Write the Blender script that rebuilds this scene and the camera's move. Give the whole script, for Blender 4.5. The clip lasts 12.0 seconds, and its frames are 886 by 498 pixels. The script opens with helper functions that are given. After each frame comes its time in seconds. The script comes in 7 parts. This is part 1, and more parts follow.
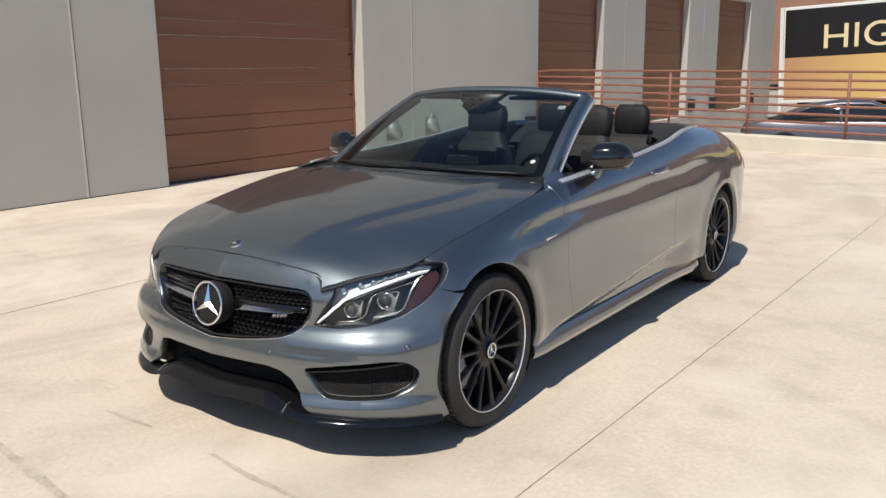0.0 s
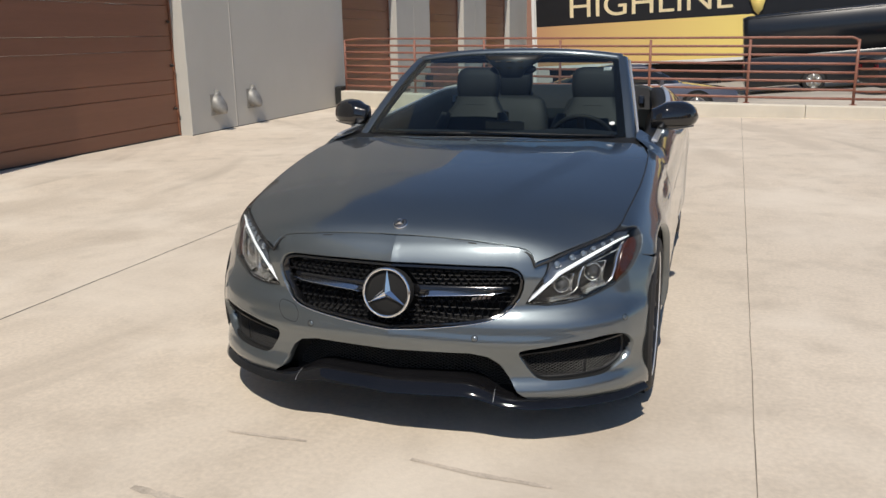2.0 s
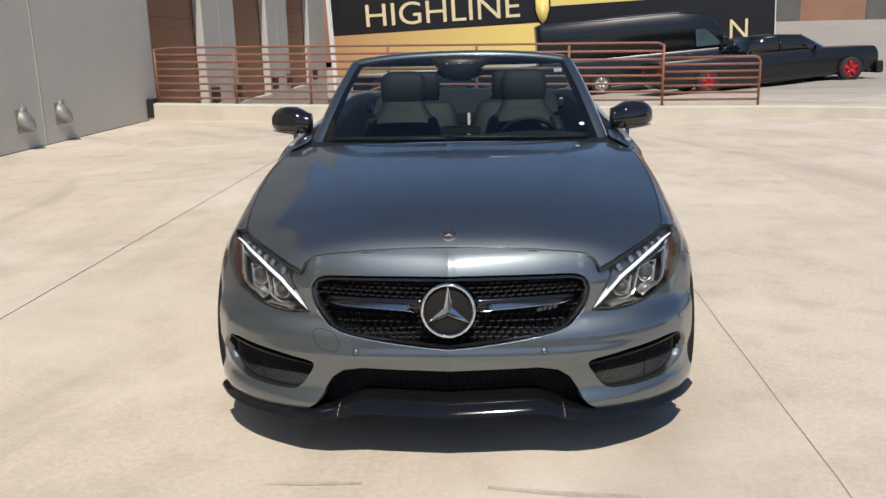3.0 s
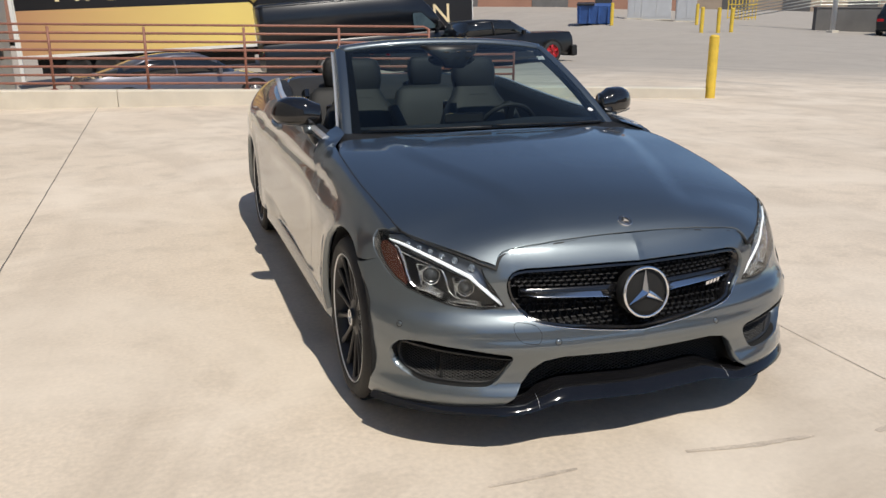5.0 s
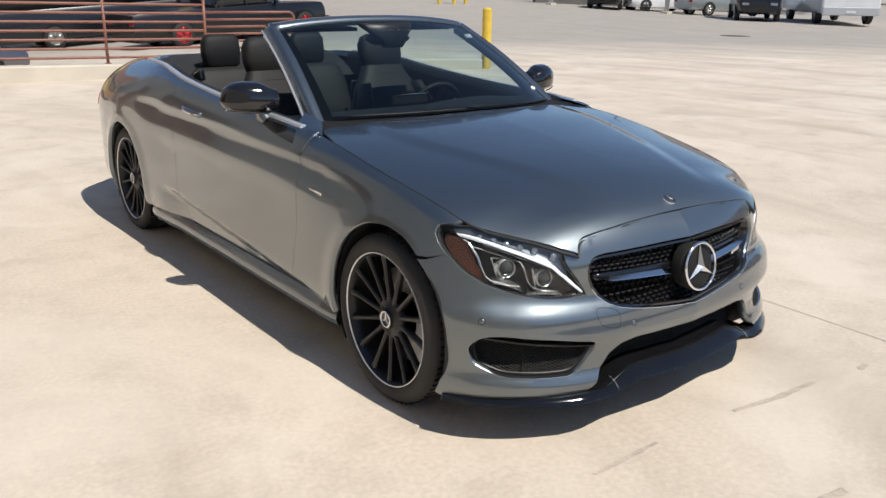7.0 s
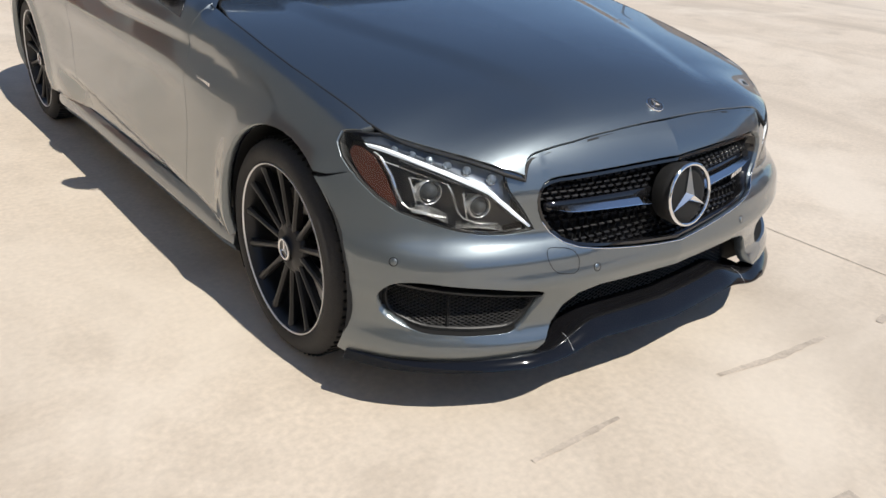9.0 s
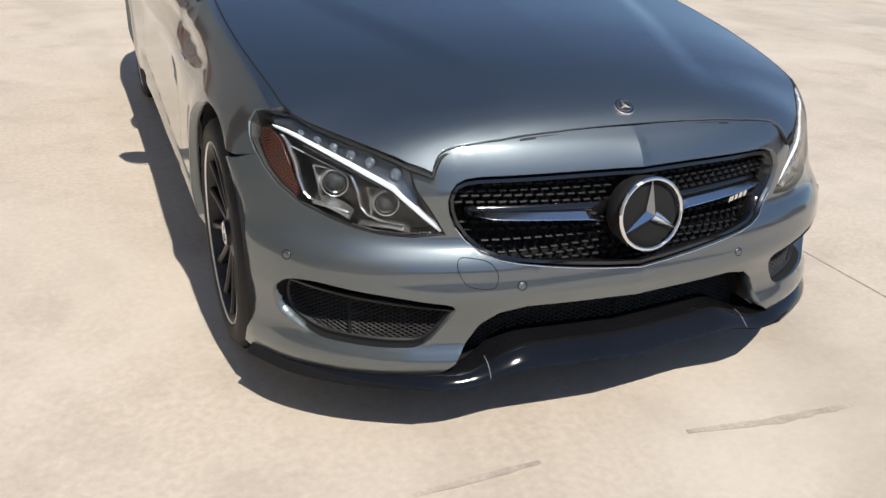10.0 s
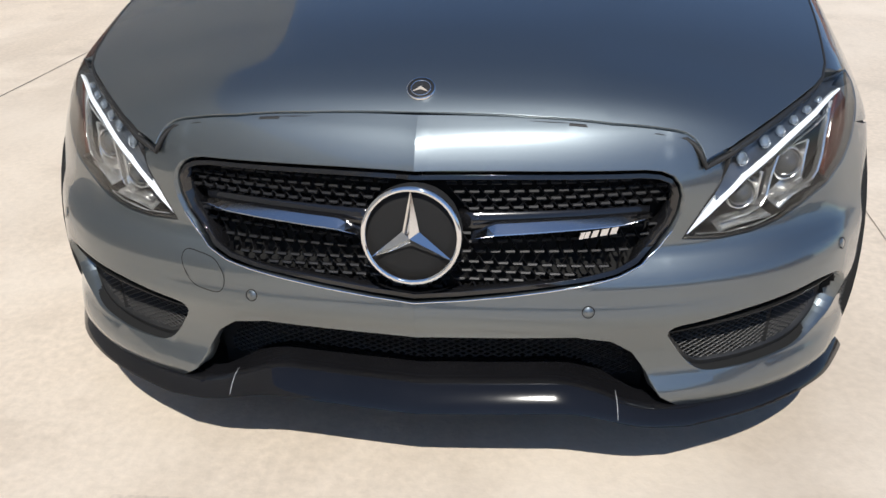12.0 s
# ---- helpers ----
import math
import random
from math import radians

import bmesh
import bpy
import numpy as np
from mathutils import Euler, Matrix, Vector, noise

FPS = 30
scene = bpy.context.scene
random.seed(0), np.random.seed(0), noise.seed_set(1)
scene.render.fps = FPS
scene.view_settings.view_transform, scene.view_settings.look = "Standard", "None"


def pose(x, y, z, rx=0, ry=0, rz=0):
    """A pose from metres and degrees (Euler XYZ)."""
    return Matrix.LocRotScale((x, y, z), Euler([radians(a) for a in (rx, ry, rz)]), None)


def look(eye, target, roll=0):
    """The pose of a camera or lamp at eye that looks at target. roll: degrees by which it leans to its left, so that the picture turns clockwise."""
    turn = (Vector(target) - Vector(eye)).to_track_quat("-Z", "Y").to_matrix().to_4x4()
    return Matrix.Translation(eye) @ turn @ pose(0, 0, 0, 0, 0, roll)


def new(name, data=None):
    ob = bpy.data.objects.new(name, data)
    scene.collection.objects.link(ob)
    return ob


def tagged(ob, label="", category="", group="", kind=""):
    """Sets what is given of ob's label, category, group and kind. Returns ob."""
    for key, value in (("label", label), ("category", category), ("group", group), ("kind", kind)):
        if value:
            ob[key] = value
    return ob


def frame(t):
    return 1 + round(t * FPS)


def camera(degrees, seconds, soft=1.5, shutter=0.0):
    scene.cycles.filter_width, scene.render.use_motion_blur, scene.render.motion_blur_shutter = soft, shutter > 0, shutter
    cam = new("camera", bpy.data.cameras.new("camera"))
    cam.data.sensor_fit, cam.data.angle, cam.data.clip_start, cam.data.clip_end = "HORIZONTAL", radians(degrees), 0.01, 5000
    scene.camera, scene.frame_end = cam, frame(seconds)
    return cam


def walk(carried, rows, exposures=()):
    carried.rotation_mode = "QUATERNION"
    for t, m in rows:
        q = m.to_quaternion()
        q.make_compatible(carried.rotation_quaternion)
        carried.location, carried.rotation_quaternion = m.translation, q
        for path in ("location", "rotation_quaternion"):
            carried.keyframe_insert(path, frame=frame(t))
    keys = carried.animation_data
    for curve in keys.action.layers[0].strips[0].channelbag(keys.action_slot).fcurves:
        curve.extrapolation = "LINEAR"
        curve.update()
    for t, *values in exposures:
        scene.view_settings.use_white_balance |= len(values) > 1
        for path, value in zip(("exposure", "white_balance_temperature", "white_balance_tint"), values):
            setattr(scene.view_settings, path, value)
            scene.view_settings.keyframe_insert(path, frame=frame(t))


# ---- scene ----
cam = camera(56.2, 12.0)

PATH = [
    (0, (2.577, -2.722, 1.441), (1.436, -1.136, 1.016), -0.7),
    (0.5, (2.248, -2.878, 1.45), (1.211, -1.232, 0.99), -0.9),
    (1, (1.835, -2.998, 1.434), (0.932, -1.281, 0.948), -0.0),
    (1.5, (1.452, -3.179, 1.43), (0.682, -1.404, 0.922), -0.5),
    (2, (1.027, -3.284, 1.418), (0.438, -1.438, 0.919), -1.0),
    (2.5, (0.567, -3.232, 1.399), (0.218, -1.322, 0.919), -1.7),
    (3, (0.117, -3.248, 1.395), (0.018, -1.31, 0.908), -1.3),
    (3.2, (-0.042, -3.25, 1.396), (-0.053, -1.311, 0.905), -0.8),
    (4.8, (-1.351, -3.099, 1.419), (-0.797, -1.247, 0.907), 0.7),
    (5, (-1.509, -3.012, 1.451), (-0.885, -1.19, 0.912), -0.1),
    (5.5, (-1.844, -2.893, 1.462), (-1.011, -1.169, 0.883), -0.8),
    (6, (-2.141, -2.717, 1.475), (-1.159, -1.076, 0.889), 0.2),
    (6.5, (-2.339, -2.486, 1.481), (-1.252, -0.907, 0.91), 1.0),
    (6.7, (-2.426, -2.432, 1.488), (-1.293, -0.889, 0.907), 1.0),
    (8.3, (-2.257, -2.111, 1.408), (-1.058, -0.688, 0.676), 1.9),
    (8.5, (-2.154, -2.076, 1.398), (-0.972, -0.667, 0.613), 1.9),
    (9, (-1.823, -1.993, 1.336), (-0.71, -0.557, 0.5), 2.6),
    (9.5, (-1.48, -2.072, 1.297), (-0.534, -0.516, 0.47), 2.2),
    (10, (-1.159, -2.16, 1.257), (-0.421, -0.497, 0.426), 2.8),
    (10.5, (-0.799, -2.166, 1.232), (-0.281, -0.44, 0.365), 2.5),
    (11, (-0.405, -2.166, 1.249), (-0.199, -0.41, 0.314), -0.0),
    (11.5, (-0.051, -2.065, 1.213), (-0.085, -0.292, 0.287), -0.9),
    (12, (0.227, -1.973, 1.195), (-0.014, -0.218, 0.268), -1.2),
]
walk(cam, [(t, look(eye, target, roll)) for t, eye, target, roll in PATH], exposures=(
    (0.0, -0.06, 6700, 10), (0.5, -0.22, 6720, 10), (1.0, -0.17, 6720, 10), (1.5, -0.28, 6720, 10), (2.0, -0.30, 6720, 10), (2.5, -0.26, 6700, 10), (3.0, -0.22, 6680, 10), (5.0, -0.23, 6700, 10),
    (5.5, -0.19, 6650, 10), (6.0, -0.18, 6600, 10), (6.5, -0.06, 6550, 10), (8.5, -0.06, 6550, 10), (9.0, -0.09, 6500, 10), (9.5, -0.06, 6500, 10), (10.0, -0.14, 6500, 10), (10.5, -0.16, 6500, 10), (11.0, -0.20, 6480, 10), (11.5, -0.11, 6420, 10), (12.0, -0.02, 6350, 10)))


# ---- world, sun ----
world = bpy.data.worlds.new("sky")
scene.world = world
world.use_nodes = True
wn = world.node_tree.nodes
sky = wn.new("ShaderNodeTexSky")
sky.sky_type = 'NISHITA'
sky.sun_disc = False
sky.sun_elevation = radians(56)
sky.sun_rotation = radians(172)
sky.dust_density, sky.air_density, sky.ozone_density = 0.0, 0.75, 1.5
wn["Background"].inputs[1].default_value = 0.13
world.node_tree.links.new(sky.outputs[0], wn["Background"].inputs[0])
sun_data = bpy.data.lights.new("sun", 'SUN')
sun_data.energy, sun_data.angle, sun_data.color = 4.6, radians(0.53), (1.0, 0.95, 0.87)
sun = new("sun", sun_data)
sun.matrix_world = look((0.86, -6.55, 10.0), (0, 0, 0))
scene.view_settings.exposure = -0.05


# ---- materials ----
def mat(name, col, rough=0.5, metal=0.0, var=0.0, scale=6.0, fine=0.0, fscale=180.0, bump=0.0, bscale=120.0, coat=0.0,
        col2=None, emit=0.0, rvar=0.0, stretch=(1, 1, 1), random_var=0.0, spec=0.5):
    """A principled surface: broad blotches (var), fine grain (fine), relief (bump), roughness wear (rvar)."""
    m = bpy.data.materials.new(name)
    m.use_nodes = True
    nt = m.node_tree
    n, ln = nt.nodes, nt.links
    b = n["Principled BSDF"]
    b.inputs["Roughness"].default_value = rough
    b.inputs["Metallic"].default_value = metal
    b.inputs["Coat Weight"].default_value = coat
    b.inputs["Coat Roughness"].default_value = 0.03
    b.inputs["Specular IOR Level"].default_value = spec
    b.inputs["Base Color"].default_value = (*col, 1)
    if emit:
        b.inputs["Emission Color"].default_value = (*col, 1)
        b.inputs["Emission Strength"].default_value = emit
    if not (var or fine or bump or rvar or random_var or col2):
        return m
    tc = n.new("ShaderNodeTexCoord")
    mp = n.new("ShaderNodeMapping")
    mp.inputs["Scale"].default_value = stretch
    ln.new(tc.outputs["Object"], mp.inputs[0])
    big = n.new("ShaderNodeTexNoise")
    big.inputs["Scale"].default_value, big.inputs["Detail"].default_value, big.inputs["Roughness"].default_value = scale, 6, 0.6
    ln.new(mp.outputs[0], big.inputs["Vector"])
    small = n.new("ShaderNodeTexNoise")
    small.inputs["Scale"].default_value, small.inputs["Detail"].default_value = fscale, 3
    ln.new(mp.outputs[0], small.inputs["Vector"])
    mix = n.new("ShaderNodeMix")
    mix.data_type = 'RGBA'
    c2 = col2 or tuple(max(0, c * (1 - var)) for c in col)
    c1 = col if col2 else tuple(min(1, c * (1 + var)) for c in col)
    mix.inputs["A"].default_value = (*c1, 1)
    mix.inputs["B"].default_value = (*c2, 1)
    ramp = n.new("ShaderNodeMapRange")
    ramp.inputs["From Min"].default_value, ramp.inputs["From Max"].default_value = 0.3, 0.7
    ln.new(big.outputs["Fac"], ramp.inputs["Value"])
    ln.new(ramp.outputs[0], mix.inputs["Factor"])
    hsv = n.new("ShaderNodeHueSaturation")
    ln.new(mix.outputs["Result"], hsv.inputs["Color"])
    val = n.new("ShaderNodeMapRange")
    val.inputs["From Min"].default_value, val.inputs["From Max"].default_value = 0.25, 0.75
    val.inputs["To Min"].default_value, val.inputs["To Max"].default_value = 1 - fine, 1 + fine
    ln.new(small.outputs["Fac"], val.inputs["Value"])
    last = val.outputs[0]
    if random_var:
        oi = n.new("ShaderNodeObjectInfo")
        rv = n.new("ShaderNodeMapRange")
        rv.inputs["To Min"].default_value, rv.inputs["To Max"].default_value = 1 - random_var, 1 + random_var
        ln.new(oi.outputs["Random"], rv.inputs["Value"])
        mul = n.new("ShaderNodeMath")
        mul.operation = 'MULTIPLY'
        ln.new(last, mul.inputs[0])
        ln.new(rv.outputs[0], mul.inputs[1])
        last = mul.outputs[0]
    ln.new(last, hsv.inputs["Value"])
    ln.new(hsv.outputs["Color"], b.inputs["Base Color"])
    if rvar:
        rr = n.new("ShaderNodeMapRange")
        rr.inputs["To Min"].default_value, rr.inputs["To Max"].default_value = max(0, rough - rvar), rough + rvar
        ln.new(big.outputs["Fac"], rr.inputs["Value"])
        ln.new(rr.outputs[0], b.inputs["Roughness"])
    if bump:
        bn = n.new("ShaderNodeTexNoise")
        bn.inputs["Scale"].default_value, bn.inputs["Detail"].default_value = bscale, 4
        ln.new(mp.outputs[0], bn.inputs["Vector"])
        bp = n.new("ShaderNodeBump")
        bp.inputs["Strength"].default_value, bp.inputs["Distance"].default_value = bump, 0.004
        ln.new(bn.outputs["Fac"], bp.inputs["Height"])
        ln.new(bp.outputs[0], b.inputs["Normal"])
    return m


def glass(name, tint=(0.9, 0.95, 0.93), rough=0.0):
    """Thin clear glass: a clear sheet with a glossy skin."""
    m = bpy.data.materials.new(name)
    m.use_nodes = True
    n, ln = m.node_tree.nodes, m.node_tree.links
    out = n["Material Output"]
    n.remove(n["Principled BSDF"])
    tr = n.new("ShaderNodeBsdfTransparent")
    tr.inputs[0].default_value = (*tint, 1)
    gl = n.new("ShaderNodeBsdfGlossy")
    gl.inputs["Roughness"].default_value = rough
    fr = n.new("ShaderNodeFresnel")
    fr.inputs[0].default_value = 1.5
    mx = n.new("ShaderNodeMixShader")
    ln.new(fr.outputs[0], mx.inputs[0])
    ln.new(tr.outputs[0], mx.inputs[1])
    ln.new(gl.outputs[0], mx.inputs[2])
    ln.new(mx.outputs[0], out.inputs[0])
    return m


def concrete_ground():
    m = mat("sun_bleached_concrete", (0.635, 0.545, 0.44), rough=0.85, var=0.09, scale=0.35, fine=0.10, fscale=45, bump=0.25, bscale=90)
    nt = m.node_tree
    n, ln = nt.nodes, nt.links
    b = n["Principled BSDF"]
    src = b.inputs["Base Color"].links[0].from_socket
    tc = n.new("ShaderNodeTexCoord")
    # swept arcs of old tyre marks: noise stretched along broad curves
    off = n.new("ShaderNodeVectorMath")
    off.operation = 'SUBTRACT'
    off.inputs[1].default_value = (-12.0, 3.0, 0.0)
    ln.new(tc.outputs["Object"], off.inputs[0])
    rad = n.new("ShaderNodeVectorMath")
    rad.operation = 'LENGTH'
    ln.new(off.outputs[0], rad.inputs[0])
    sc = n.new("ShaderNodeVectorMath")
    sc.operation = 'SCALE'
    sc.inputs["Scale"].default_value = 0.13
    ln.new(tc.outputs["Object"], sc.inputs[0])
    flat = n.new("ShaderNodeSeparateXYZ")
    ln.new(sc.outputs[0], flat.inputs[0])
    mp = n.new("ShaderNodeCombineXYZ")
    ln.new(rad.outputs["Value"], mp.inputs[0])
    ln.new(flat.outputs[0], mp.inputs[1])
    ln.new(flat.outputs[1], mp.inputs[2])
    st = n.new("ShaderNodeTexNoise")
    st.inputs["Scale"].default_value, st.inputs["Detail"].default_value, st.inputs["Distortion"].default_value = 1.5, 6, 0.5
    ln.new(mp.outputs[0], st.inputs["Vector"])
    r1 = n.new("ShaderNodeMapRange")
    r1.inputs["From Min"].default_value, r1.inputs["From Max"].default_value = 0.50, 0.74
    r1.inputs["To Max"].default_value = 0.70
    ln.new(st.outputs["Fac"], r1.inputs["Value"])
    # mottled cement patches
    pt = n.new("ShaderNodeTexNoise")
    pt.inputs["Scale"].default_value, pt.inputs["Detail"].default_value, pt.inputs["Roughness"].default_value = 2.6, 8, 0.65
    ln.new(tc.outputs["Object"], pt.inputs["Vector"])
    r2 = n.new("ShaderNodeMapRange")
    r2.inputs["From Min"].default_value, r2.inputs["From Max"].default_value = 0.48, 0.75
    r2.inputs["To Max"].default_value = 0.60
    ln.new(pt.outputs["Fac"], r2.inputs["Value"])
    add = n.new("ShaderNodeMath")
    add.operation = 'MAXIMUM'
    ln.new(r1.outputs[0], add.inputs[0])
    ln.new(r2.outputs[0], add.inputs[1])
    mx = n.new("ShaderNodeMix")
    mx.data_type = 'RGBA'
    mx.inputs["B"].default_value = (0.40, 0.335, 0.265, 1)
    ln.new(src, mx.inputs["A"])
    ln.new(add.outputs[0], mx.inputs["Factor"])
    # bleached patches where the cement paste has worn
    bl = n.new("ShaderNodeTexNoise")
    bl.inputs["Scale"].default_value, bl.inputs["Detail"].default_value, bl.inputs["Roughness"].default_value, bl.inputs["Distortion"].default_value = 0.75, 7, 0.62, 0.6
    ln.new(tc.outputs["Object"], bl.inputs["Vector"])
    r4 = n.new("ShaderNodeMapRange")
    r4.inputs["From Min"].default_value, r4.inputs["From Max"].default_value = 0.47, 0.66
    r4.inputs["To Max"].default_value = 0.6
    ln.new(bl.outputs["Fac"], r4.inputs["Value"])
    pale = n.new("ShaderNodeMix")
    pale.data_type = 'RGBA'
    pale.inputs["B"].default_value = (0.76, 0.675, 0.565, 1)
    ln.new(mx.outputs["Result"], pale.inputs["A"])
    ln.new(r4.outputs[0], pale.inputs["Factor"])
    mx = pale
    # the far lot is older, greyer paving
    sep = n.new("ShaderNodeSeparateXYZ")
    ln.new(tc.outputs["Object"], sep.inputs[0])
    sm = n.new("ShaderNodeMath")
    sm.operation = 'MULTIPLY_ADD'
    sm.inputs[1].default_value = 0.8
    ln.new(sep.outputs["X"], sm.inputs[0])
    ln.new(sep.outputs["Y"], sm.inputs[2])
    wob = n.new("ShaderNodeMath")
    wob.operation = 'MULTIPLY_ADD'
    wob.inputs[1].default_value = 9.0
    ln.new(st.outputs["Fac"], wob.inputs[0])
    ln.new(sm.outputs[0], wob.inputs[2])
    r3 = n.new("ShaderNodeMapRange")
    r3.inputs["From Min"].default_value, r3.inputs["From Max"].default_value = 24.0, 34.0
    r3.inputs["To Max"].default_value = 0.75
    ln.new(wob.outputs[0], r3.inputs["Value"])
    far = n.new("ShaderNodeMix")
    far.data_type = 'RGBA'
    far.inputs["B"].default_value = (0.30, 0.28, 0.255, 1)
    ln.new(mx.outputs["Result"], far.inputs["A"])
    ln.new(r3.outputs[0], far.inputs["Factor"])
    ln.new(far.outputs["Result"], b.inputs["Base Color"])
    return m


def car_paint():
    """Grey metallic: scattered flakes over a darker, tighter layer, both under a clear coat."""
    m = mat("metallic_grey_paint", (0.215, 0.250, 0.272), rough=0.47, metal=1.0, coat=1.0, fine=0.12, fscale=1600)
    n, ln = m.node_tree.nodes, m.node_tree.links
    b = n["Principled BSDF"]
    b.inputs["Coat IOR"].default_value = 1.65
    b2 = n.new("ShaderNodeBsdfPrincipled")
    b2.inputs["Base Color"].default_value = (0.112, 0.128, 0.138, 1)
    b2.inputs["Metallic"].default_value, b2.inputs["Roughness"].default_value = 1.0, 0.16
    b2.inputs["Coat Weight"].default_value, b2.inputs["Coat Roughness"].default_value, b2.inputs["Coat IOR"].default_value = 1.0, 0.02, 1.65
    mx = n.new("ShaderNodeMixShader")
    mx.inputs[0].default_value = 0.45
    ln.new(b.outputs[0], mx.inputs[1])
    ln.new(b2.outputs[0], mx.inputs[2])
    ln.new(mx.outputs[0], n["Material Output"].inputs[0])
    return m


M = {}
M["concrete"] = concrete_ground()
M["kerb"] = mat("cast_concrete", (0.60, 0.55, 0.46), 0.85, var=0.10, scale=1.5, fine=0.06, bump=0.3)
M["wall"] = mat("grey_painted_tilt_up_concrete", (0.50, 0.485, 0.44), 0.8, var=0.05, scale=0.6, fine=0.03, bump=0.15, bscale=60)
M["jamb"] = mat("cream_painted_concrete", (0.72, 0.66, 0.55), 0.75, var=0.06, scale=1.2, fine=0.03, bump=0.12)
M["joint"] = mat("dark_joint_filler", (0.10, 0.09, 0.08), 0.9, var=0.2, scale=5)
M["pale_joint"] = mat("dusty_joint_filler", (0.24, 0.20, 0.16), 0.9, var=0.35, scale=3, fine=0.2)
M["sealant"] = mat("pale_joint_sealant", (0.62, 0.59, 0.53), 0.7, var=0.1, scale=3)
M["gate"] = mat("brown_painted_steel", (0.20, 0.085, 0.048), 0.45, var=0.10, scale=1.4, fine=0.05, fscale=40, rvar=0.1, stretch=(1, 0.15, 3), random_var=0.05)
M["rail"] = mat("rust_red_painted_pipe", (0.25, 0.105, 0.072), 0.5, var=0.15, scale=8, fine=0.08)
M["yellow"] = mat("yellow_safety_paint", (0.72, 0.50, 0.06), 0.5, var=0.12, scale=5, fine=0.05)
M["steel"] = mat("galvanised_steel", (0.55, 0.54, 0.50), 0.35, 0.9, var=0.12, scale=7)
M["white"] = mat("white_paint", (0.78, 0.77, 0.74), 0.4, var=0.05, scale=2)
M["black_panel"] = mat("black_printed_vinyl", (0.012, 0.011, 0.012), 0.35, var=0.2, scale=1)
M["gold_panel"] = mat("gold_printed_vinyl", (0.85, 0.62, 0.20), 0.4, var=0.06, scale=0.5)


def print_fade(m, left, right, x0, x1):
    """A printed colour fade along the sheet."""
    n, ln = m.node_tree.nodes, m.node_tree.links
    tc, sp, r, mx = n.new("ShaderNodeTexCoord"), n.new("ShaderNodeSeparateXYZ"), n.new("ShaderNodeMapRange"), n.new("ShaderNodeMix")
    mx.data_type = 'RGBA'
    mx.inputs["A"].default_value, mx.inputs["B"].default_value = (*left, 1), (*right, 1)
    r.inputs["From Min"].default_value, r.inputs["From Max"].default_value = x0, x1
    ln.new(tc.outputs["Object"], sp.inputs[0])
    ln.new(sp.outputs[0], r.inputs["Value"])
    ln.new(r.outputs[0], mx.inputs["Factor"])
    ln.new(mx.outputs["Result"], n["Principled BSDF"].inputs["Base Color"])


print_fade(M["gold_panel"], (0.50, 0.27, 0.14), (0.86, 0.66, 0.20), 0.0, 8.0)
M["gold_text"] = mat("pale_gold_lettering", (0.80, 0.66, 0.40), 0.4, var=0.08, scale=3)
M["rubber"] = mat("tyre_rubber", (0.022, 0.021, 0.021), 0.72, var=0.25, scale=9, fine=0.2, bump=0.2)
M["rubber_dark"] = mat("black_rubber", (0.012, 0.012, 0.012), 0.6, var=0.2, scale=20)
M["paint"] = car_paint()
M["gloss_black"] = mat("gloss_black_plastic", (0.008, 0.008, 0.009), 0.12, coat=0.6, var=0.2, scale=4)
M["satin_black"] = mat("satin_black_plastic", (0.014, 0.014, 0.014), 0.45, var=0.2, scale=14, fine=0.1)
# near-black for hidden parts, and for shade in recesses put in as colour
M["void"] = mat("black_and_recess_shade", (0.006, 0.006, 0.006), 0.9, var=0.2, scale=4)
M["chrome"] = mat("polished_chrome", (0.86, 0.87, 0.88), 0.07, 1.0, rvar=0.03, scale=6)
M["blade"] = mat("brushed_aluminium_blade", (0.70, 0.71, 0.73), 0.16, 1.0, rvar=0.05, scale=9)
M["silver"] = mat("satin_silver_trim", (0.74, 0.75, 0.77), 0.30, 0.65, coat=0.5, rvar=0.04, scale=9)
M["wheel_black"] = mat("satin_black_alloy", (0.020, 0.020, 0.022), 0.32, 0.3, var=0.15, scale=12)
M["disc"] = mat("brake_iron", (0.30, 0.29, 0.28), 0.35, 0.9, var=0.1, scale=12, stretch=(1, 1, 1))
M["windscreen"] = glass("windscreen_glass", (0.57, 0.71, 0.71))
M["grille_bar"] = mat("moulded_black_grille_plastic", (0.013, 0.013, 0.014), 0.36, var=0.2, scale=30, rvar=0.08)
M["net"] = mat("dull_black_mesh_plastic", (0.030, 0.029, 0.028), 0.5, var=0.2, scale=30)
M["lamp_chrome"] = mat("dark_chrome_lamp_housing", (0.085, 0.087, 0.090), 0.25, 0.7, rvar=0.05, scale=12)
M["lamp_black"] = mat("black_lamp_housing", (0.020, 0.020, 0.021), 0.30, var=0.2, scale=12)
M["lamp_glass"] = glass("clear_lamp_cover", (0.93, 0.95, 0.96))
M["amber"] = mat("amber_reflector", (0.060, 0.015, 0.007), 0.12, coat=0.5, var=0.25, scale=14)
M["clear"] = mat("moulded_clear_plastic", (0.28, 0.33, 0.39), 0.12, 0.5, coat=1.0, var=0.15, scale=60)
M["projector"] = mat("projector_lens_glass", (0.06, 0.065, 0.07), 0.05, 0.2, coat=1.0, var=0.25, scale=40)
M["lamp_silver"] = mat("bright_lamp_reflector", (0.80, 0.80, 0.79), 0.20, 0.9, rvar=0.08, scale=30)
M["splitter"] = mat("polished_black_plastic", (0.007, 0.007, 0.008), 0.07, var=0.2, scale=6, rvar=0.03)
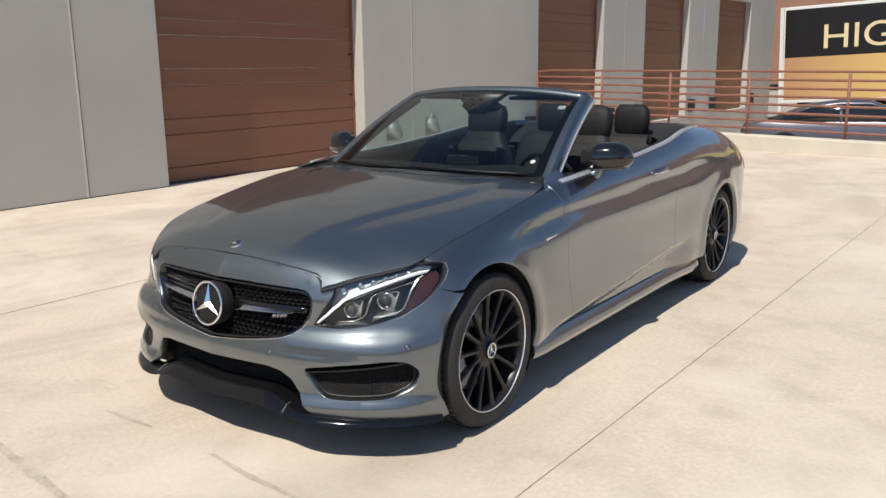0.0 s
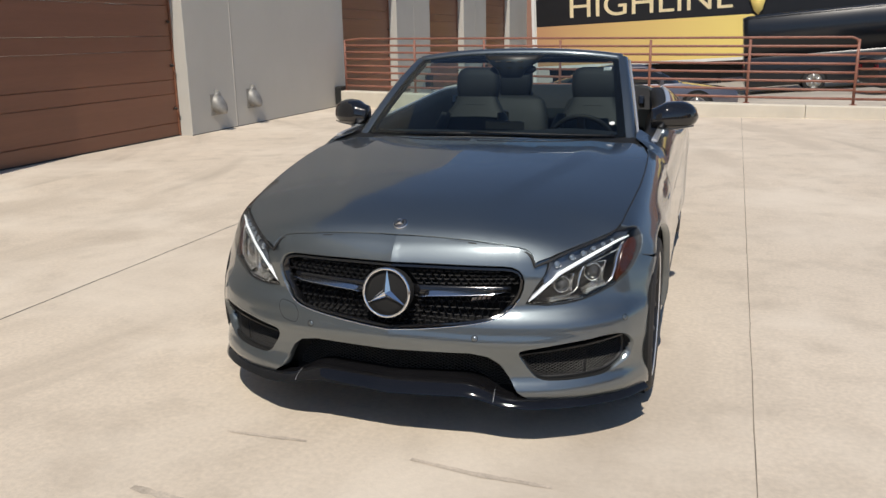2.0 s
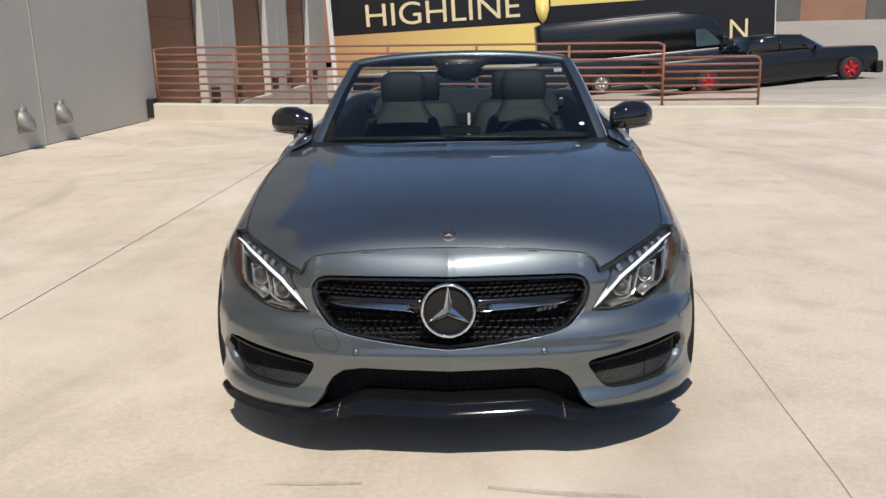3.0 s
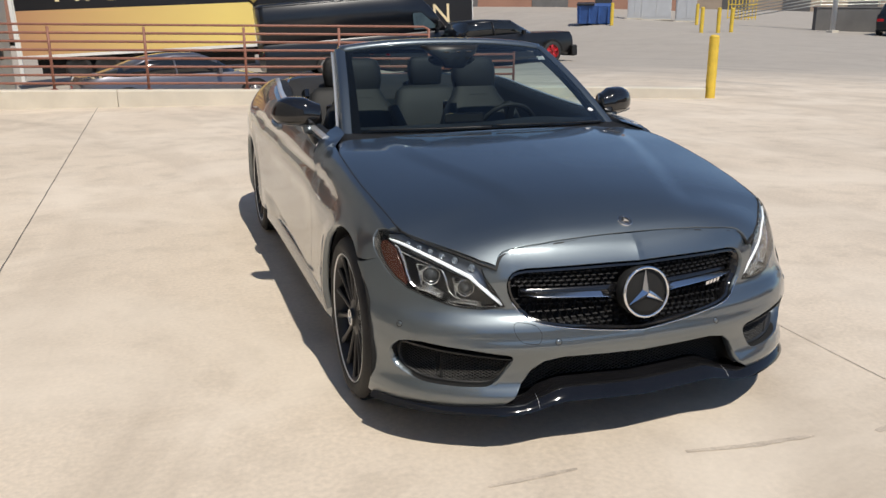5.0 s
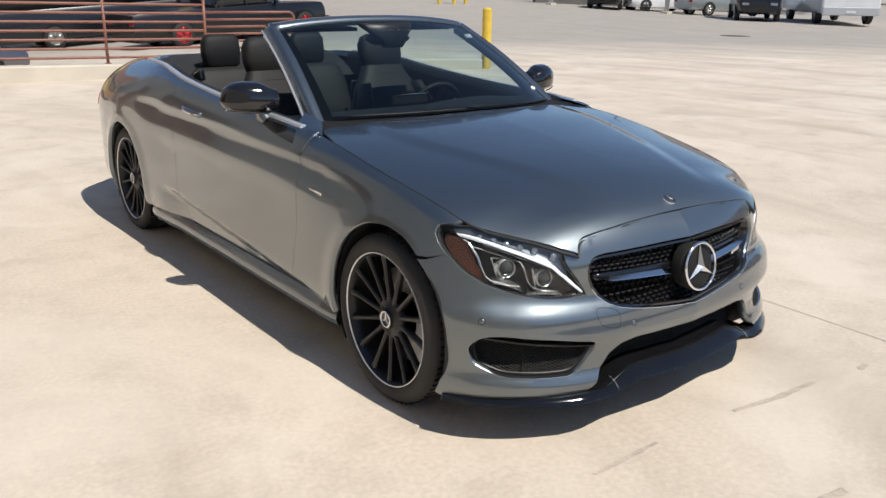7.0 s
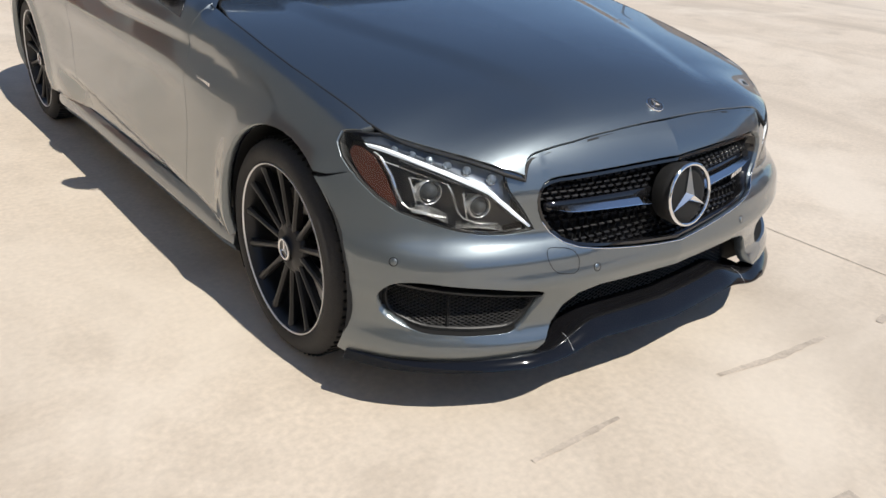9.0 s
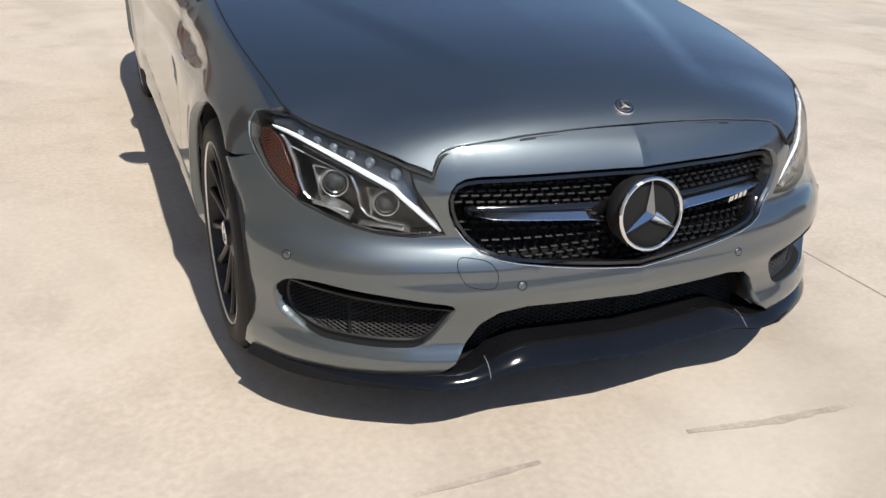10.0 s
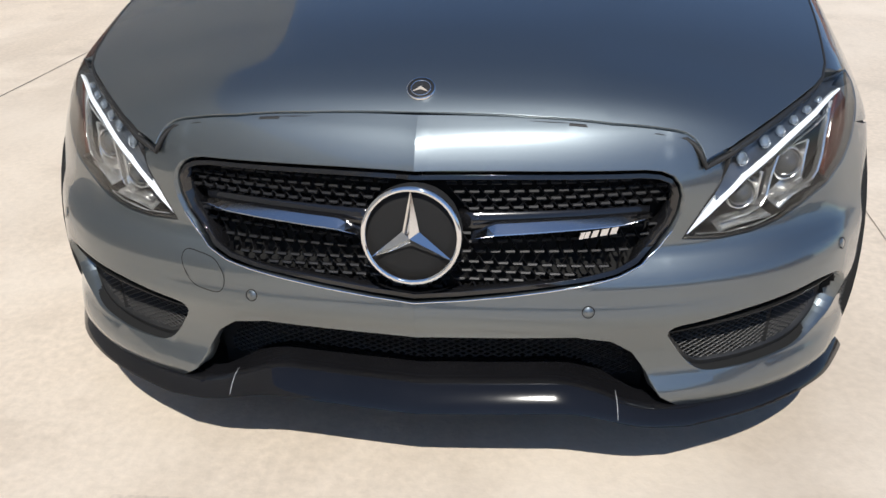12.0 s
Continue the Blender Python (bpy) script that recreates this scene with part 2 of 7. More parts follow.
# blue-grey base colour carries the sky's reflection in the lens
M["brow"] = mat("brow_sky_reflection", (0.15, 0.17, 0.20), 0.32, 0.8, var=0.2, scale=30)
M["drl"] = mat("white_light_guide", (0.93, 0.95, 0.98), 0.25, 0.0, coat=0.6, var=0.03, scale=20)
for key, power in (("drl", 0.55),):     # the running light is on
    b = M[key].node_tree.nodes["Principled BSDF"]
    b.inputs["Emission Color"].default_value, b.inputs["Emission Strength"].default_value = (0.90, 0.95, 1.0, 1), power
M["vent_steel"] = mat("dull_galvanised_sheet", (0.30, 0.29, 0.27), 0.55, 0.5, var=0.2, scale=9, fine=0.08)
M["leather"] = mat("black_leather", (0.012, 0.012, 0.012), 0.58, spec=0.3, var=0.15, scale=10, fine=0.1, bump=0.35, bscale=300)
M["leather_grey"] = mat("grey_leather", (0.019, 0.019, 0.018), 0.58, spec=0.3, var=0.12, scale=7, fine=0.06, bump=0.3, bscale=260)
M["fabric"] = mat("black_soft_top_fabric", (0.018, 0.018, 0.019), 0.85, var=0.2, scale=6, fine=0.15, bump=0.3)
M["van_glass"] = mat("green_tinted_glass", (0.045, 0.065, 0.062), 0.06, coat=0.5, var=0.3, scale=2.5)
M["dark_glass"] = mat("tinted_glass", (0.012, 0.014, 0.016), 0.05, coat=0.5, var=0.1, scale=2)
M["red_lamp"] = mat("red_tail_lamp", (0.45, 0.012, 0.016), 0.15, coat=0.8, var=0.1, scale=30)
M["asphalt"] = mat("worn_asphalt", (0.30, 0.27, 0.235), 0.9, var=0.15, scale=0.4, fine=0.1)
M["tan_wall"] = mat("tan_stucco", (0.42, 0.33, 0.25), 0.9, var=0.1, scale=0.5, fine=0.05)
M["brown_wall"] = mat("red_brown_stucco", (0.30, 0.16, 0.11), 0.9, var=0.1, scale=0.5, fine=0.05)
M["dark_wall"] = mat("dark_grey_block", (0.12, 0.115, 0.11), 0.85, var=0.15, scale=0.8, fine=0.05)
M["blue_bin"] = mat("blue_painted_steel", (0.03, 0.09, 0.28), 0.5, var=0.15, scale=3)
M["grey_box"] = mat("pale_grey_cabinet_paint", (0.46, 0.47, 0.48), 0.5, var=0.06, scale=2)
M["navy"] = mat("black_blue_van_paint", (0.008, 0.010, 0.014), 0.30, 0.0, coat=0.25, var=0.1, scale=2)
M["black_car"] = mat("black_car_paint", (0.007, 0.007, 0.008), 0.30, 0.0, coat=0.25, var=0.1, scale=2)
M["grey_car"] = mat("violet_grey_car_paint", (0.16, 0.155, 0.175), 0.35, 0.7, coat=1.0, var=0.05, scale=3)
M["silver_car"] = mat("pale_blue_silver_paint", (0.50, 0.55, 0.57), 0.35, 0.6, coat=1.0, var=0.05, scale=3)
M["white_car"] = mat("white_car_paint", (0.80, 0.80, 0.80), 0.3, coat=1.0, var=0.04, scale=3)
M["stain"] = mat("worn_tyre_scuff", (0.49, 0.42, 0.345), 0.9, var=0.25, scale=9, fine=0.15, fscale=70)


# ---- mesh helpers ----
def part(name, bm, material, parent=None, label="", smooth=True):
    """Links a bmesh as one mesh object."""
    me = bpy.data.meshes.new(name)
    bm.normal_update()
    bm.to_mesh(me)
    bm.free()
    me.materials.append(material)
    if smooth:
        me.shade_smooth()
    ob = new(name, me)
    if parent:
        ob.parent = parent
    if label:
        ob["label"] = label
    return ob


def soften(ob, width, segments=2, angle=35):
    """Rounded edges on a hard-edged mesh, with flat faces kept flat."""
    b = ob.modifiers.new("bevel", 'BEVEL')
    b.width, b.segments, b.limit_method, b.angle_limit, b.harden_normals = width, segments, 'ANGLE', radians(angle), True
    ob.data.shade_smooth()
    return ob


def box(bm, x0, x1, y0, y1, z0, z1, m=None):
    vs = [Vector((x, y, z)) for z in (z0, z1) for y in (y0, y1) for x in (x0, x1)]
    if m:
        vs = [m @ v for v in vs]
    v = [bm.verts.new(p) for p in vs]
    for f in ((0, 2, 3, 1), (4, 5, 7, 6), (0, 1, 5, 4), (2, 6, 7, 3), (0, 4, 6, 2), (1, 3, 7, 5)):
        bm.faces.new([v[i] for i in f])
    return bm


def boxed(name, dims, material, parent=None, label="", bevel=0.0, m=None):
    ob = part(name, box(bmesh.new(), *dims, m), material, parent, label, smooth=False)
    return soften(ob, bevel) if bevel else ob


def loft(bm, rings, closed=True, caps=True):
    """Skin between rings of equal length."""
    rows = [[bm.verts.new(p) for p in r] for r in rings]
    n = len(rows[0])
    for a, b in zip(rows, rows[1:]):
        for i in range(n if closed else n - 1):
            j = (i + 1) % n
            bm.faces.new((a[i], a[j], b[j], b[i]))
    if caps and closed:
        bm.faces.new(list(reversed(rows[0])))
        bm.faces.new(rows[-1])
    return bm


def fix(bm):
    bmesh.ops.recalc_face_normals(bm, faces=bm.faces)
    return bm


def tube(bm, pts, r, n=10, caps=True):
    """A round bar along a polyline."""
    pts = [Vector(p) for p in pts]
    rings, up = [], None
    for i, p in enumerate(pts):
        d = (pts[min(i + 1, len(pts) - 1)] - pts[max(i - 1, 0)]).normalized()
        a = d.orthogonal().normalized() if up is None else (up - d * up.dot(d)).normalized()
        up = a
        c = d.cross(a)
        rr = r[i] if isinstance(r, (list, tuple)) else r
        rings.append([p + (a * math.cos(2 * math.pi * k / n) + c * math.sin(2 * math.pi * k / n)) * rr for k in range(n)])
    loft(bm, rings, True, caps)
    return bm


def lathe(bm, profile, n, m):
    """Revolve (radius, along) pairs about the local x axis, placed by m."""
    rings = [[m @ Vector((a, r * math.cos(2 * math.pi * k / n), r * math.sin(2 * math.pi * k / n))) for k in range(n)] for r, a in profile]
    return loft(bm, rings, True, False)


def hermite(*pts):
    """A smooth monotone curve through (x, y) keys."""
    xs, ys = np.array([p[0] for p in pts], float), np.array([p[1] for p in pts], float)
    h, d = np.diff(xs), np.diff(ys) / np.diff(xs)
    m = np.zeros(len(xs))
    m[0], m[-1] = d[0], d[-1]
    for i in range(1, len(xs) - 1):
        m[i] = 0 if d[i - 1] * d[i] <= 0 else (h[i - 1] + h[i]) / (h[i - 1] / d[i] + h[i] / d[i - 1]) if d[i] and d[i - 1] else 0
    xl, yl, ml, hl = xs.tolist(), ys.tolist(), m.tolist(), h.tolist()

    def f(x):
        if x <= xl[0]:
            return yl[0] + ml[0] * (x - xl[0])
        if x >= xl[-1]:
            return yl[-1] + ml[-1] * (x - xl[-1])
        i = 0
        while x > xl[i + 1]:
            i += 1
        t = (x - xl[i]) / hl[i]
        a, b = t * t * (3 - 2 * t), t * (1 - t)
        return yl[i] + (yl[i + 1] - yl[i]) * a + hl[i] * b * (ml[i] * (1 - t) - ml[i + 1] * t)
    return f


def step(a, b, x):
    t = min(1.0, max(0.0, (x - a) / (b - a)))
    return t * t * (3 - 2 * t)


def inside(poly, pts):
    """Which of the points lie inside a polygon."""
    poly, pts = np.asarray(poly), np.asarray(pts)
    x, y = pts[:, 0], pts[:, 1]
    res = np.zeros(len(pts), bool)
    for (x1, y1), (x2, y2) in zip(poly, np.roll(poly, -1, 0)):
        if y1 != y2:
            res ^= ((y1 > y) != (y2 > y)) & (x < (x2 - x1) * (y - y1) / (y2 - y1) + x1)
    return res


def near(poly, pts, dist):
    """Which of the points lie within dist of a polygon's outline."""
    poly, pts = np.asarray(poly), np.asarray(pts)
    res = np.zeros(len(pts), bool)
    for a, b in zip(poly, np.roll(poly, -1, 0)):
        d = b - a
        t = np.clip(((pts - a) @ d) / max(d @ d, 1e-12), 0, 1)
        res |= ((pts - a - t[:, None] * d) ** 2).sum(1) < dist * dist
    return res


def dense(poly, gap, closed=True):
    out = []
    pairs = list(zip(poly, poly[1:] + poly[:1])) if closed else list(zip(poly, poly[1:]))
    for a, b in pairs:
        n = max(1, int(math.ceil(math.dist(a, b) / gap)))
        out += [(a[0] + (b[0] - a[0]) * k / n, a[1] + (b[1] - a[1]) * k / n) for k in range(n)]
    return out if closed else out + [poly[-1]]


def rounded(poly, r, n=4):
    """A polygon with its corners rounded off."""
    out = []
    c = len(poly)
    for i in range(c):
        p, a, b = (Vector(poly[i]), Vector(poly[i - 1]), Vector(poly[(i + 1) % c]))
        ra, rb = min(r, (a - p).length * 0.45), min(r, (b - p).length * 0.45)
        pa, pb = p + (a - p).normalized() * ra, p + (b - p).normalized() * rb
        for k in range(n + 1):
            t = k / n
            q = pa * (1 - t) ** 2 + p * 2 * t * (1 - t) + pb * t * t
            out.append((q.x, q.y))
    return out


def shrink(poly, d):
    """A polygon moved inwards by d."""
    area = sum(a[0] * b[1] - b[0] * a[1] for a, b in zip(poly, poly[1:] + poly[:1]))
    sgn = 1 if area > 0 else -1
    out = []
    c = len(poly)
    for i in range(c):
        a, p, b = Vector(poly[i - 1]), Vector(poly[i]), Vector(poly[(i + 1) % c])
        t = (b - a)
        if t.length < 1e-9:
            out.append(poly[i])
            continue
        t.normalize()
        out.append((p.x - t.y * d * sgn, p.y + t.x * d * sgn))
    return out


def panel(name, S, outline, material, parent, holes=(), gap=0.022, depth=0.02, inset=0.002, mirror=False, label="", lift=0.0, ridge=False):
    """A sheet on the surface S(u, v) inside an outline, with holes and turned-in edges, and the surface's own normals.
    ridge: the surface has a sharp fold along u = 0."""
    from mathutils.geometry import delaunay_2d_cdt
    loops = [dense(shrink(dense(list(outline), gap), inset), gap)] + [dense(shrink(dense(list(h), gap), -inset), gap) for h in holes]
    lo, hi = np.min(loops[0], 0), np.max(loops[0], 0)
    gx, gy = np.meshgrid(np.arange(lo[0], hi[0], gap), np.arange(lo[1], hi[1], gap * 0.9))
    gx[1::2] += gap / 2
    grid = np.stack([gx.ravel(), gy.ravel()], 1)
    ok = inside(loops[0], grid)
    for h in loops[1:]:
        ok &= ~inside(h, grid)
    for h in loops:
        ok &= ~near(h, grid, gap * 0.45)
    if ridge:
        ok &= np.abs(grid[:, 0]) > gap * 0.45
    grid = grid[ok]
    pts, edges = [], []
    for h in loops:
        k = len(pts)
        pts += [Vector(p) for p in h]
        edges += [(k + i, k + (i + 1) % len(h)) for i in range(len(h))]
    pts += [Vector(p) for p in grid.tolist()]
    if ridge:
        fold = np.stack([np.zeros(200), np.linspace(lo[1] - 0.01, hi[1] + 0.01, 200)], 1)
        k = len(pts)
        pts += [Vector(p) for p in fold.tolist()]
        edges += [(k + i, k + i + 1) for i in range(199)]
    v2, _, tris, _, _, _ = delaunay_2d_cdt(pts, edges, [], 0, 1e-6)
    uv = np.array([tuple(p) for p in v2])
    cen = np.array([(uv[t[0]] + uv[t[1]] + uv[t[2]]) / 3 for t in tris])
    keep = inside(loops[0], cen)
    for h in loops[1:]:
        keep &= ~inside(h, cen)
    tris = [t for t, k in zip(tris, keep) if k]
    e, flip = 0.004, (-1 if mirror else 1)
    P, N = [], []
    for u, v in uv.tolist():
        p = S(u, v)
        n = (S(u + e, v) - S(u - e, v)).cross(S(u, v + e) - S(u, v - e)).normalized()
        P.append(p)
        N.append(n)
    P = [p + n * lift for p, n in zip(P, N)]
    faces = [list(t) for t in tris]
    # the side of each triangle that the surface's normal leaves from
    faces = [f if (P[f[1]] - P[f[0]]).cross(P[f[2]] - P[f[0]]).dot(N[f[0]]) > 0 else f[::-1] for f in faces]
    # turned-in edge
    count = {}
    for f in faces:
        for a, b in zip(f, f[1:] + f[:1]):
            count[(a, b)] = 1
    V, F = list(P), list(faces)
    LN = [N[i] for f in faces for i in f]
    if ridge:
        sides = {}
        for i in range(len(uv)):
            if abs(uv[i][0]) < 1e-5:
                for sd in (-1, 1):
                    u, v = sd * 0.0041, float(uv[i][1])
                    sides[i, sd] = (S(u + e, v) - S(u - e, v)).cross(S(u, v + e) - S(u, v - e)).normalized()
        LN = []
        for f in faces:
            sd = 1 if sum(uv[i][0] for i in f) > 0 else -1
            LN += [sides.get((i, sd), N[i]) for i in f]
    if depth:
        r = min(0.0010, depth * 0.3)
        rim = [(p, q) for p, q in count if (q, p) not in count and (P[q] - P[p]).length > 1e-7]
        out = {}
        for p, q in rim:
            for i in (p, q):
                out[i] = out.get(i, Vector()) + (P[q] - P[p]).normalized().cross(N[i])
        ring = {}
        for i, o in out.items():
            o = o.normalized()
            out[i] = o
            ring[i] = (len(V), len(V) + 1)
            V += [P[i] - N[i] * r + o * r * 0.5, P[i] - N[i] * depth]
        for p, q in rim:
            side = (P[q] - P[p]).cross(N[p]).normalized()
            mp, mq = (N[p] + side).normalized(), (N[q] + side).normalized()
            F += [[q, p, ring[p][0], ring[q][0]], [ring[q][0], ring[p][0], ring[p][1], ring[q][1]]]
            LN += [N[q], N[p], mp, mq, mq, mp, side, side]
    if mirror:
        V = [Vector((-p.x, p.y, p.z)) for p in V]
        LN = [Vector((-p.x, p.y, p.z)) for p in LN]
        k, turned = 0, []
        for f in F:
            turned += LN[k:k + len(f)][::-1]
            k += len(f)
        LN, F = turned, [f[::-1] for f in F]
    me = bpy.data.meshes.new(name)
    me.from_pydata([tuple(p) for p in V], [], F)
    me.shade_smooth()
    me.normals_split_custom_set([tuple(n) for n in LN])
    me.materials.append(material)
    ob = new(name, me)
    ob.parent = parent
    if label:
        ob["label"] = label
    return ob


def thing(name, label, category, m=None, group="", kind=""):
    ob = new(name)
    if m:
        ob.matrix_world = m
    return tagged(ob, label, category, group, kind)


def words(name, text, size, material, parent, m, depth=0.004, width=1.0):
    """Raised letters as a mesh."""
    cu = bpy.data.curves.new(name, 'FONT')
    cu.body, cu.size, cu.extrude, cu.align_x = text, size, depth, 'CENTER'
    tmp = new(name, cu)
    me = bpy.data.meshes.new_from_object(tmp.evaluated_get(bpy.context.evaluated_depsgraph_get()))
    bpy.data.objects.remove(tmp)
    me.transform(m @ Matrix.Diagonal((width, 1, 1, 1)))
    me.materials.clear()
    me.materials.append(material)
    ob = new(name, me)
    ob.parent = parent
    return ob


# ---- ground ----
WALL_X, GATE_X = -6.43, -6.67
kerb_y = hermite((-6.6, 12.92), (-3.33, 12.2), (-1.1, 11.86), (0, 11.71), (1.5, 11.60), (3.0, 11.52), (4.75, 11.36), (8.0, 9.95))
kerb_h = hermite((-6.6, 0.335), (-3.3, 0.297), (0, 0.25), (3.4, 0.205), (8.0, 0.19))


def ground_z(x, y):
    """Level yard, a dock ramp that falls towards the building behind the kerb, and a lot that climbs away."""
    rise = max(0.0, 0.055 * (y - 16)) * step(12, 22, x) - 0.028 * max(0.0, x - 22) * step(16, 30, y)
    z = max(0.0, min(rise, 2.2))
    edge_y = kerb_y(max(-6.6, min(x, 8.0))) + 0.1
    if x < 11.5 and y > edge_y:
        deep_in = step(1.0, 7.0, y - edge_y)
        fall = (0.060 + 0.015 * step(21, 25, y)) * (11.0 - max(x, -9.0)) * (step(0, 3, 8.5 - x) * (1 - deep_in) + step(0, 2, 11.0 - x) * deep_in)
        z -= max(0.0, fall) * (1 - step(40, 70, y))
    return z


def joint_a(y):
    return 1.255 + 0.0265 * (min(max(y, -6), 14) + 0.45)


def build_ground():
    xs = [(-900, 0), (-300, 0), (-120, 0), (-50, 0), (-20, 0), (-10, 0)] + [(x, 0) for x in np.arange(-7, -2.6, 0.6)]
    xs += [(-2.465, 0)]
    xs += [(x, 0) for x in np.arange(-2.2, 1.0, 0.4)]
    xs += [("a", 0.0, 0)]
    xs += [(x, 0) for x in (1.8, 2.2, 2.8, 3.5, 4.2, 5, 6, 7, 8, 8.5, 9, 9.5, 10.2)]
    xs += [(x, 0) for x in (11, 13, 15, 17, 19, 21, 24, 27, 30, 35, 40, 46, 54, 64, 80, 120, 300, 900)]
    ys = [(y, 0) for y in (-900, -300, -100, -40, -20, -12, -8)] + [(y, 0) for y in np.arange(-6, 9.3, 0.5)]
    ys += [("k", 0.08), ("k", 0.12)] + [(y, 0) for y in (14, 15, 16, 17, 18.5, 20, 22, 24, 26, 28, 30, 32, 35, 38, 42, 46, 52, 60, 75, 120, 300, 900)]
    bm = bmesh.new()
    rows = []
    for yk in ys:
        row = []
        for xk in xs:
            x0 = 1.3 if xk[0] == "a" else float(xk[0])
            y = kerb_y(max(-6.6, min(x0, 8.0))) + yk[1] if yk[0] == "k" else float(yk[0])
            x = joint_a(y) + xk[1] if xk[0] == "a" else x0
            z = ground_z(x, y) + (xk[2] if xk[0] == "a" else xk[1] if -14 < y < 13 else 0)
            row.append(bm.verts.new((x, y, z)))
        rows.append(row)
    for a, b in zip(rows, rows[1:]):
        for i in range(len(a) - 1):
            bm.faces.new((a[i], a[i + 1], b[i + 1], b[i]))
    return tagged(part("ground", bm, M["concrete"], smooth=False), "sun-bleached cream concrete yard with tyre marks and straight joints", "ground", kind="structure")


build_ground()
for filler, w, place in ((M["pale_joint"], 0.0020, joint_a), (M["joint"], 0.0040, lambda y: -2.465 + 0.004 * (y - 4.0))):
    rows_ = []
    for y in np.arange(-6, 12.3, 0.15):
        j = 0.0012 * math.sin(y * 7.3) + 0.0008 * math.sin(y * 23.1)
        rows_.append([(place(y) - w * (1 + 0.25 * math.sin(y * 11)) + j, y, 0.0012), (place(y) + w * (1 + 0.25 * math.sin(y * 17)) + j, y, 0.0012)])
    tagged(part("joint_filler", loft(bmesh.new(), rows_, False), filler), "dark worn filler in a straight concrete joint", "joint", kind="structure")


def scuff(pts, w):
    """A thin worn rubber mark lying on the concrete, with ragged edges."""
    bm = bmesh.new()
    pts = [Vector((*p, 0.002)) for p in pts]
    fine = []
    for a, b in zip(pts, pts[1:]):
        n = max(2, int((b - a).length / 0.03))
        fine += [a.lerp(b, k / n) for k in range(n)]
    fine.append(pts[-1])
    left, right = [], []
    for i, p in enumerate(fine):
        d = (fine[min(i + 1, len(fine) - 1)] - fine[max(i - 1, 0)]).normalized()
        s = Vector((-d.y, d.x, 0))
        t = i / (len(fine) - 1)
        ww = w * (0.25 + 0.75 * math.sin(math.pi * (0.08 + 0.84 * t)) ** 0.5) * random.uniform(0.6, 1.1)
        left.append(bm.verts.new(p + s * ww / 2))
        right.append(bm.verts.new(p - s * ww / 2 * random.uniform(0.7, 1.1)))
    for i in range(len(fine) - 1):
        bm.faces.new((left[i], right[i], right[i + 1], left[i + 1]))
    return tagged(part("scuff_mark", bm, M["stain"]), "faint brown tyre scuff on the pale concrete", "mark", kind="structure")


for pts, w in ((((0.12, -0.848), (0.35, -0.885), (0.62, -0.90)), 0.028), (((-0.70, -1.27), (-0.4, -1.31), (-0.04, -1.36)), 0.05),
               (((-0.61, -0.832), (-0.29, -0.826)), 0.022), (((0.86, -0.95), (0.93, -0.94)), 0.05),
               ):
    scuff(pts, w)


# ---- warehouse ----
def wall_block(name, y0, y1, z0, z1, x0=None):
    bm = box(bmesh.new(), x0 or -7.0, WALL_X, y0, y1, z0, z1)
    return soften(tagged(part(name, bm, M["wall"], smooth=False), "grey painted concrete warehouse wall with pale panel joints", "wall", kind="structure"), 0.012)


TOP, GATE_TOP = 8.5, 3.62
GATES = [(3.82, 7.66, 0.0), (13.4, 16.65, -0.1), (19.25, 22.65, -0.1), (25.42, 29.0, -0.1)]
piers = [(-16.0, 3.82), (7.66, 13.4), (16.65, 19.25), (22.65, 25.42), (29.0, 32.2)]
for k, (a, b) in enumerate(piers):
    wall_block("wall_west_%d" % (k + 1), a, b, -1.4, TOP)
for k, (a, b, z) in enumerate(GATES):
    wall_block("wall_over_gate_%d" % (k + 1), a, b, GATE_TOP, TOP)
    if k:
        wall_block("wall_under_gate_%d" % (k + 1), a, b, -1.4, z)
tagged(boxed("roof", (-26, WALL_X, -16, 32.2, TOP, TOP + 0.3), M["wall"]), "flat warehouse roof edge", "roof", kind="structure")
tagged(boxed("wall_north_end", (-26, -7.0, 31.9, 32.2, -1.4, TOP), M["wall"]), "grey end wall of the warehouse", "wall", kind="structure")
tagged(boxed("wall_south_end", (-26, -7.0, -16, -15.7, 0, TOP), M["wall"]), "grey end wall of the warehouse", "wall", kind="structure")
for y in (2.69, 8.95, -4.0, 17.95, 24.0):
    tagged(boxed("trim", (WALL_X - 0.004, WALL_X + 0.004, y - 0.011, y + 0.011, 0, TOP), M["sealant"]), "pale sealant in a wall panel joint", "joint", kind="structure")
    # the sealant's shadow, laid on as a dark strip
    tagged(boxed("trim", (WALL_X - 0.004, WALL_X + 0.003, y + 0.011, y + 0.021, 0, TOP), M["joint"]), "dark strip beside the sealant, the joint's shadow put in as colour", "joint", kind="structure")
for a, b in piers[:2]:
    tagged(boxed("baseboard", (WALL_X - 0.005, WALL_X + 0.004, a, b, 0.0, 0.012), M["joint"]), "thin dark line where wall meets ground", "joint", kind="structure")


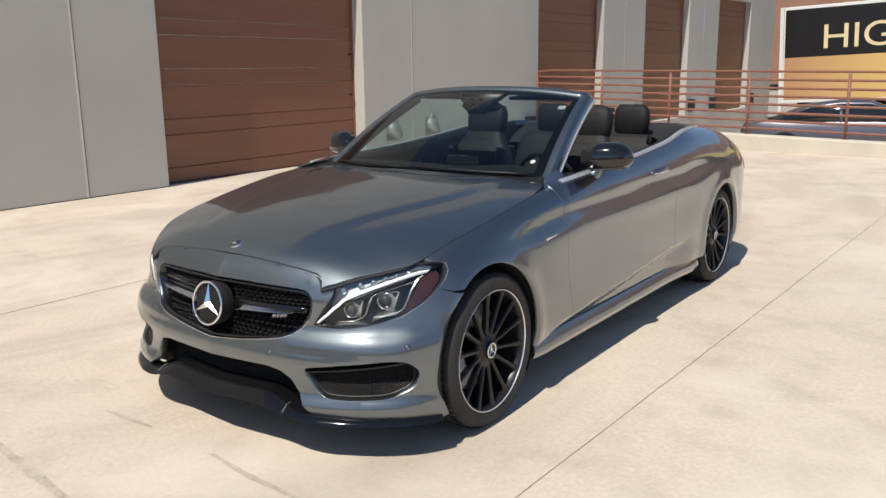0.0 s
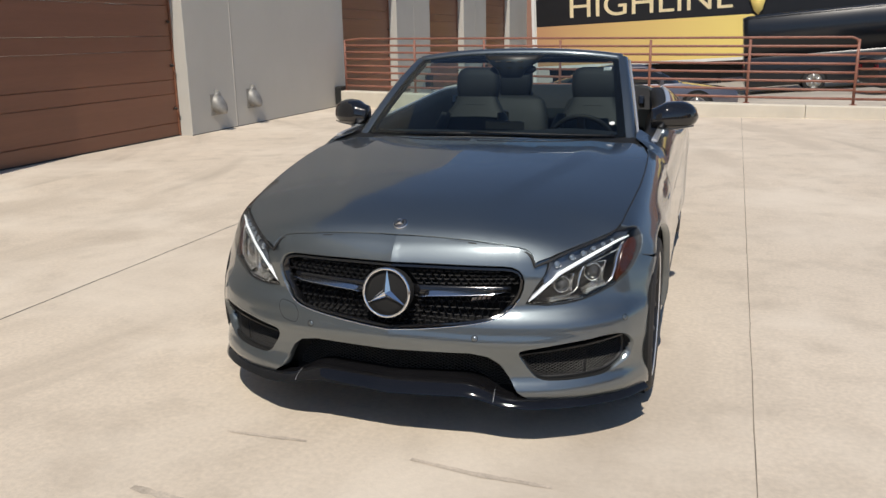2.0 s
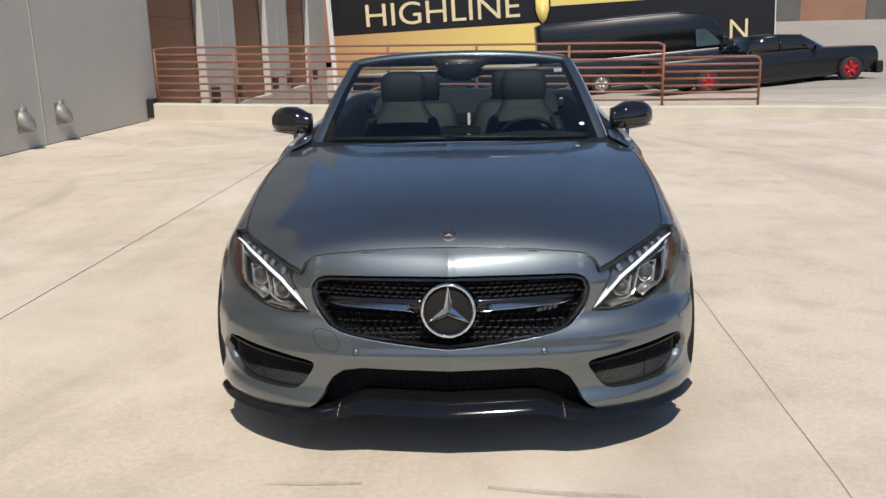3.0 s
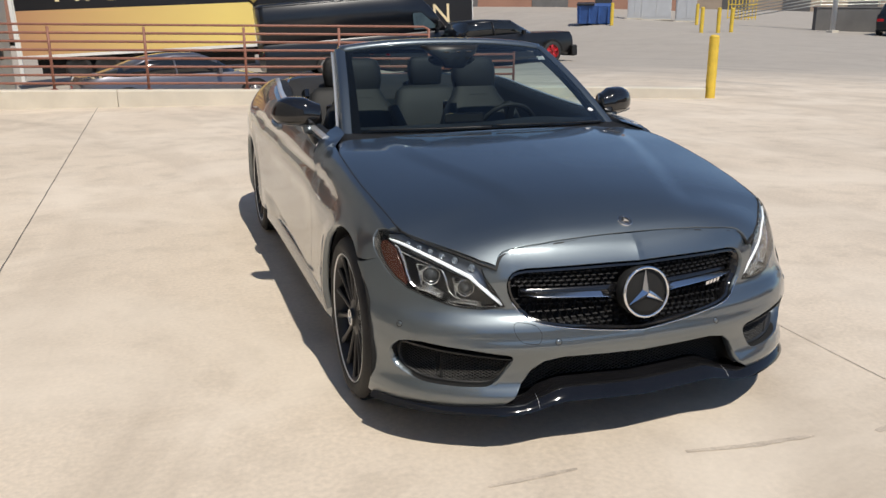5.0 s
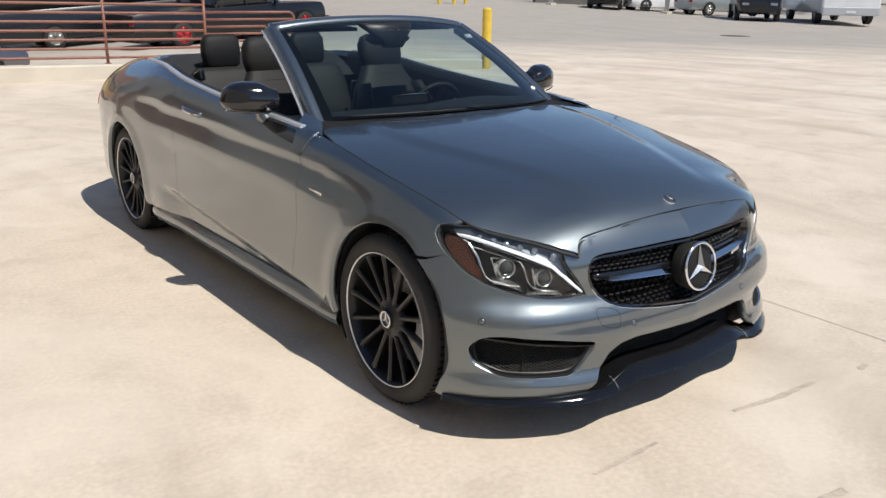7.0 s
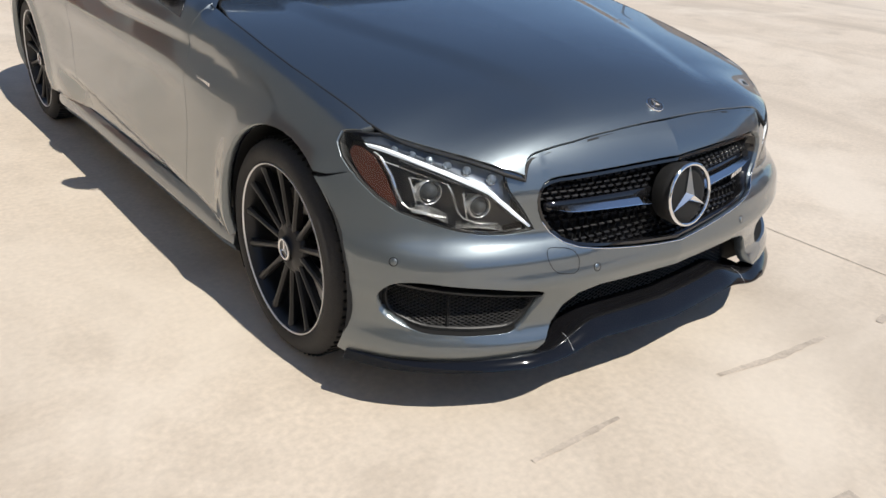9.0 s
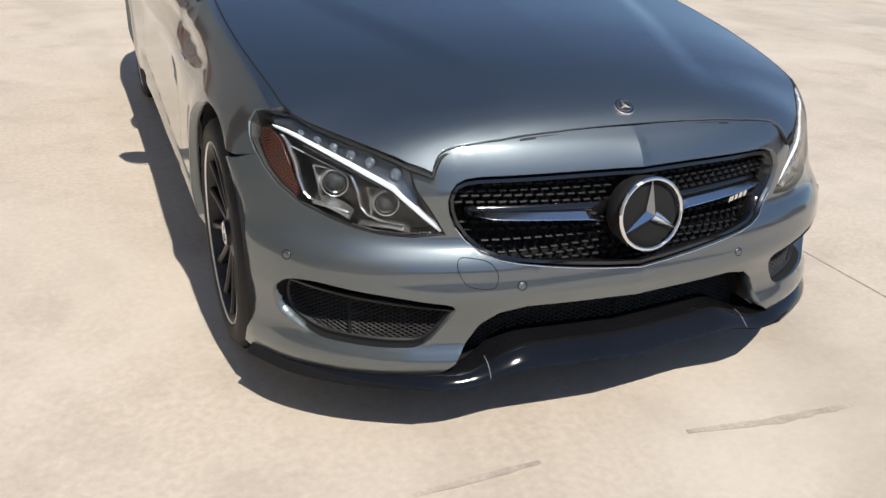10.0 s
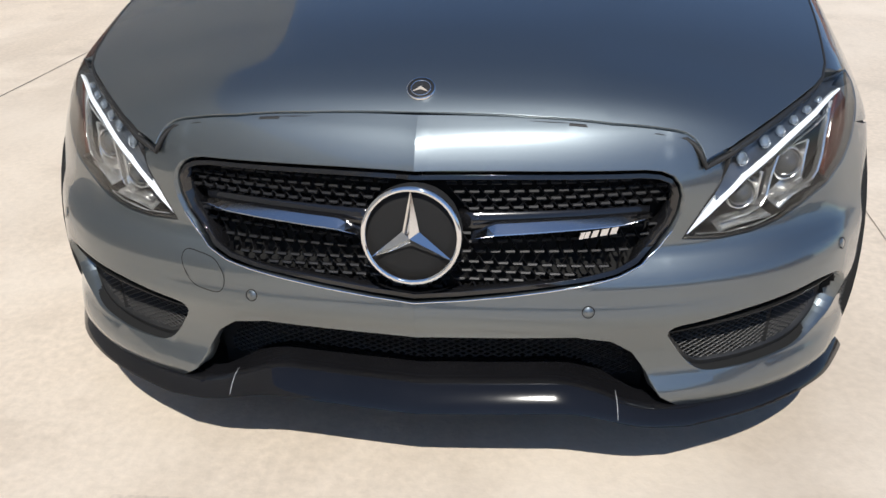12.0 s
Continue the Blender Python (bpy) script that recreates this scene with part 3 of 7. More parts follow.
def sectional_gate(k, y0, y1, z0):
    g = thing("door_%d" % (k + 1), "brown ribbed steel sectional gate, closed, set back in the wall", "gate", kind="structure")
    m = pose(GATE_X, (y0 + y1) / 2, z0)
    g.matrix_world = m
    w = (y1 - y0) / 2
    z, i, slat = 0.0, 0, {}
    while z < GATE_TOP - z0 - 0.02:
        h = (0.205, 0.43)[i % 2]
        h = min(h, GATE_TOP - z0 - z)
        key = round(h, 3)
        if key not in slat:
            bm = bmesh.new()
            prof = [(0.004, 0.0), (0.012, 0.004), (0.018, 0.012), (0.018, h - 0.010), (0.016, h - 0.006), (0.006, h - 0.001)]
            loft(bm, [[(x, y, zz) for x, zz in prof] + [(-0.03, y, h - 0.002), (-0.03, y, 0.004)] for y in (-w, w)])
            ob = part("panel", fix(bm), M["gate"], g, smooth=False)
            slat[key] = ob.data
        else:
            ob = new("panel", slat[key])
            ob.parent = g
        ob.location = (0, 0, z)
        z += h
        i += 1
    for s in (-1, 1):
        boxed("track", (-0.005, 0.04, s * w - 0.03, s * w + 0.03, 0, GATE_TOP - z0), M["gate"], g, bevel=0.004)
    boxed("bottom_seal", (-0.02, 0.025, -w, w, -0.002, 0.02), M["rubber_dark"], g)
    for zz in (0.42, 1.05, 1.68):
        bm = bmesh.new()
        tube(bm, [(0.03, w - 0.10, zz), (0.075, w - 0.10, zz)], 0.018, 8)
        part("roller", bm, M["satin_black"], g)
    return g


for k, (a, b, z) in enumerate(GATES):
    sectional_gate(k, a, b, z)

# dock bumpers beside the far gates
for y in (13.0, 17.0, 18.9, 23.0, 25.0, 29.4):
    tagged(boxed("dock_bumper", (WALL_X, WALL_X + 0.14, y - 0.16, y + 0.16, 0.05, 0.42), M["rubber_dark"], bevel=0.02), "black rubber dock bumper bolted to the wall", "bumper", group="dock bumpers")


def wall_vent(y, z):
    """A bell-shaped sheet-metal hood on a wall plate."""
    v = thing("wall_vent", "galvanised bell-shaped vent hood low on the grey wall", "vent", pose(WALL_X, y, z), group="wall vents")
    bm = bmesh.new()
    rings = []
    for k in range(9):
        t = k / 8
        r = 0.135 * math.sqrt(max(0.0, 1 - (1 - t) ** 2.2)) + 0.004
        rings.append([(0.19 - 0.19 * t, r * math.cos(a) * 1.0, r * math.sin(a) * (1.15 if math.sin(a) > 0 else 1.0) - 0.10 * (1 - t) ** 2) for a in np.linspace(0, 2 * math.pi, 25)[:-1]])
    loft(bm, rings, True, True)
    part("hood", fix(bm), M["vent_steel"], v)
    bm = bmesh.new()
    loft(bm, [[(0.06, -0.05, 0.09), (0.09, 0, 0.20), (0.06, 0.05, 0.09)], [(0.0, -0.07, 0.08), (0.0, 0, 0.24), (0.0, 0.07, 0.08)]])
    part("rain_cap", fix(bm), M["vent_steel"], v)
    boxed("wall_plate", (0.0, 0.012, -0.16, 0.16, -0.17, 0.16), M["vent_steel"], v, bevel=0.004)
    return v


wall_vent(8.36, 0.42)
wall_vent(9.46, 0.44)


# ---- kerb wall and guard rail ----
def build_kerb():
    k = thing("kerb", "low cream concrete kerb wall along the edge of the dock ramp", "kerb", kind="structure")
    cuts = (-6.60, -2.1, 2.55, 8.0)
    for a, b in zip(cuts, cuts[1:]):
        rings = []
        for i in range(13):
            x = a + 0.004 + (b - a - 0.008) * i / 12
            y, h = kerb_y(x), kerb_h(x)
            rings.append([(x, y, -0.05), (x, y, h - 0.02), (x, y + 0.02, h), (x, y + 0.30, h), (x, y + 0.32, h - 0.02), (x, y + 0.32, -1.3)])
        part("kerb_block", fix(loft(bmesh.new(), rings)), M["kerb"], k, smooth=False)
    return k


build_kerb()


def build_rail():
    r = thing("guard_rail", "rust-red painted pipe guard rail on the kerb wall", "railing")

    def at(x, z):
        return Vector((x, kerb_y(x) + 0.21, z))
    posts = [-6.25, -4.58, -3.08, -1.59, 0.02, 1.64, 3.27]
    tall = lambda x: 1.385 - 0.011 * (x + 6.43)
    for x in posts:
        bm = bmesh.new()
        tube(bm, [at(x, kerb_h(x) - 0.05), at(x, tall(x) - 0.03)], 0.024, 10)
        tube(bm, [at(x, kerb_h(x) - 0.001), at(x, kerb_h(x) + 0.012)], 0.055, 12)
        part("post", bm, M["rail"], r)
    for k in range(8):
        bm = bmesh.new()
        pts = []
        for i in range(25):
            x = -6.25 + 9.52 * i / 24
            lo = kerb_h(x) + 0.10
            pts.append(at(x, lo + (tall(x) - lo) * k / 7))
        if k == 7:
            x = 3.27
            pts = [at(-6.25, tall(-6.25) - 0.10), at(-6.22, tall(-6.25) - 0.03)] + pts[1:-1] + [at(3.17, tall(x)), at(3.24, tall(x) - 0.03), at(x, tall(x) - 0.10)]
        tube(bm, pts, 0.021, 8)
        part("rail", bm, M["rail"], r)
    low = lambda x: 1.02
    x1 = 4.88
    bm = bmesh.new()
    tube(bm, [at(x1, kerb_h(x1) - 0.05), at(x1, low(x1) - 0.08), at(x1 - 0.03, low(x1) - 0.02), at(x1 - 0.09, low(x1)), at(3.29, low(3.4))], 0.022, 10)
    part("post", bm, M["rail"], r)
    for k in range(6):
        bm = bmesh.new()
        lo = kerb_h(4) + 0.10
        z = lo + (low(4) - lo) * k / 6
        tube(bm, [at(3.29, z), at(4.1, z), at(x1, z)], 0.020, 8)
        part("rail", bm, M["rail"], r)
    return r


build_rail()


def bollard(x, y, h=1.1, r=0.09, base=None):
    z = ground_z(x, y) if base is None else base
    b = thing("bollard", "yellow painted steel bollard with a domed cap", "bollard", pose(x, y, z), group="bollards")
    bm = bmesh.new()
    tube(bm, [(0, 0, -0.05), (0, 0, h - 0.05)], r, 20, False)
    part("post", bm, M["yellow"], b)
    bm = bmesh.new()
    rings = [[(r * math.cos(a) * math.cos(t), r * math.sin(a) * math.cos(t), h - 0.05 + r * 0.55 * math.sin(t)) for a in np.linspace(0, 2 * math.pi, 21)[:-1]] for t in np.linspace(0, 1.5, 6)]
    loft(bm, rings, True, True)
    part("cap", bm, M["yellow"], b)
    return b


bollard(8.17, 10.05, 1.14)
for x, y in ((22.2, 30.0), (23.1, 30.0), (24.2, 30.5), (26.6, 36.6), (20.75, 35.5)):
    bollard(x, y, 1.1)


# ---- far vehicles ----
def far_wheel(parent, x, y, r=0.33, w=0.22, rim=None):
    m = pose(x - w / 2, y, r)
    bm = bmesh.new()
    lathe(bm, [(r * 0.66, 0), (r * 0.93, 0.0), (r, 0.03), (r, w - 0.03), (r * 0.93, w), (r * 0.66, w)], 24, m)
    ty = part("wheel", bm, M["rubber"], parent)
    bm = bmesh.new()
    for k in range(5):
        a = 2 * math.pi * k / 5
        for side in (0.015, w - 0.015):
            s = pose(x - w / 2 + side, y, r, math.degrees(a))
            box(bm, -0.012, 0.012, -0.045, 0.045, 0.02, r * 0.66, s)
    lathe(bm, [(r * 0.60, 0.02), (r * 0.67, 0.0), (r * 0.67, w), (r * 0.60, w - 0.02)], 24, m)
    lathe(bm, [(0.0, 0.05), (r * 0.6, 0.05)], 16, m)
    lathe(bm, [(0.0, w - 0.05), (r * 0.6, w - 0.05)], 16, m)
    part("rim", bm, rim or M["steel"], ty)


def far_car(name, label, cat, m, L, W, paint, lines, wheels, rim=None, r=0.33, tail=True, group="parked vehicles", windows=True):
    """A parked vehicle that faces -y. lines: rows of (y, sill, belt, roof, roof half-width) along its length."""
    c = thing(name, label, cat, m, group)
    hw = W / 2
    sections = []
    for y, sill, belt, roof, rw in lines:
        t = (y + L / 2) / L
        pinch = 1 - 0.16 * max(0, 1 - t / 0.12) ** 2 - 0.12 * max(0, (t - 0.9) / 0.1) ** 2
        w = hw * pinch
        sections.append((y, sill, belt, roof, w, rw))
    rings = []
    for y, s, b, ro, w, rw in sections:
        half = [(0.0, s), (w * 0.85, s), (w * 0.97, s + 0.10), (w, s + (b - s) * 0.45), (w * 0.985, b - 0.10), (w * 0.93, b), (w * 0.55, b + 0.015), (0.0, b + 0.02)]
        rings.append([(x, y, z) for x, z in half] + [(-x, y, z) for x, z in half[-2:0:-1]])
    ob = part("body", fix(loft(bmesh.new(), rings)), paint, c)
    ob.data.set_sharp_from_angle(angle=radians(40))
    cab = [q for q in sections if q[3] > q[2] + 0.02]
    grow, roofr = [], []
    for y, s, b, ro, w, rw in cab:
        half = [(w * 0.91, b - 0.02), (rw + 0.03, ro - 0.07), (rw - 0.04, ro - 0.01), (0, ro)]
        grow.append([(x, y, z) for x, z in half] + [(-x, y, z) for x, z in half[-2::-1]])
        half = [(rw + 0.035, ro - 0.085), (rw + 0.015, ro - 0.035), (rw - 0.05, ro + 0.008), (0, ro + 0.02)]
        roofr.append([(x, y, z) for x, z in half] + [(-x, y, z) for x, z in half[-2::-1]])
    if cab:
        part("window_band", fix(loft(bmesh.new(), grow)), M["dark_glass"] if windows else paint, c)
        top = max(q[3] for q in cab)
        keep = [g for g, q in zip(roofr, cab) if q[3] > top - 0.30]
        if len(keep) > 1:
            part("roof", fix(loft(bmesh.new(), keep)), paint, c)
        if windows:
            for side in (-1, 1):
                for f in (0.0, 0.5, 1.0):
                    k = min(len(cab) - 1, int(round(f * (len(cab) - 1))))
                    q = cab[k]
                    bm = bmesh.new()
                    lean = (0.05, 0.0, -0.06)[int(f * 2)]
                    tube(bm, [(side * (q[4] * 0.92), q[0] + lean, q[2] - 0.02), (side * (q[5] + 0.04), q[0] - lean, max(q[3] - 0.06, q[2]))], 0.03, 6)
                    part("pillar", bm, paint, c)
    for y in wheels:
        for x in (-hw + 0.105, hw - 0.105):
            far_wheel(c, x, y, r, 0.23, rim)
            # flat black ring: the shaded gap round the wheel, put in as colour
            bm = bmesh.new()
            s = 1 if x > 0 else -1
            rings = [[(s * (hw + 0.004), y + (r + d) * math.cos(a), r + (r + d) * math.sin(a)) for a in np.linspace(0, math.pi, 17)] for d in (0.05, -0.03)]
            loft(bm, rings, False)
            part("arch_gap_shade", fix(bm), M["void"], c)
    y0, y1 = lines[0][0], lines[-1][0]
    zl = lines[0][1] + (lines[0][2] - lines[0][1]) * 0.62
    for s in (-1, 1):
        boxed("headlight", (s * hw * 0.62 - 0.16, s * hw * 0.62 + 0.16, y0 - 0.012, y0 + 0.10, zl - 0.06, zl + 0.06), M["clear"], c, bevel=0.02)
        zt = lines[-1][1] + (lines[-1][2] - lines[-1][1]) * 0.68
        boxed("tail_light", (s * hw * 0.70 - 0.15, s * hw * 0.70 + 0.15, y1 - 0.14, y1 + 0.012, zt - 0.07, zt + 0.07), M["red_lamp"], c, bevel=0.02)
        if cab:
            q = cab[0]
            boxed("door_mirror", (s * (hw + 0.08) - 0.08, s * (hw + 0.08) + 0.08, q[0] + 0.42, q[0] + 0.52, q[2] - 0.02, q[2] + 0.13), paint, c, bevel=0.03)
    boxed("grille", (-hw * 0.35, hw * 0.35, y0 - 0.01, y0 + 0.05, zl - 0.14, zl + 0.02), M["satin_black"], c, bevel=0.01)
    return c


def saloon(L, h, belt=0.93, nose=0.62, deck=1.0):
    a = L / 2
    return [(-a, 0.30, nose, 0, 0), (-a + 0.08, 0.22, nose + 0.08, 0, 0), (-a + 0.6, 0.18, belt - 0.13, 0, 0), (-a + 1.35, 0.18, belt, belt + 0.03, 0.66), (-a + 1.75, 0.18, belt, belt + 0.28, 0.60),
            (-a + 2.15, 0.18, belt + 0.01, h - 0.02, 0.55), (-a + 2.75, 0.18, belt + 0.02, h, 0.55), (-a + 3.35, 0.18, belt + 0.03, h - 0.06, 0.53), (-a + 3.85, 0.20, belt + 0.04, h - 0.24, 0.55),
            (-a + 4.25, 0.22, deck, deck + 0.04, 0.6), (a - 0.08, 0.28, deck - 0.04, 0, 0), (a, 0.36, deck - 0.16, 0, 0)]


# parked on the dock ramp, nose to the right of the yard (+x)
far_car("sedan", "violet-grey saloon car parked on the dock ramp", "car", Matrix.Translation((-0.80, 17.94, -0.71)) @ pose(0, 0, 0, 0, -2.0, 0) @ pose(0, 0, 0, 0, 0, 103), 4.8, 1.86,
        M["grey_car"], saloon(4.8, 1.36, 0.90, 0.62, 0.97), (-1.42, 1.48), r=0.34)
a = 3.65
far_car("van", "black high-roof panel van parked on the ramp", "van", Matrix.Translation((5.8, 26.8, -0.40)) @ pose(0, 0, 0, 0, -4.3, 0) @ pose(0, 0, 0, 0, 0, 90), 7.3, 2.0, M["navy"],
        [(-a, 0.35, 0.85, 0, 0), (-a + 0.10, 0.28, 1.0, 0, 0), (-a + 0.75, 0.25, 1.18, 1.22, 0.86), (-a + 1.25, 0.25, 1.2, 1.95, 0.82), (-a + 1.7, 0.25, 1.2, 2.42, 0.80), (-a + 2.6, 0.25, 1.2, 2.52, 0.82),
         (0, 0.25, 1.2, 2.52, 0.84), (a - 0.15, 0.25, 1.2, 2.50, 0.82), (a, 0.3, 1.2, 2.45, 0.80)], (-2.5, 1.6), r=0.35, windows=False)
van = [o for o in bpy.data.objects if o.name.startswith("van") and o.get("category") == "van"][0]
bm = bmesh.new()
glass_side = [(-2.52, 1.30), (-1.62, 1.30), (-1.62, 1.86), (-1.95, 1.86)]
loft(bm, [[(-0.985 + 0.12 * (z - 1.3) + d, y, z) for y, z in glass_side] for d in (0.0, 0.05)])
part("side_window", fix(bm), M["van_glass"], van, "dark green-tinted side glass", smooth=False)
boxed("van_mirror", (-1.22, -1.0, -2.55, -2.43, 1.28, 1.56), M["satin_black"], van, bevel=0.03)
boxed("door_pull", (-1.03, -0.99, -1.50, -1.30, 1.06, 1.10), M["chrome"], van, bevel=0.01)
truck = far_car("pickup_truck", "lowered black pickup truck with red wheels parked past the van", "pickup truck", Matrix.Translation((8.55, 23.1, -0.19)) @ pose(0, 0, 0, 0, -3.6, 0) @ pose(0, 0, 0, 0, 0, 98), 6.7, 1.95,
        M["black_car"], [(-3.35, 0.32, 0.84, 0, 0), (-3.22, 0.22, 0.96, 0, 0), (-1.75, 0.20, 1.02, 1.05, 0.75), (-1.05, 0.20, 1.04, 1.46, 0.70), (-0.3, 0.20, 1.04, 1.52, 0.70), (0.55, 0.20, 1.04, 1.50, 0.70), (0.72, 0.20, 1.04, 1.2, 0.72),
        (0.76, 0.20, 1.04, 0, 0), (3.2, 0.22, 1.02, 0, 0), (3.35, 0.34, 0.98, 0, 0)], (-2.42, 1.95), r=0.36, rim=M["red_lamp"])
soften(boxed("bumper", (-0.93, 0.93, -3.47, -3.25, 0.16, 0.52), M["satin_black"], truck), 0.05)


def far_on(x, y, yaw):
    return pose(x, y, ground_z(x, y), 0, 0, yaw)


far_car("sedan", "white saloon with black wheels parked across the lot", "car", far_on(38.5, 30.1, 70), 4.6, 1.82, M["white_car"], saloon(4.6, 1.44), (-1.35, 1.42), rim=M["satin_black"])
far_car("suv", "black sport utility car parked by the dark block wall", "car", far_on(35.3, 31.1, 122), 4.7, 1.9, M["black_car"],
        [(-2.35, 0.35, 0.9, 0, 0), (-2.2, 0.3, 1.0, 0, 0), (-1.2, 0.25, 1.1, 1.14, 0.7), (-0.6, 0.25, 1.1, 1.62, 0.66), (0.6, 0.25, 1.1, 1.7, 0.66), (1.9, 0.25, 1.1, 1.62, 0.64), (2.3, 0.3, 1.08, 1.12, 0.7), (2.35, 0.35, 1.0, 0, 0)], (-1.4, 1.4), r=0.37)
far_car("pickup_truck", "pale silver pickup parked across the lot", "pickup truck", far_on(39.9, 26.9, 74), 5.2, 1.85, M["silver_car"],
        [(-2.6, 0.4, 0.85, 0, 0), (-2.5, 0.35, 0.98, 0, 0), (-1.4, 0.3, 1.06, 1.1, 0.7), (-0.8, 0.3, 1.06, 1.6, 0.64), (0.6, 0.3, 1.06, 1.64, 0.64), (1.0, 0.3, 1.06, 1.2, 0.66), (1.05, 0.3, 1.06, 0, 0), (2.5, 0.35, 1.06, 0, 0), (2.6, 0.4, 1.0, 0, 0)], (-1.6, 1.5), r=0.36)
far_car("van", "black van facing the yard across the lot", "van", far_on(35.8, 22.2, -52), 6.0, 2.0, M["black_car"],
        [(-3.0, 0.4, 1.0, 0, 0), (-2.9, 0.35, 1.12, 0, 0), (-2.3, 0.3, 1.25, 1.3, 0.85), (-1.7, 0.3, 1.25, 2.1, 0.8), (-1.0, 0.3, 1.25, 2.5, 0.8), (2.9, 0.3, 1.25, 2.5, 0.8), (3.0, 0.35, 1.2, 2.4, 0.78)], (-2.1, 1.9), r=0.35)


def coach():
    c = thing("motorhome", "white motorhome with a brown swoosh parked across the lot", "motorhome", far_on(39.0, 20.2, -48), "parked vehicles")
    boxed("body", (-1.25, 1.25, -4.5, 4.5, 0.45, 3.3), M["white_car"], c, bevel=0.12)
    boxed("windscreen", (-1.1, 1.1, -4.53, -4.48, 1.4, 2.6), M["dark_glass"], c, bevel=0.02)
    bm = bmesh.new()
    for sx in (-1.262,):
        rings = [[(sx, -3.6 + 4.2 * t, 1.5 + 0.45 * math.sin(t * 4.4) + d * math.sin(math.pi * min(1, t + 0.05)) * 0.4) for t in np.linspace(0, 0.97, 18)] for d in (-1, 1)]
        loft(bm, rings, False)
    part("swoosh", bm, M["brown_wall"], c)
    boxed("bumper", (-1.2, 1.2, -4.56, -4.4, 0.4, 0.75), M["grey_box"], c, bevel=0.03)
    boxed("number_plate", (-0.2, 0.2, -4.575, -4.55, 0.5, 0.6), M["white"], c)
    for y in (-3.2, 2.6):
        for x in (-1.1, 1.1):
            far_wheel(c, x, y, 0.45, 0.28)
    return c


coach()


# ---- lettered trailer ----
def build_trailer():
    m = Matrix.Translation((-6.28, 33.7, -0.42)) @ pose(0, 0, 0, 0, -2.4, 0)
    t = thing("trailer", "long black and gold box trailer with pale gold lettering", "trailer", m)
    L, h0, h1 = 18.9, 0.42, 4.1
    boxed("box_body", (0.0, L, 0.02, 2.5, h0 - 0.12, h1), M["white"], t, bevel=0.03)
    boxed("lower_skirt_panel", (0.06, 9.05, -0.004, 0.02, h0, 2.10), M["gold_panel"], t)
    boxed("upper_band_panel", (0.06, 9.05, -0.004, 0.02, 2.10, h1 - 0.12), M["black_panel"], t)
    boxed("upper_gold_panel", (9.08, L - 0.06, -0.004, 0.02, 2.75, h1 - 0.12), M["gold_panel"], t)
    boxed("lower_band_panel", (9.08, L - 0.06, -0.004, 0.02, 0.72, 2.74), M["black_panel"], t)
    boxed("corner_post", (-0.14, 0.0, -0.05, 0.15, -0.6, h1), M["white"], t, bevel=0.01)
    boxed("base_rail", (0.0, 9.06, -0.03, 0.0, h0 - 0.12, h0 - 0.01), M["white"], t, bevel=0.005)
    # black underframe and an added box stand in for the shade below
    boxed("underframe", (0.5, L, 0.4, 2.1, -0.05, h0 - 0.12), M["void"], t, bevel=0.02)
    boxed("trailer_under_shade", (0.6, 9.0, 0.55, 2.2, -0.42, -0.05), M["satin_black"], t, bevel=0.03)
    boxed("landing_leg", (7.6, 7.75, 0.45, 0.6, -0.75, 0.0), M["rubber_dark"], t, bevel=0.01)
    for k in range(4):
        far = [(2.0, 0), (3.1, 0), (13.5, 0), (14.6, 0)][k]
        bm = bmesh.new()
        lathe(bm, [(0.0, 0.02), (0.30, 0.02), (0.32, 0), (0.48, 0), (0.50, 0.04), (0.50, 0.24), (0.3, 0.26)], 20, pose(far[0], 0.1, -0.16, 0, 0, 90))
        part("wheel", bm, M["rubber"], t)
    words("lettering", "HIGHLINE", 1.34, M["gold_text"], t, pose(4.80, -0.02, 2.40, 90, 0, 0), 0.008, 1.13)
    words("lettering", "N", 1.18, M["gold_text"], t, pose(17.35, -0.02, 0.90, 90, 0, 0), 0.008, 1.0)
    bm = bmesh.new()
    shield = [(8.75, 3.2), (9.1, 3.1), (9.45, 3.2), (9.45, 2.6), (9.3, 2.15), (9.1, 1.95), (8.9, 2.15), (8.75, 2.6)]
    loft(bm, [[(x, -0.03, z) for x, z in shield], [(x, 0.0, z) for x, z in shield]])
    part("emblem_plate", fix(bm), M["black_panel"], t)
    bm = bmesh.new()
    inner = [(9.1 + (x - 9.1) * 0.8, 2.62 + (z - 2.62) * 0.84) for x, z in shield]
    loft(bm, [[(x, -0.04, z) for x, z in inner], [(x, -0.02, z) for x, z in inner]])
    part("emblem_face", fix(bm), M["gold_panel"], t)
    return t


build_trailer()

# ---- far lot ----
def far_block(name, label, cat, x, y, yaw, w, d, h, material, roof=None):
    b = thing(name, label, cat, far_on(x, y, yaw))
    boxed("wall", (-w / 2, w / 2, 0, d, -0.5, h), material, b, bevel=0.03)
    boxed("roof", (-w / 2 - 0.1, w / 2 + 0.1, -0.1, d + 0.1, h, h + 0.25), roof or material, b, bevel=0.03)
    return b


b = far_block("warehouse", "tan stucco warehouse across the lot", "building", 15, 62, 4, 60, 20, 11, M["brown_wall"], M["tan_wall"])
for k in range(5):
    boxed("door", (-20 + 8.5 * k, -16.5 + 8.5 * k, -0.06, 0.05, 0.0, 3.4), M["dark_wall"], b, bevel=0.02)
# added block that closes the horizon in the car's reflections
b = far_block("warehouse", "long tan warehouse added along the far side of the lot to close the horizon", "building", 92, 78, -50, 80, 20, 11, M["tan_wall"])
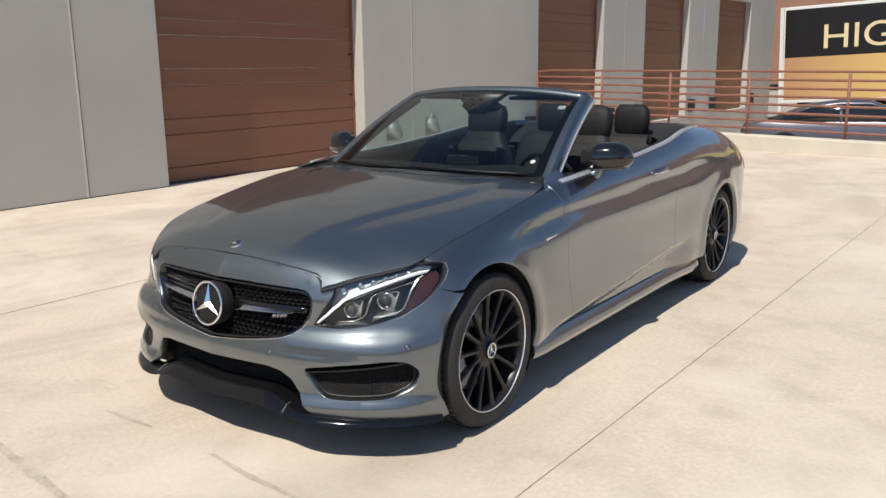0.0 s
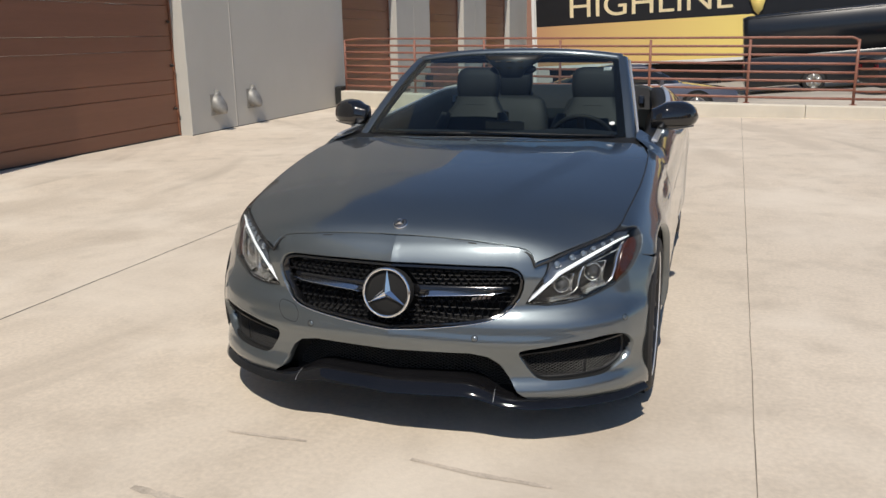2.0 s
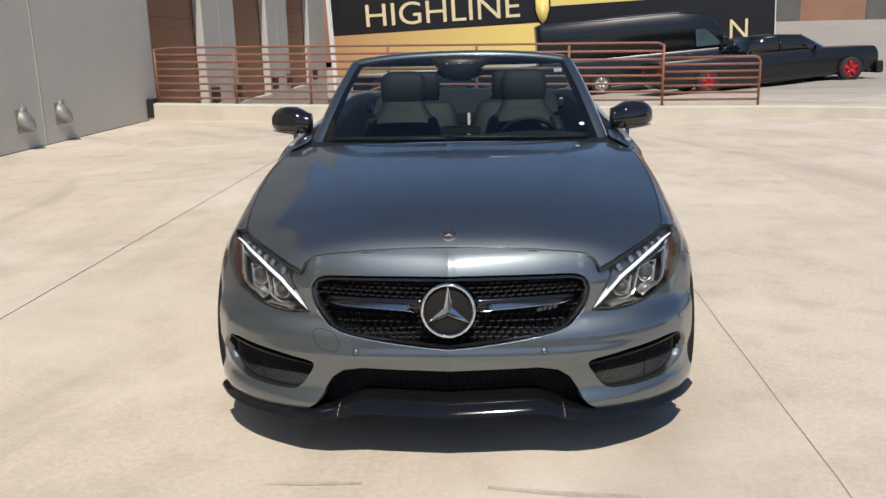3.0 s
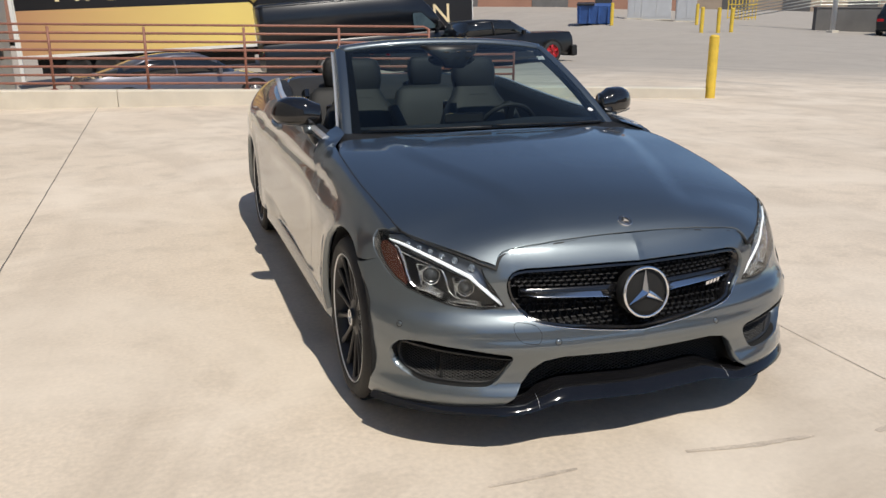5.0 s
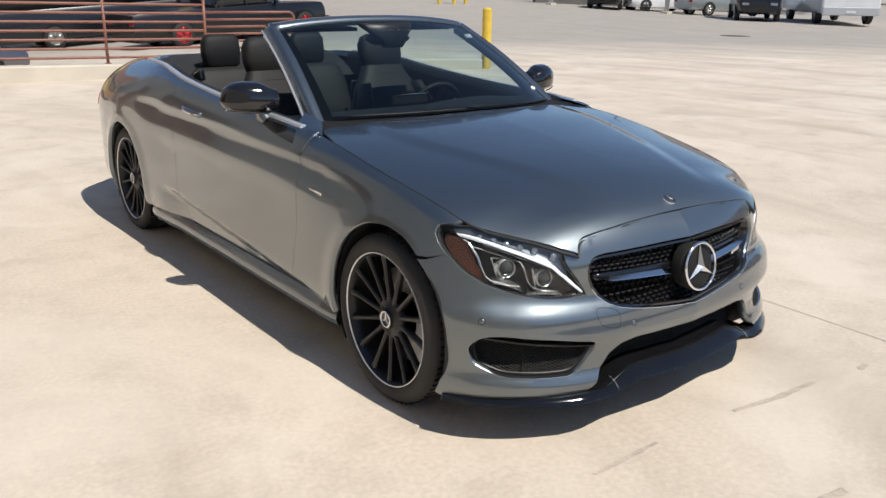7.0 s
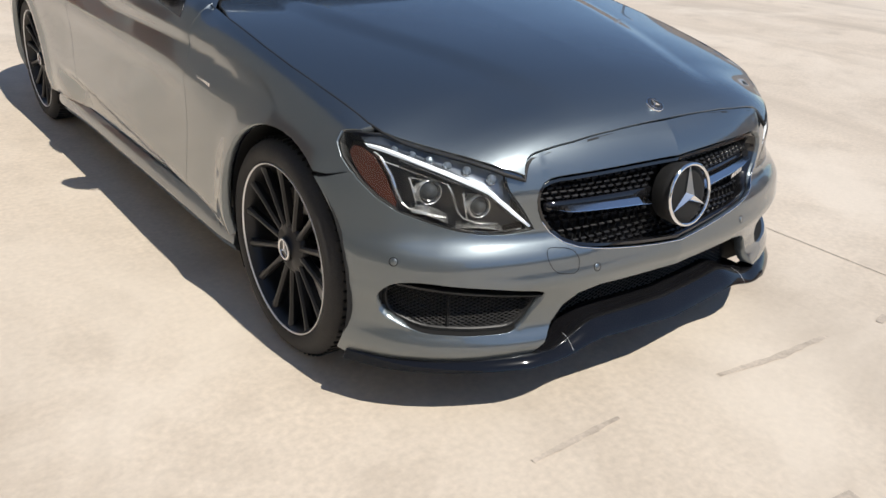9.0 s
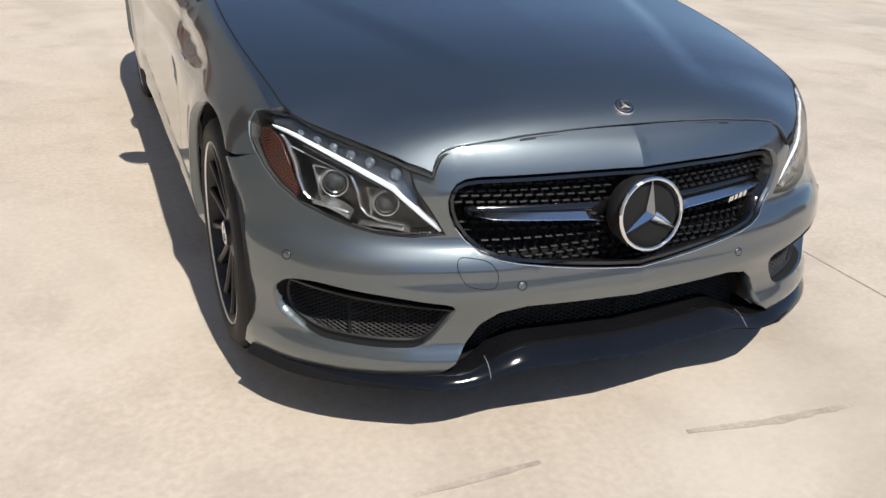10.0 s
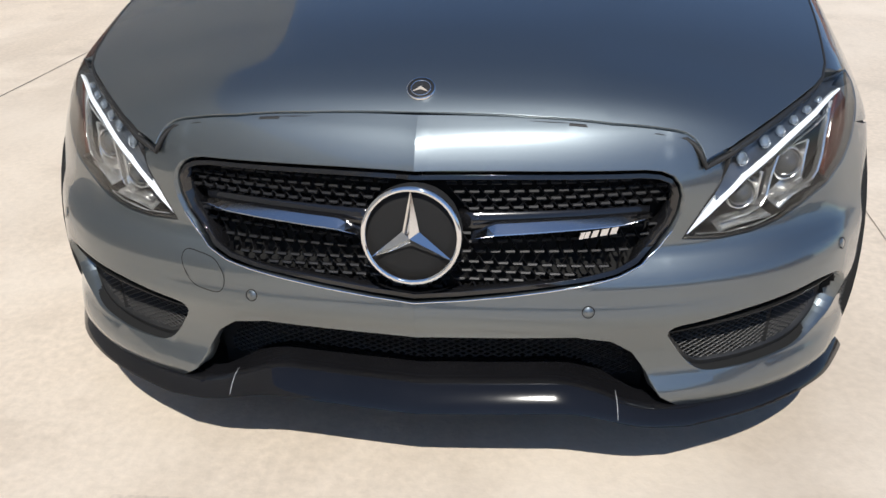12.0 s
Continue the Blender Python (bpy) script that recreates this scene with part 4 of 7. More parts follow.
for k in range(7):
    boxed("door", (-27 + 8 * k, -23.5 + 8 * k, -0.06, 0.05, 0.0, 3.4), M["dark_wall"], b, bevel=0.02)
# two unseen blocks, added so that the paint mirrors something dark
b = far_block("warehouse", "unseen brown warehouse with dark gates, added opposite for the car's reflections", "building", 40, -38, -80, 70, 20, 6, M["tan_wall"])
for k in range(8):
    boxed("door", (-30 + 8 * k, -26 + 8 * k, -0.06, 0.05, 0.0, 3.6), M["gate"], b, bevel=0.02)
b = far_block("warehouse", "unseen brown warehouse with dark gates, added behind the camera for the car's reflections", "building", -4, -46, 180, 90, 20, 6, M["tan_wall"])
for k in range(8):
    boxed("door", (-30 + 8 * k, -26 + 8 * k, -0.06, 0.05, 0.0, 3.6), M["gate"], b, bevel=0.02)


def dumpster(x, y, yaw):
    d = thing("dumpster", "blue steel dumpster against the far wall", "dumpster", far_on(x, y, yaw))
    bm = bmesh.new()
    loft(bm, [[(-0.84, -0.5, 0.0), (0.84, -0.5, 0.0), (0.84, 0.5, 0.0), (-0.84, 0.5, 0.0)], [(-0.88, -0.62, 0.92), (0.88, -0.62, 0.92), (0.88, 0.55, 1.05), (-0.88, 0.55, 1.05)]])
    soften(part("body", fix(bm), M["blue_bin"], d, smooth=False), 0.03)
    boxed("lid", (-0.9, 0.0, -0.64, 0.58, 0.97, 1.05), M["satin_black"], d, bevel=0.02, m=pose(0, 0, 0, 5))
    boxed("lid", (0.02, 0.9, -0.05, 0.02, 0.0, 1.1), M["satin_black"], d, bevel=0.02, m=pose(0, 0.56, 0.98, -14))
    for k in range(4):
        boxed("rib", (-0.72 + 0.48 * k - 0.035, -0.72 + 0.48 * k + 0.035, -0.65, -0.45, 0.04, 0.88), M["blue_bin"], d, bevel=0.01)
    return d


dumpster(20.5, 36.9, -29)
for x, y, w, h in ((25.55, 41.3, 0.75, 2.2), (26.65, 40.7, 1.75, 2.1), (28.1, 39.8, 1.15, 1.9)):
    c = thing("utility_cabinet", "pale grey steel utility cabinet on a pad", "cabinet", far_on(x, y, -32), group="utility cabinets")
    boxed("body", (-w / 2, w / 2, 0, 0.9, 0.08, h), M["grey_box"], c, bevel=0.02)
    boxed("door", (-w / 2 + 0.06, -0.02, -0.02, 0.0, 0.2, h - 0.1), M["grey_box"], c, bevel=0.006)
    boxed("door", (0.02, w / 2 - 0.06, -0.02, 0.0, 0.2, h - 0.1), M["grey_box"], c, bevel=0.006)
    boxed("pad", (-w / 2 - 0.1, w / 2 + 0.1, -0.1, 1.0, 0.0, 0.08), M["kerb"], c)


def block_wall():
    w = thing("low_wall", "dark grey block retaining wall with a pipe rail on top", "wall", far_on(32.6, 34.4, -8), kind="structure")
    boxed("wall_face", (0.0, 26, 0, 0.3, -0.6, 1.15), M["dark_wall"], w, bevel=0.02)
    boxed("coping", (-0.03, 26.03, -0.04, 0.34, 1.15, 1.22), M["dark_wall"], w, bevel=0.01)
    for k in range(5):
        bm = bmesh.new()
        tube(bm, [(-3.2, 3.0, 0.6 + 0.17 * k), (0.2, 0.2, 1.32 + 0.17 * k), (26, 0.15, 1.75 + 0.17 * k)], 0.03, 6)
        part("rail", bm, M["steel"], w)
    for k in range(8):
        x = 0.3 + 3.6 * k
        bm = bmesh.new()
        tube(bm, [(x, 0.18, 1.15), (x, 0.18, 2.02 + 0.0165 * x)], 0.03, 6)
        part("post", bm, M["steel"], w)


def bar_gate(x, y, yaw):
    """Yellow upright-bar gate at the far end of the lot."""
    f = thing("steel_gate", "yellow steel gate of upright bars across the lot", "gate", far_on(x, y, yaw))
    for z in (0.15, 1.0, 1.9):
        boxed("cross_bar", (-0.9, 0.9, -0.03, 0.03, z - 0.03, z + 0.03), M["yellow"], f, bevel=0.005)
    for k in range(9):
        boxed("upright_bar", (-0.9 + 0.225 * k - 0.035, -0.9 + 0.225 * k + 0.035, -0.035, 0.035, 0.0, 2.0), M["yellow"], f, bevel=0.006)


bar_gate(36.6, 45.7, -38)
block_wall()
for x, y in ((36.0, 27.6), (32.0, 32.5)):
    p = thing("lamp_post", "grey steel lamp post in the lot", "lamp post", far_on(x, y, 0))
    bm = bmesh.new()
    tube(bm, [(0, 0, 0), (0, 0, 3.0), (0, 0, 7.0)], [0.13, 0.12, 0.07], 12)
    part("pole", bm, M["grey_box"], p)
    boxed("base", (-0.22, 0.22, -0.22, 0.22, -0.1, 0.12), M["kerb"], p, bevel=0.02)
    boxed("head", (-0.15, 0.15, -0.8, 0.1, 6.95, 7.1), M["grey_box"], p, bevel=0.02)
bm = bmesh.new()
tube(bm, [(24.0, 15.2, 0.0), (24.0, 15.2, 0.006)], 0.5, 24)
tagged(part("manhole_cover", bm, M["joint"], smooth=False), "dark round manhole cover in the concrete", "manhole")


# ---- the convertible: body surfaces ----
# Plan outline of one side, from the middle of the nose round to the middle of the tail.
PLAN = ((0, -0.738), (0.15, -0.730), (0.30, -0.716), (0.46, -0.684), (0.608, -0.630), (0.735, -0.550), (0.824, -0.452), (0.872, -0.335), (0.891, -0.20),
        (0.897, 0.0), (0.900, 0.4), (0.898, 1.0), (0.900, 1.8), (0.905, 2.5), (0.905, 2.84), (0.893, 3.14), (0.858, 3.40), (0.78, 3.60), (0.60, 3.75), (0.35, 3.83), (0, 3.86))
plan_len = [0.0]
for p, q in zip(PLAN, PLAN[1:]):
    plan_len.append(plan_len[-1] + math.dist(p, q))
plan_x = hermite(*[(s, p[0]) for s, p in zip(plan_len, PLAN)])
plan_y = hermite(*[(s, p[1]) for s, p in zip(plan_len, PLAN)])
S_NOSE, S_FLANK, S_TAIL = plan_len[3], plan_len[9], plan_len[-1]


def find(f, want, a, b):
    for _ in range(40):
        m = (a + b) / 2
        if f(m) < want:
            a = m
        else:
            b = m
    return (a + b) / 2


def s_of_y(y):
    return find(plan_y, y, 0.0, S_TAIL)


# bonnet: centre line, sideways fall and the way its nose sweeps back
bonnet_mid = hermite((-0.70, 0.60), (-0.66, 0.655), (-0.63, 0.703), (-0.603, 0.733), (-0.575, 0.756), (-0.53, 0.779), (-0.45, 0.806), (-0.2, 0.860), (0.1, 0.900), (0.35, 0.926), (0.56, 0.940), (0.8, 0.955))
bonnet_fall = hermite((-0.62, 0.21), (-0.55, 0.16), (-0.3, 0.068), (0.0, 0.045), (0.3, 0.028), (0.6, 0.016))


def bonnet_z(x, y):
    ax = abs(x)
    q = ax / 0.76
    z = bonnet_mid(y - 0.028 * (ax / 0.47) ** 2.2) - bonnet_fall(y) * q ** (2.6 + 1.3 * (1 - step(-0.58, -0.35, y))) - 0.012 * ax
    line = 0.30 + 0.26 * step(-0.6, 0.5, y)     # raised middle panel
    return z + 0.007 * (1 - step(line - 0.06, line + 0.05, ax)) * step(-0.60, -0.35, y)


shut_x = hermite((-0.40, 0.722), (-0.31, 0.752), (-0.26, 0.760), (-0.16, 0.770), (-0.05, 0.782), (0.2, 0.794), (0.45, 0.790), (0.57, 0.782), (0.64, 0.80), (1.5, 0.805), (1.95, 0.80), (2.46, 0.755), (2.9, 0.70), (3.4, 0.62), (3.8, 0.5))
belt_z = hermite((0.57, 0.918), (0.66, 0.925), (1.5, 0.968), (1.95, 1.002), (2.46, 1.05), (2.9, 1.045), (3.3, 0.995), (3.6, 0.945), (3.8, 0.90))
shoulder_from = hermite((-0.5, 0.46), (-0.2, 0.47), (0.2, 0.56), (0.6, 0.66), (1.5, 0.70), (2.5, 0.72), (3.2, 0.70), (3.8, 0.66))


lean_back = hermite((-0.5, 0.09), (-0.4, 0.054), (-0.36, 0.040), (-0.33, 0.029), (-0.3, 0.023), (-0.25, 0.016), (-0.2, 0.008), (-0.1, 0.004), (0.1, 0.0), (0.6, 0.0))


def flank_top(y):
    if y >= 0.57:
        return belt_z(y)
    y += lean_back(y)
    return bonnet_z(shut_x(y), y)


crease_z = hermite((-0.1, 0.775), (0.0, 0.783), (0.15, 0.793), (0.6, 0.835), (1.3, 0.850), (2.14, 0.872), (2.7, 0.885))


def side_crease(y, z):
    """The undercut below the shoulder's line, running out over the front wheel."""
    c = crease_z(min(max(y, -0.1), 2.7))
    if z >= c or z < 0.69 or y < 0 or y > 2.7:
        return 0.0
    return 0.018 * step(0.02, 0.45, y) * (1 - step(2.2, 2.7, y)) * min(1.0, (c - z) / 0.045) * step(0.69, c - 0.035, z)


def low_tuck(y, z):
    """How far the flank lies inside its widest outline below the shoulder."""
    crease = 0.285 + 0.075 * (y - 0.385)
    t = 0.035 * (1 - step(crease - 0.05, crease + 0.012, z)) * step(0.35, 0.6, y) * (1 - step(1.9, 2.3, y))
    return side_crease(y, z) + t + 0.05 * max(0, (0.36 - z) / 0.2) ** 2 * step(-0.2, 0.3, y) + 0.010 * step(0.30, 0.62, z) * (1 - step(0.62, 0.75, z)) * step(0.4, 0.9, y) * (1 - step(2.0, 2.5, y))


def arch_lip(y, z):
    out = 0.0
    for cy in (-0.03, 2.81):
        r = math.hypot(y - cy, z - 0.335)
        if 0.2 < r < 0.5:
            out = max(out, 0.010 * math.exp(-((r - 0.350) / 0.050) ** 2))
    return out


LAST = radians(78)


def flank_off(s, z):
    y = plan_y(s)
    zs, zt = shoulder_from(y), flank_top(y)
    w = max(0.0, plan_x(s) - shut_x(y))
    o = low_tuck(y, z) - arch_lip(y, z)
    if z > zs:
        t = min(1.06, (z - zs) / (zt - zs)) * math.sin(LAST)
        a = math.asin(min(0.9999, t))
        o += w * (1 - math.cos(a)) / (1 - math.cos(LAST))
    return o


# front sections: inset from the plan outline by height, at the middle, at the grille's end and at the corner
sec_mid = hermite((0.15, 0.03), (0.20, 0.015), (0.30, 0.022), (0.345, 0.022), (0.385, 0.012), (0.43, 0.022), (0.50, 0.036), (0.58, 0.048), (0.655, 0.070), (0.70, 0.098), (0.733, 0.135), (0.80, 0.22))
sec_end = hermite((0.15, 0.03), (0.18, 0.012), (0.205, 0.004), (0.225, 0.007), (0.245, 0.018), (0.265, 0.026), (0.30, 0.026), (0.345, 0.018), (0.385, 0.009), (0.42, 0.017), (0.455, 0.025), (0.475, 0.037), (0.50, 0.056), (0.515, 0.061), (0.56, 0.063), (0.60, 0.065), (0.656, 0.080), (0.705, 0.107), (0.75, 0.16))
sec_corner = hermite((0.15, 0.035), (0.18, 0.012), (0.205, 0.002), (0.228, 0.005), (0.250, 0.016), (0.27, 0.022), (0.31, 0.018), (0.37, 0.004), (0.42, 0.009), (0.455, 0.017), (0.48, 0.034), (0.50, 0.052), (0.515, 0.061), (0.56, 0.076), (0.63, 0.096), (0.69, 0.122), (0.74, 0.165))


def shell(s, z):
    """The body skin: s along the plan outline (negative on the car's right), z the height."""
    a = abs(s)
    if a < S_NOSE:
        t = step(0, 1, a / S_NOSE)
        o = sec_mid(z) * (1 - t) + sec_end(z) * t
        o += a * math.exp(-a / 0.13) * (0.025 + 0.055 * step(0.56, 0.65, z)) * (1 - step(0.68, 0.735, z))     # folded along the middle of the nose
    else:
        sc = plan_len[5]
        if a < sc:
            t = step(0, 1, (a - S_NOSE) / (sc - S_NOSE))
            o = sec_end(z) * (1 - t) + sec_corner(z) * t
        elif a < S_FLANK:
            t = step(0, 1, (a - sc) / (plan_len[8] - sc))
            o = sec_corner(z) * (1 - t) + flank_off(a, z) * t if t < 1 else flank_off(a, z)
        else:
            o = flank_off(a, z)
    e = 0.004
    dx, dy = plan_x(a + e) - plan_x(max(0, a - e)), plan_y(a + e) - plan_y(max(0, a - e))
    k = 1 / math.hypot(dx, dy)
    x, y = plan_x(a) - dy * k * o, plan_y(a) + dx * k * o
    if a < 0.02:
        x = plan_x(a)
        y = plan_y(a) + o
    return Vector((x if s >= 0 else -x, y, z))


def flank(s, v):
    """The same skin with the shoulder unrolled: v is the height up to the shoulder and arc length over it."""
    y = plan_y(s)
    zs, zt = shoulder_from(y), flank_top(y)
    if v <= zs:
        return shell(s, v)
    w = max(0.0, plan_x(s) - shut_x(y))
    a = min((v - zs) / arc_len(zs, zt, w), 1.25) * LAST
    z = zs + (zt - zs) * math.sin(a) / math.sin(LAST)
    o = low_tuck(y, z) - arch_lip(y, z) + w * (1 - math.cos(a)) / (1 - math.cos(LAST))
    if s < plan_len[8]:
        sc = plan_len[5]
        t = step(0, 1, (s - sc) / (plan_len[8] - sc))
        t += (1 - t) * step(0.635, 0.735, z)
        o = sec_corner(z) * (1 - t) + o * t
    e = 0.004
    dx, dy = plan_x(s + e) - plan_x(s - e), plan_y(s + e) - plan_y(s - e)
    k = 1 / math.hypot(dx, dy)
    return Vector((plan_x(s) - dy * k * o, y + dx * k * o, z))


def arc_len(zs, zt, w):
    return 0.5 * (zt - zs + w) + 0.5 * math.hypot(zt - zs, w) * 1.05


def v_of(y, z):
    zs, zt = shoulder_from(y), flank_top(y)
    if z <= zs:
        return z
    w = max(0.0, plan_x(s_of_y(y)) - shut_x(y))
    a = math.asin(min(1, (z - zs) / (zt - zs)) * math.sin(LAST))
    return zs + a / LAST * arc_len(zs, zt, w)


def sx(x, z):
    """The place along the outline at which the skin has this x at height z (front only)."""
    return math.copysign(find(lambda s: shell(s, z).x, abs(x), 0.0, plan_len[9]), x)


def on_front(pts):
    return [(sx(x, z), z) for x, z in pts]


def both(half):
    """A closed outline from its right half, given from the top middle to the bottom middle."""
    return list(half) + [(-u, v) for u, v in reversed(half) if abs(u) > 1e-6]


car = thing("convertible_car", "metallic grey convertible coupe parked with its roof folded down", "car")
PAINT = M["paint"]

# ---- front bumper, grille surround ----
grille_half = on_front([(0.0, 0.652), (0.15, 0.652), (0.30, 0.650), (0.395, 0.648), (0.425, 0.644), (0.446, 0.635), (0.459, 0.619), (0.465, 0.598), (0.462, 0.570), (0.450, 0.538),
                        (0.429, 0.508), (0.400, 0.484), (0.36, 0.468), (0.31, 0.4575), (0.25, 0.4475), (0.17, 0.436), (0.08, 0.426), (0.0, 0.4205)])
grille_poly = both(grille_half)
vent_poly = rounded(on_front([(0.446, 0.362), (0.60, 0.388), (0.745, 0.405), (0.800, 0.398), (0.828, 0.355), (0.815, 0.298), (0.745, 0.258), (0.62, 0.252), (0.520, 0.254)]), 0.038, 4)
lamp_low = [(0.470, 0.519), (0.54, 0.513), (0.60, 0.516), (0.655, 0.525), (0.705, 0.540), (0.76, 0.564), (0.793, 0.593), (0.813, 0.624), (0.822, 0.650)]
bonnet_lamp_edge = [(0.4985, -0.598), (0.52, -0.584), (0.545, -0.568), (0.587, -0.530), (0.635, -0.475), (0.678, -0.422), (0.705, -0.388), (0.724, -0.365), (0.742, -0.336)]
lamp_up = [(0.826, 0.676), (0.819, 0.705), (0.803, 0.7275), (0.788, 0.7335), (0.767, 0.7365), (0.748, 0.7365)] + [(x, bonnet_z(x, y) - 0.0015) for x, y in bonnet_lamp_edge[:1:-1]] + [(0.532, 0.620), (0.503, 0.575)]
HOOD_LINE = [(0.0, -0.600), (0.2, -0.597), (0.335, -0.5905), (0.410, -0.5815), (0.445, -0.577), (0.463, -0.576), (0.477, -0.579), (0.488, -0.586)]
ARCH_C, ARCH_R = (-0.03, 0.335), 0.342


def arch_pts(cy, a0, a1, n=14, r=ARCH_R):
    return [(s_of_y(cy + r * math.cos(a)), 0.335 + r * math.sin(a)) for a in np.linspace(a0, a1, n)]


front_half = on_front([(x, bonnet_z(x, y) - 0.001) for x, y in dense(HOOD_LINE + [(0.4985, -0.598), (0.52, -0.584), (0.543, -0.570)], 0.015, False)] + [(0.530, 0.620), (0.502, 0.575)]) + on_front(lamp_low[:8])
arch_front = arch_pts(-0.03, radians(125.2), radians(210), 12)
front_half += [(sx(0.8215, 0.6475), 0.6475), (s_of_y(-0.26) - 0.003, 0.6225)] + arch_front
front_half += [(s_of_y(-0.37), 0.150)]
front_half += on_front([(0.80, 0.163), (0.70, 0.175), (0.60, 0.183), (0.53, 0.187), (0.49, 0.190), (0.455, 0.215), (0.425, 0.262), (0.395, 0.308), (0.355, 0.338), (0.29, 0.350), (0.15, 0.346), (0.0, 0.343)])
bumper = panel("front_bumper", shell, both(front_half), PAINT, car, [grille_poly, vent_poly, [(-u, v) for u, v in vent_poly]], gap=0.017, depth=0.035, ridge=True)


def back(S, d):
    """A surface at a depth d behind another."""
    e = 0.004

    def f(u, v):
        n = (S(u + e, v) - S(u - e, v)).cross(S(u, v + e) - S(u, v - e)).normalized()
        return S(u, v) - n * d
    return f


def lattice(name, S, poly, parent, material, cell=(0.022, 0.011), bar=0.0016, depth=0.005, skip=None):
    """A stretched-metal net on a surface: two families of slanting bars that cross at the nodes of a diamond grid."""
    lo, hi = np.min(poly, 0), np.max(poly, 0)
    cu, cv = cell
    rows, cols = int((hi[1] - lo[1]) / cv * 2) + 2, int((hi[0] - lo[0]) / cu) + 2
    node, e = {}, 0.004
    for r in range(rows):
        for c in range(cols):
            u, v = lo[0] + (c + 0.5 * (r % 2)) * cu, lo[1] + r * cv / 2
            node[r, c] = (u, v)
    ok = dict(zip(node, inside(poly, list(node.values()))))
    V, F = [], []
    for (r, c), (u, v) in node.items():
        for dc in ((0, -1) if r % 2 == 0 else (1, 0)):
            q = (r + 1, c + dc)
            if q not in node or not (ok[r, c] or ok[q]) or (skip and (skip(u, v) or skip(*node[q]))):
                continue
            (u0, v0), (u1, v1) = (u, v), node[q]
            if not ok[r, c]:
                u0, v0 = (u0 + u1) / 2, (v0 + v1) / 2
            if not ok[q]:
                u1, v1 = (u0 + u1) / 2, (v0 + v1) / 2
            k = len(V)
            for a, b in ((u0, v0), (u1, v1)):
                p = S(a, b)
                n = (S(a + e, b) - S(a - e, b)).cross(S(a, b + e) - S(a, b - e)).normalized()
                V += [p + Vector((0, 0, bar)), p + n * bar, p + Vector((0, 0, -bar)), p - n * depth]
            F += [[k + i, k + (i + 1) % 4, k + 4 + (i + 1) % 4, k + 4 + i] for i in range(4)]
    me = bpy.data.meshes.new(name)
    me.from_pydata([tuple(p) for p in V], [], F)
    bm = bmesh.new()
    bm.from_mesh(me)
    bpy.data.meshes.remove(me)
    return part(name, fix(bm), material, parent, smooth=False)


# the lamp's cover: the skin, eased at its rim onto the bonnet's and the fender's edges
fender_lamp_edge = ((0.823, 0.6435), (0.827, 0.676), (0.821, 0.706), (0.804, 0.729), (0.788, 0.735), (0.767, 0.738), (0.750, 0.738))
rim_at, rim_by = [], []
for x, z in dense(lamp_low[:8], 0.015, False) + [(0.532, 0.620), (0.503, 0.575)]:
    rim_at.append((sx(x, z), z))
    rim_by.append(Vector((0, 0, 0)))
for x, z in dense(list(fender_lamp_edge), 0.012, False):
    s = sx(x, z)
    rim_at.append((s, z))
    rim_by.append(flank(s, v_of(plan_y(s), z)) - shell(s, z))
for x, y in dense(bonnet_lamp_edge, 0.012, False):
    z = bonnet_z(x, y) - 0.001
    s = sx(x, z)
    rim_at.append((s, z))
    rim_by.append(Vector((x, y, z)) - shell(s, z))
rim_at = np.array(rim_at)
rim_by = np.array([tuple(d) for d in rim_by])


def lamp_skin(s, z):
    d = ((rim_at - np.array((abs(s), z))) ** 2).sum(1) + 2e-5
    w = d ** -1.7
    e = (w[:, None] * rim_by).sum(0) / w.sum()
    return shell(s, z) + Vector(e.tolist())


# grille; the black sheet behind it stands in for the dark depth
deep = back(shell, 0.036)
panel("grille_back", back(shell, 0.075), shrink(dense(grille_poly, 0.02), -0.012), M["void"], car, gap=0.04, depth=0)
grille = panel("grille_frame", shell, shrink(dense(grille_poly, 0.02), 0.003), M["gloss_black"], car, [shrink(dense(grille_poly, 0.02), 0.014)], gap=0.02, depth=0.05, lift=-0.010)
STAR_Z = 0.556


def near_star(u, v):
    return math.hypot(u, (v - STAR_Z)) < 0.092 or abs(v - 0.556) < 0.017 or v > 0.634


net_edge = shrink(dense(grille_poly, 0.02), 0.012)
tagged(lattice("grille_net", back(shell, 0.040), net_edge, grille, M["grille_bar"], (0.027, 0.032), 0.0013, 0.012, near_star), kind="stuff")
stud = None
for row in range(16):
    for k in range(-18, 19):
        u, v = (k + (0.5 if row % 2 else 0)) * 0.027, 0.424 + row * 0.016
        if not inside(shrink(grille_poly, 0.016), [(u, v)])[0] or near_star(u, v):
            continue
        if stud is None:
            bm = bmesh.new()
            loft(bm, [[(x, y, z) for y, z in ((0.006, 0.0026), (-0.001, 0.0030), (-0.0035, 0.0), (-0.001, -0.0026), (0.006, -0.0026))] for x in (-0.0085, -0.0075, 0.0075, 0.0085)])
            stud = part("grille_stud", fix(bm), M["grille_bar"], grille, smooth=False)
            o = stud
        else:
            o = new("grille_stud", stud.data)
            o.parent = grille
        p = deep(u, v)
        o.matrix_world = Matrix.Translation(p) @ pose(0, 0, 0, -12, 0, math.degrees(math.atan2(deep(u + 0.01, v).y - deep(u - 0.01, v).y, 0.02)))
# chrome lip under the grille
bm = bmesh.new()
low = [q for q in grille_half if q[1] < 0.54]
allp = [shell(u, v) for u, v in dense(low, 0.02, False)]
allp = allp + [Vector((-p.x, p.y, p.z)) for p in reversed(allp[:-1])]
tube(bm, [p + Vector((0, -0.0005, -0.0005)) for p in allp], 0.0019, 6)
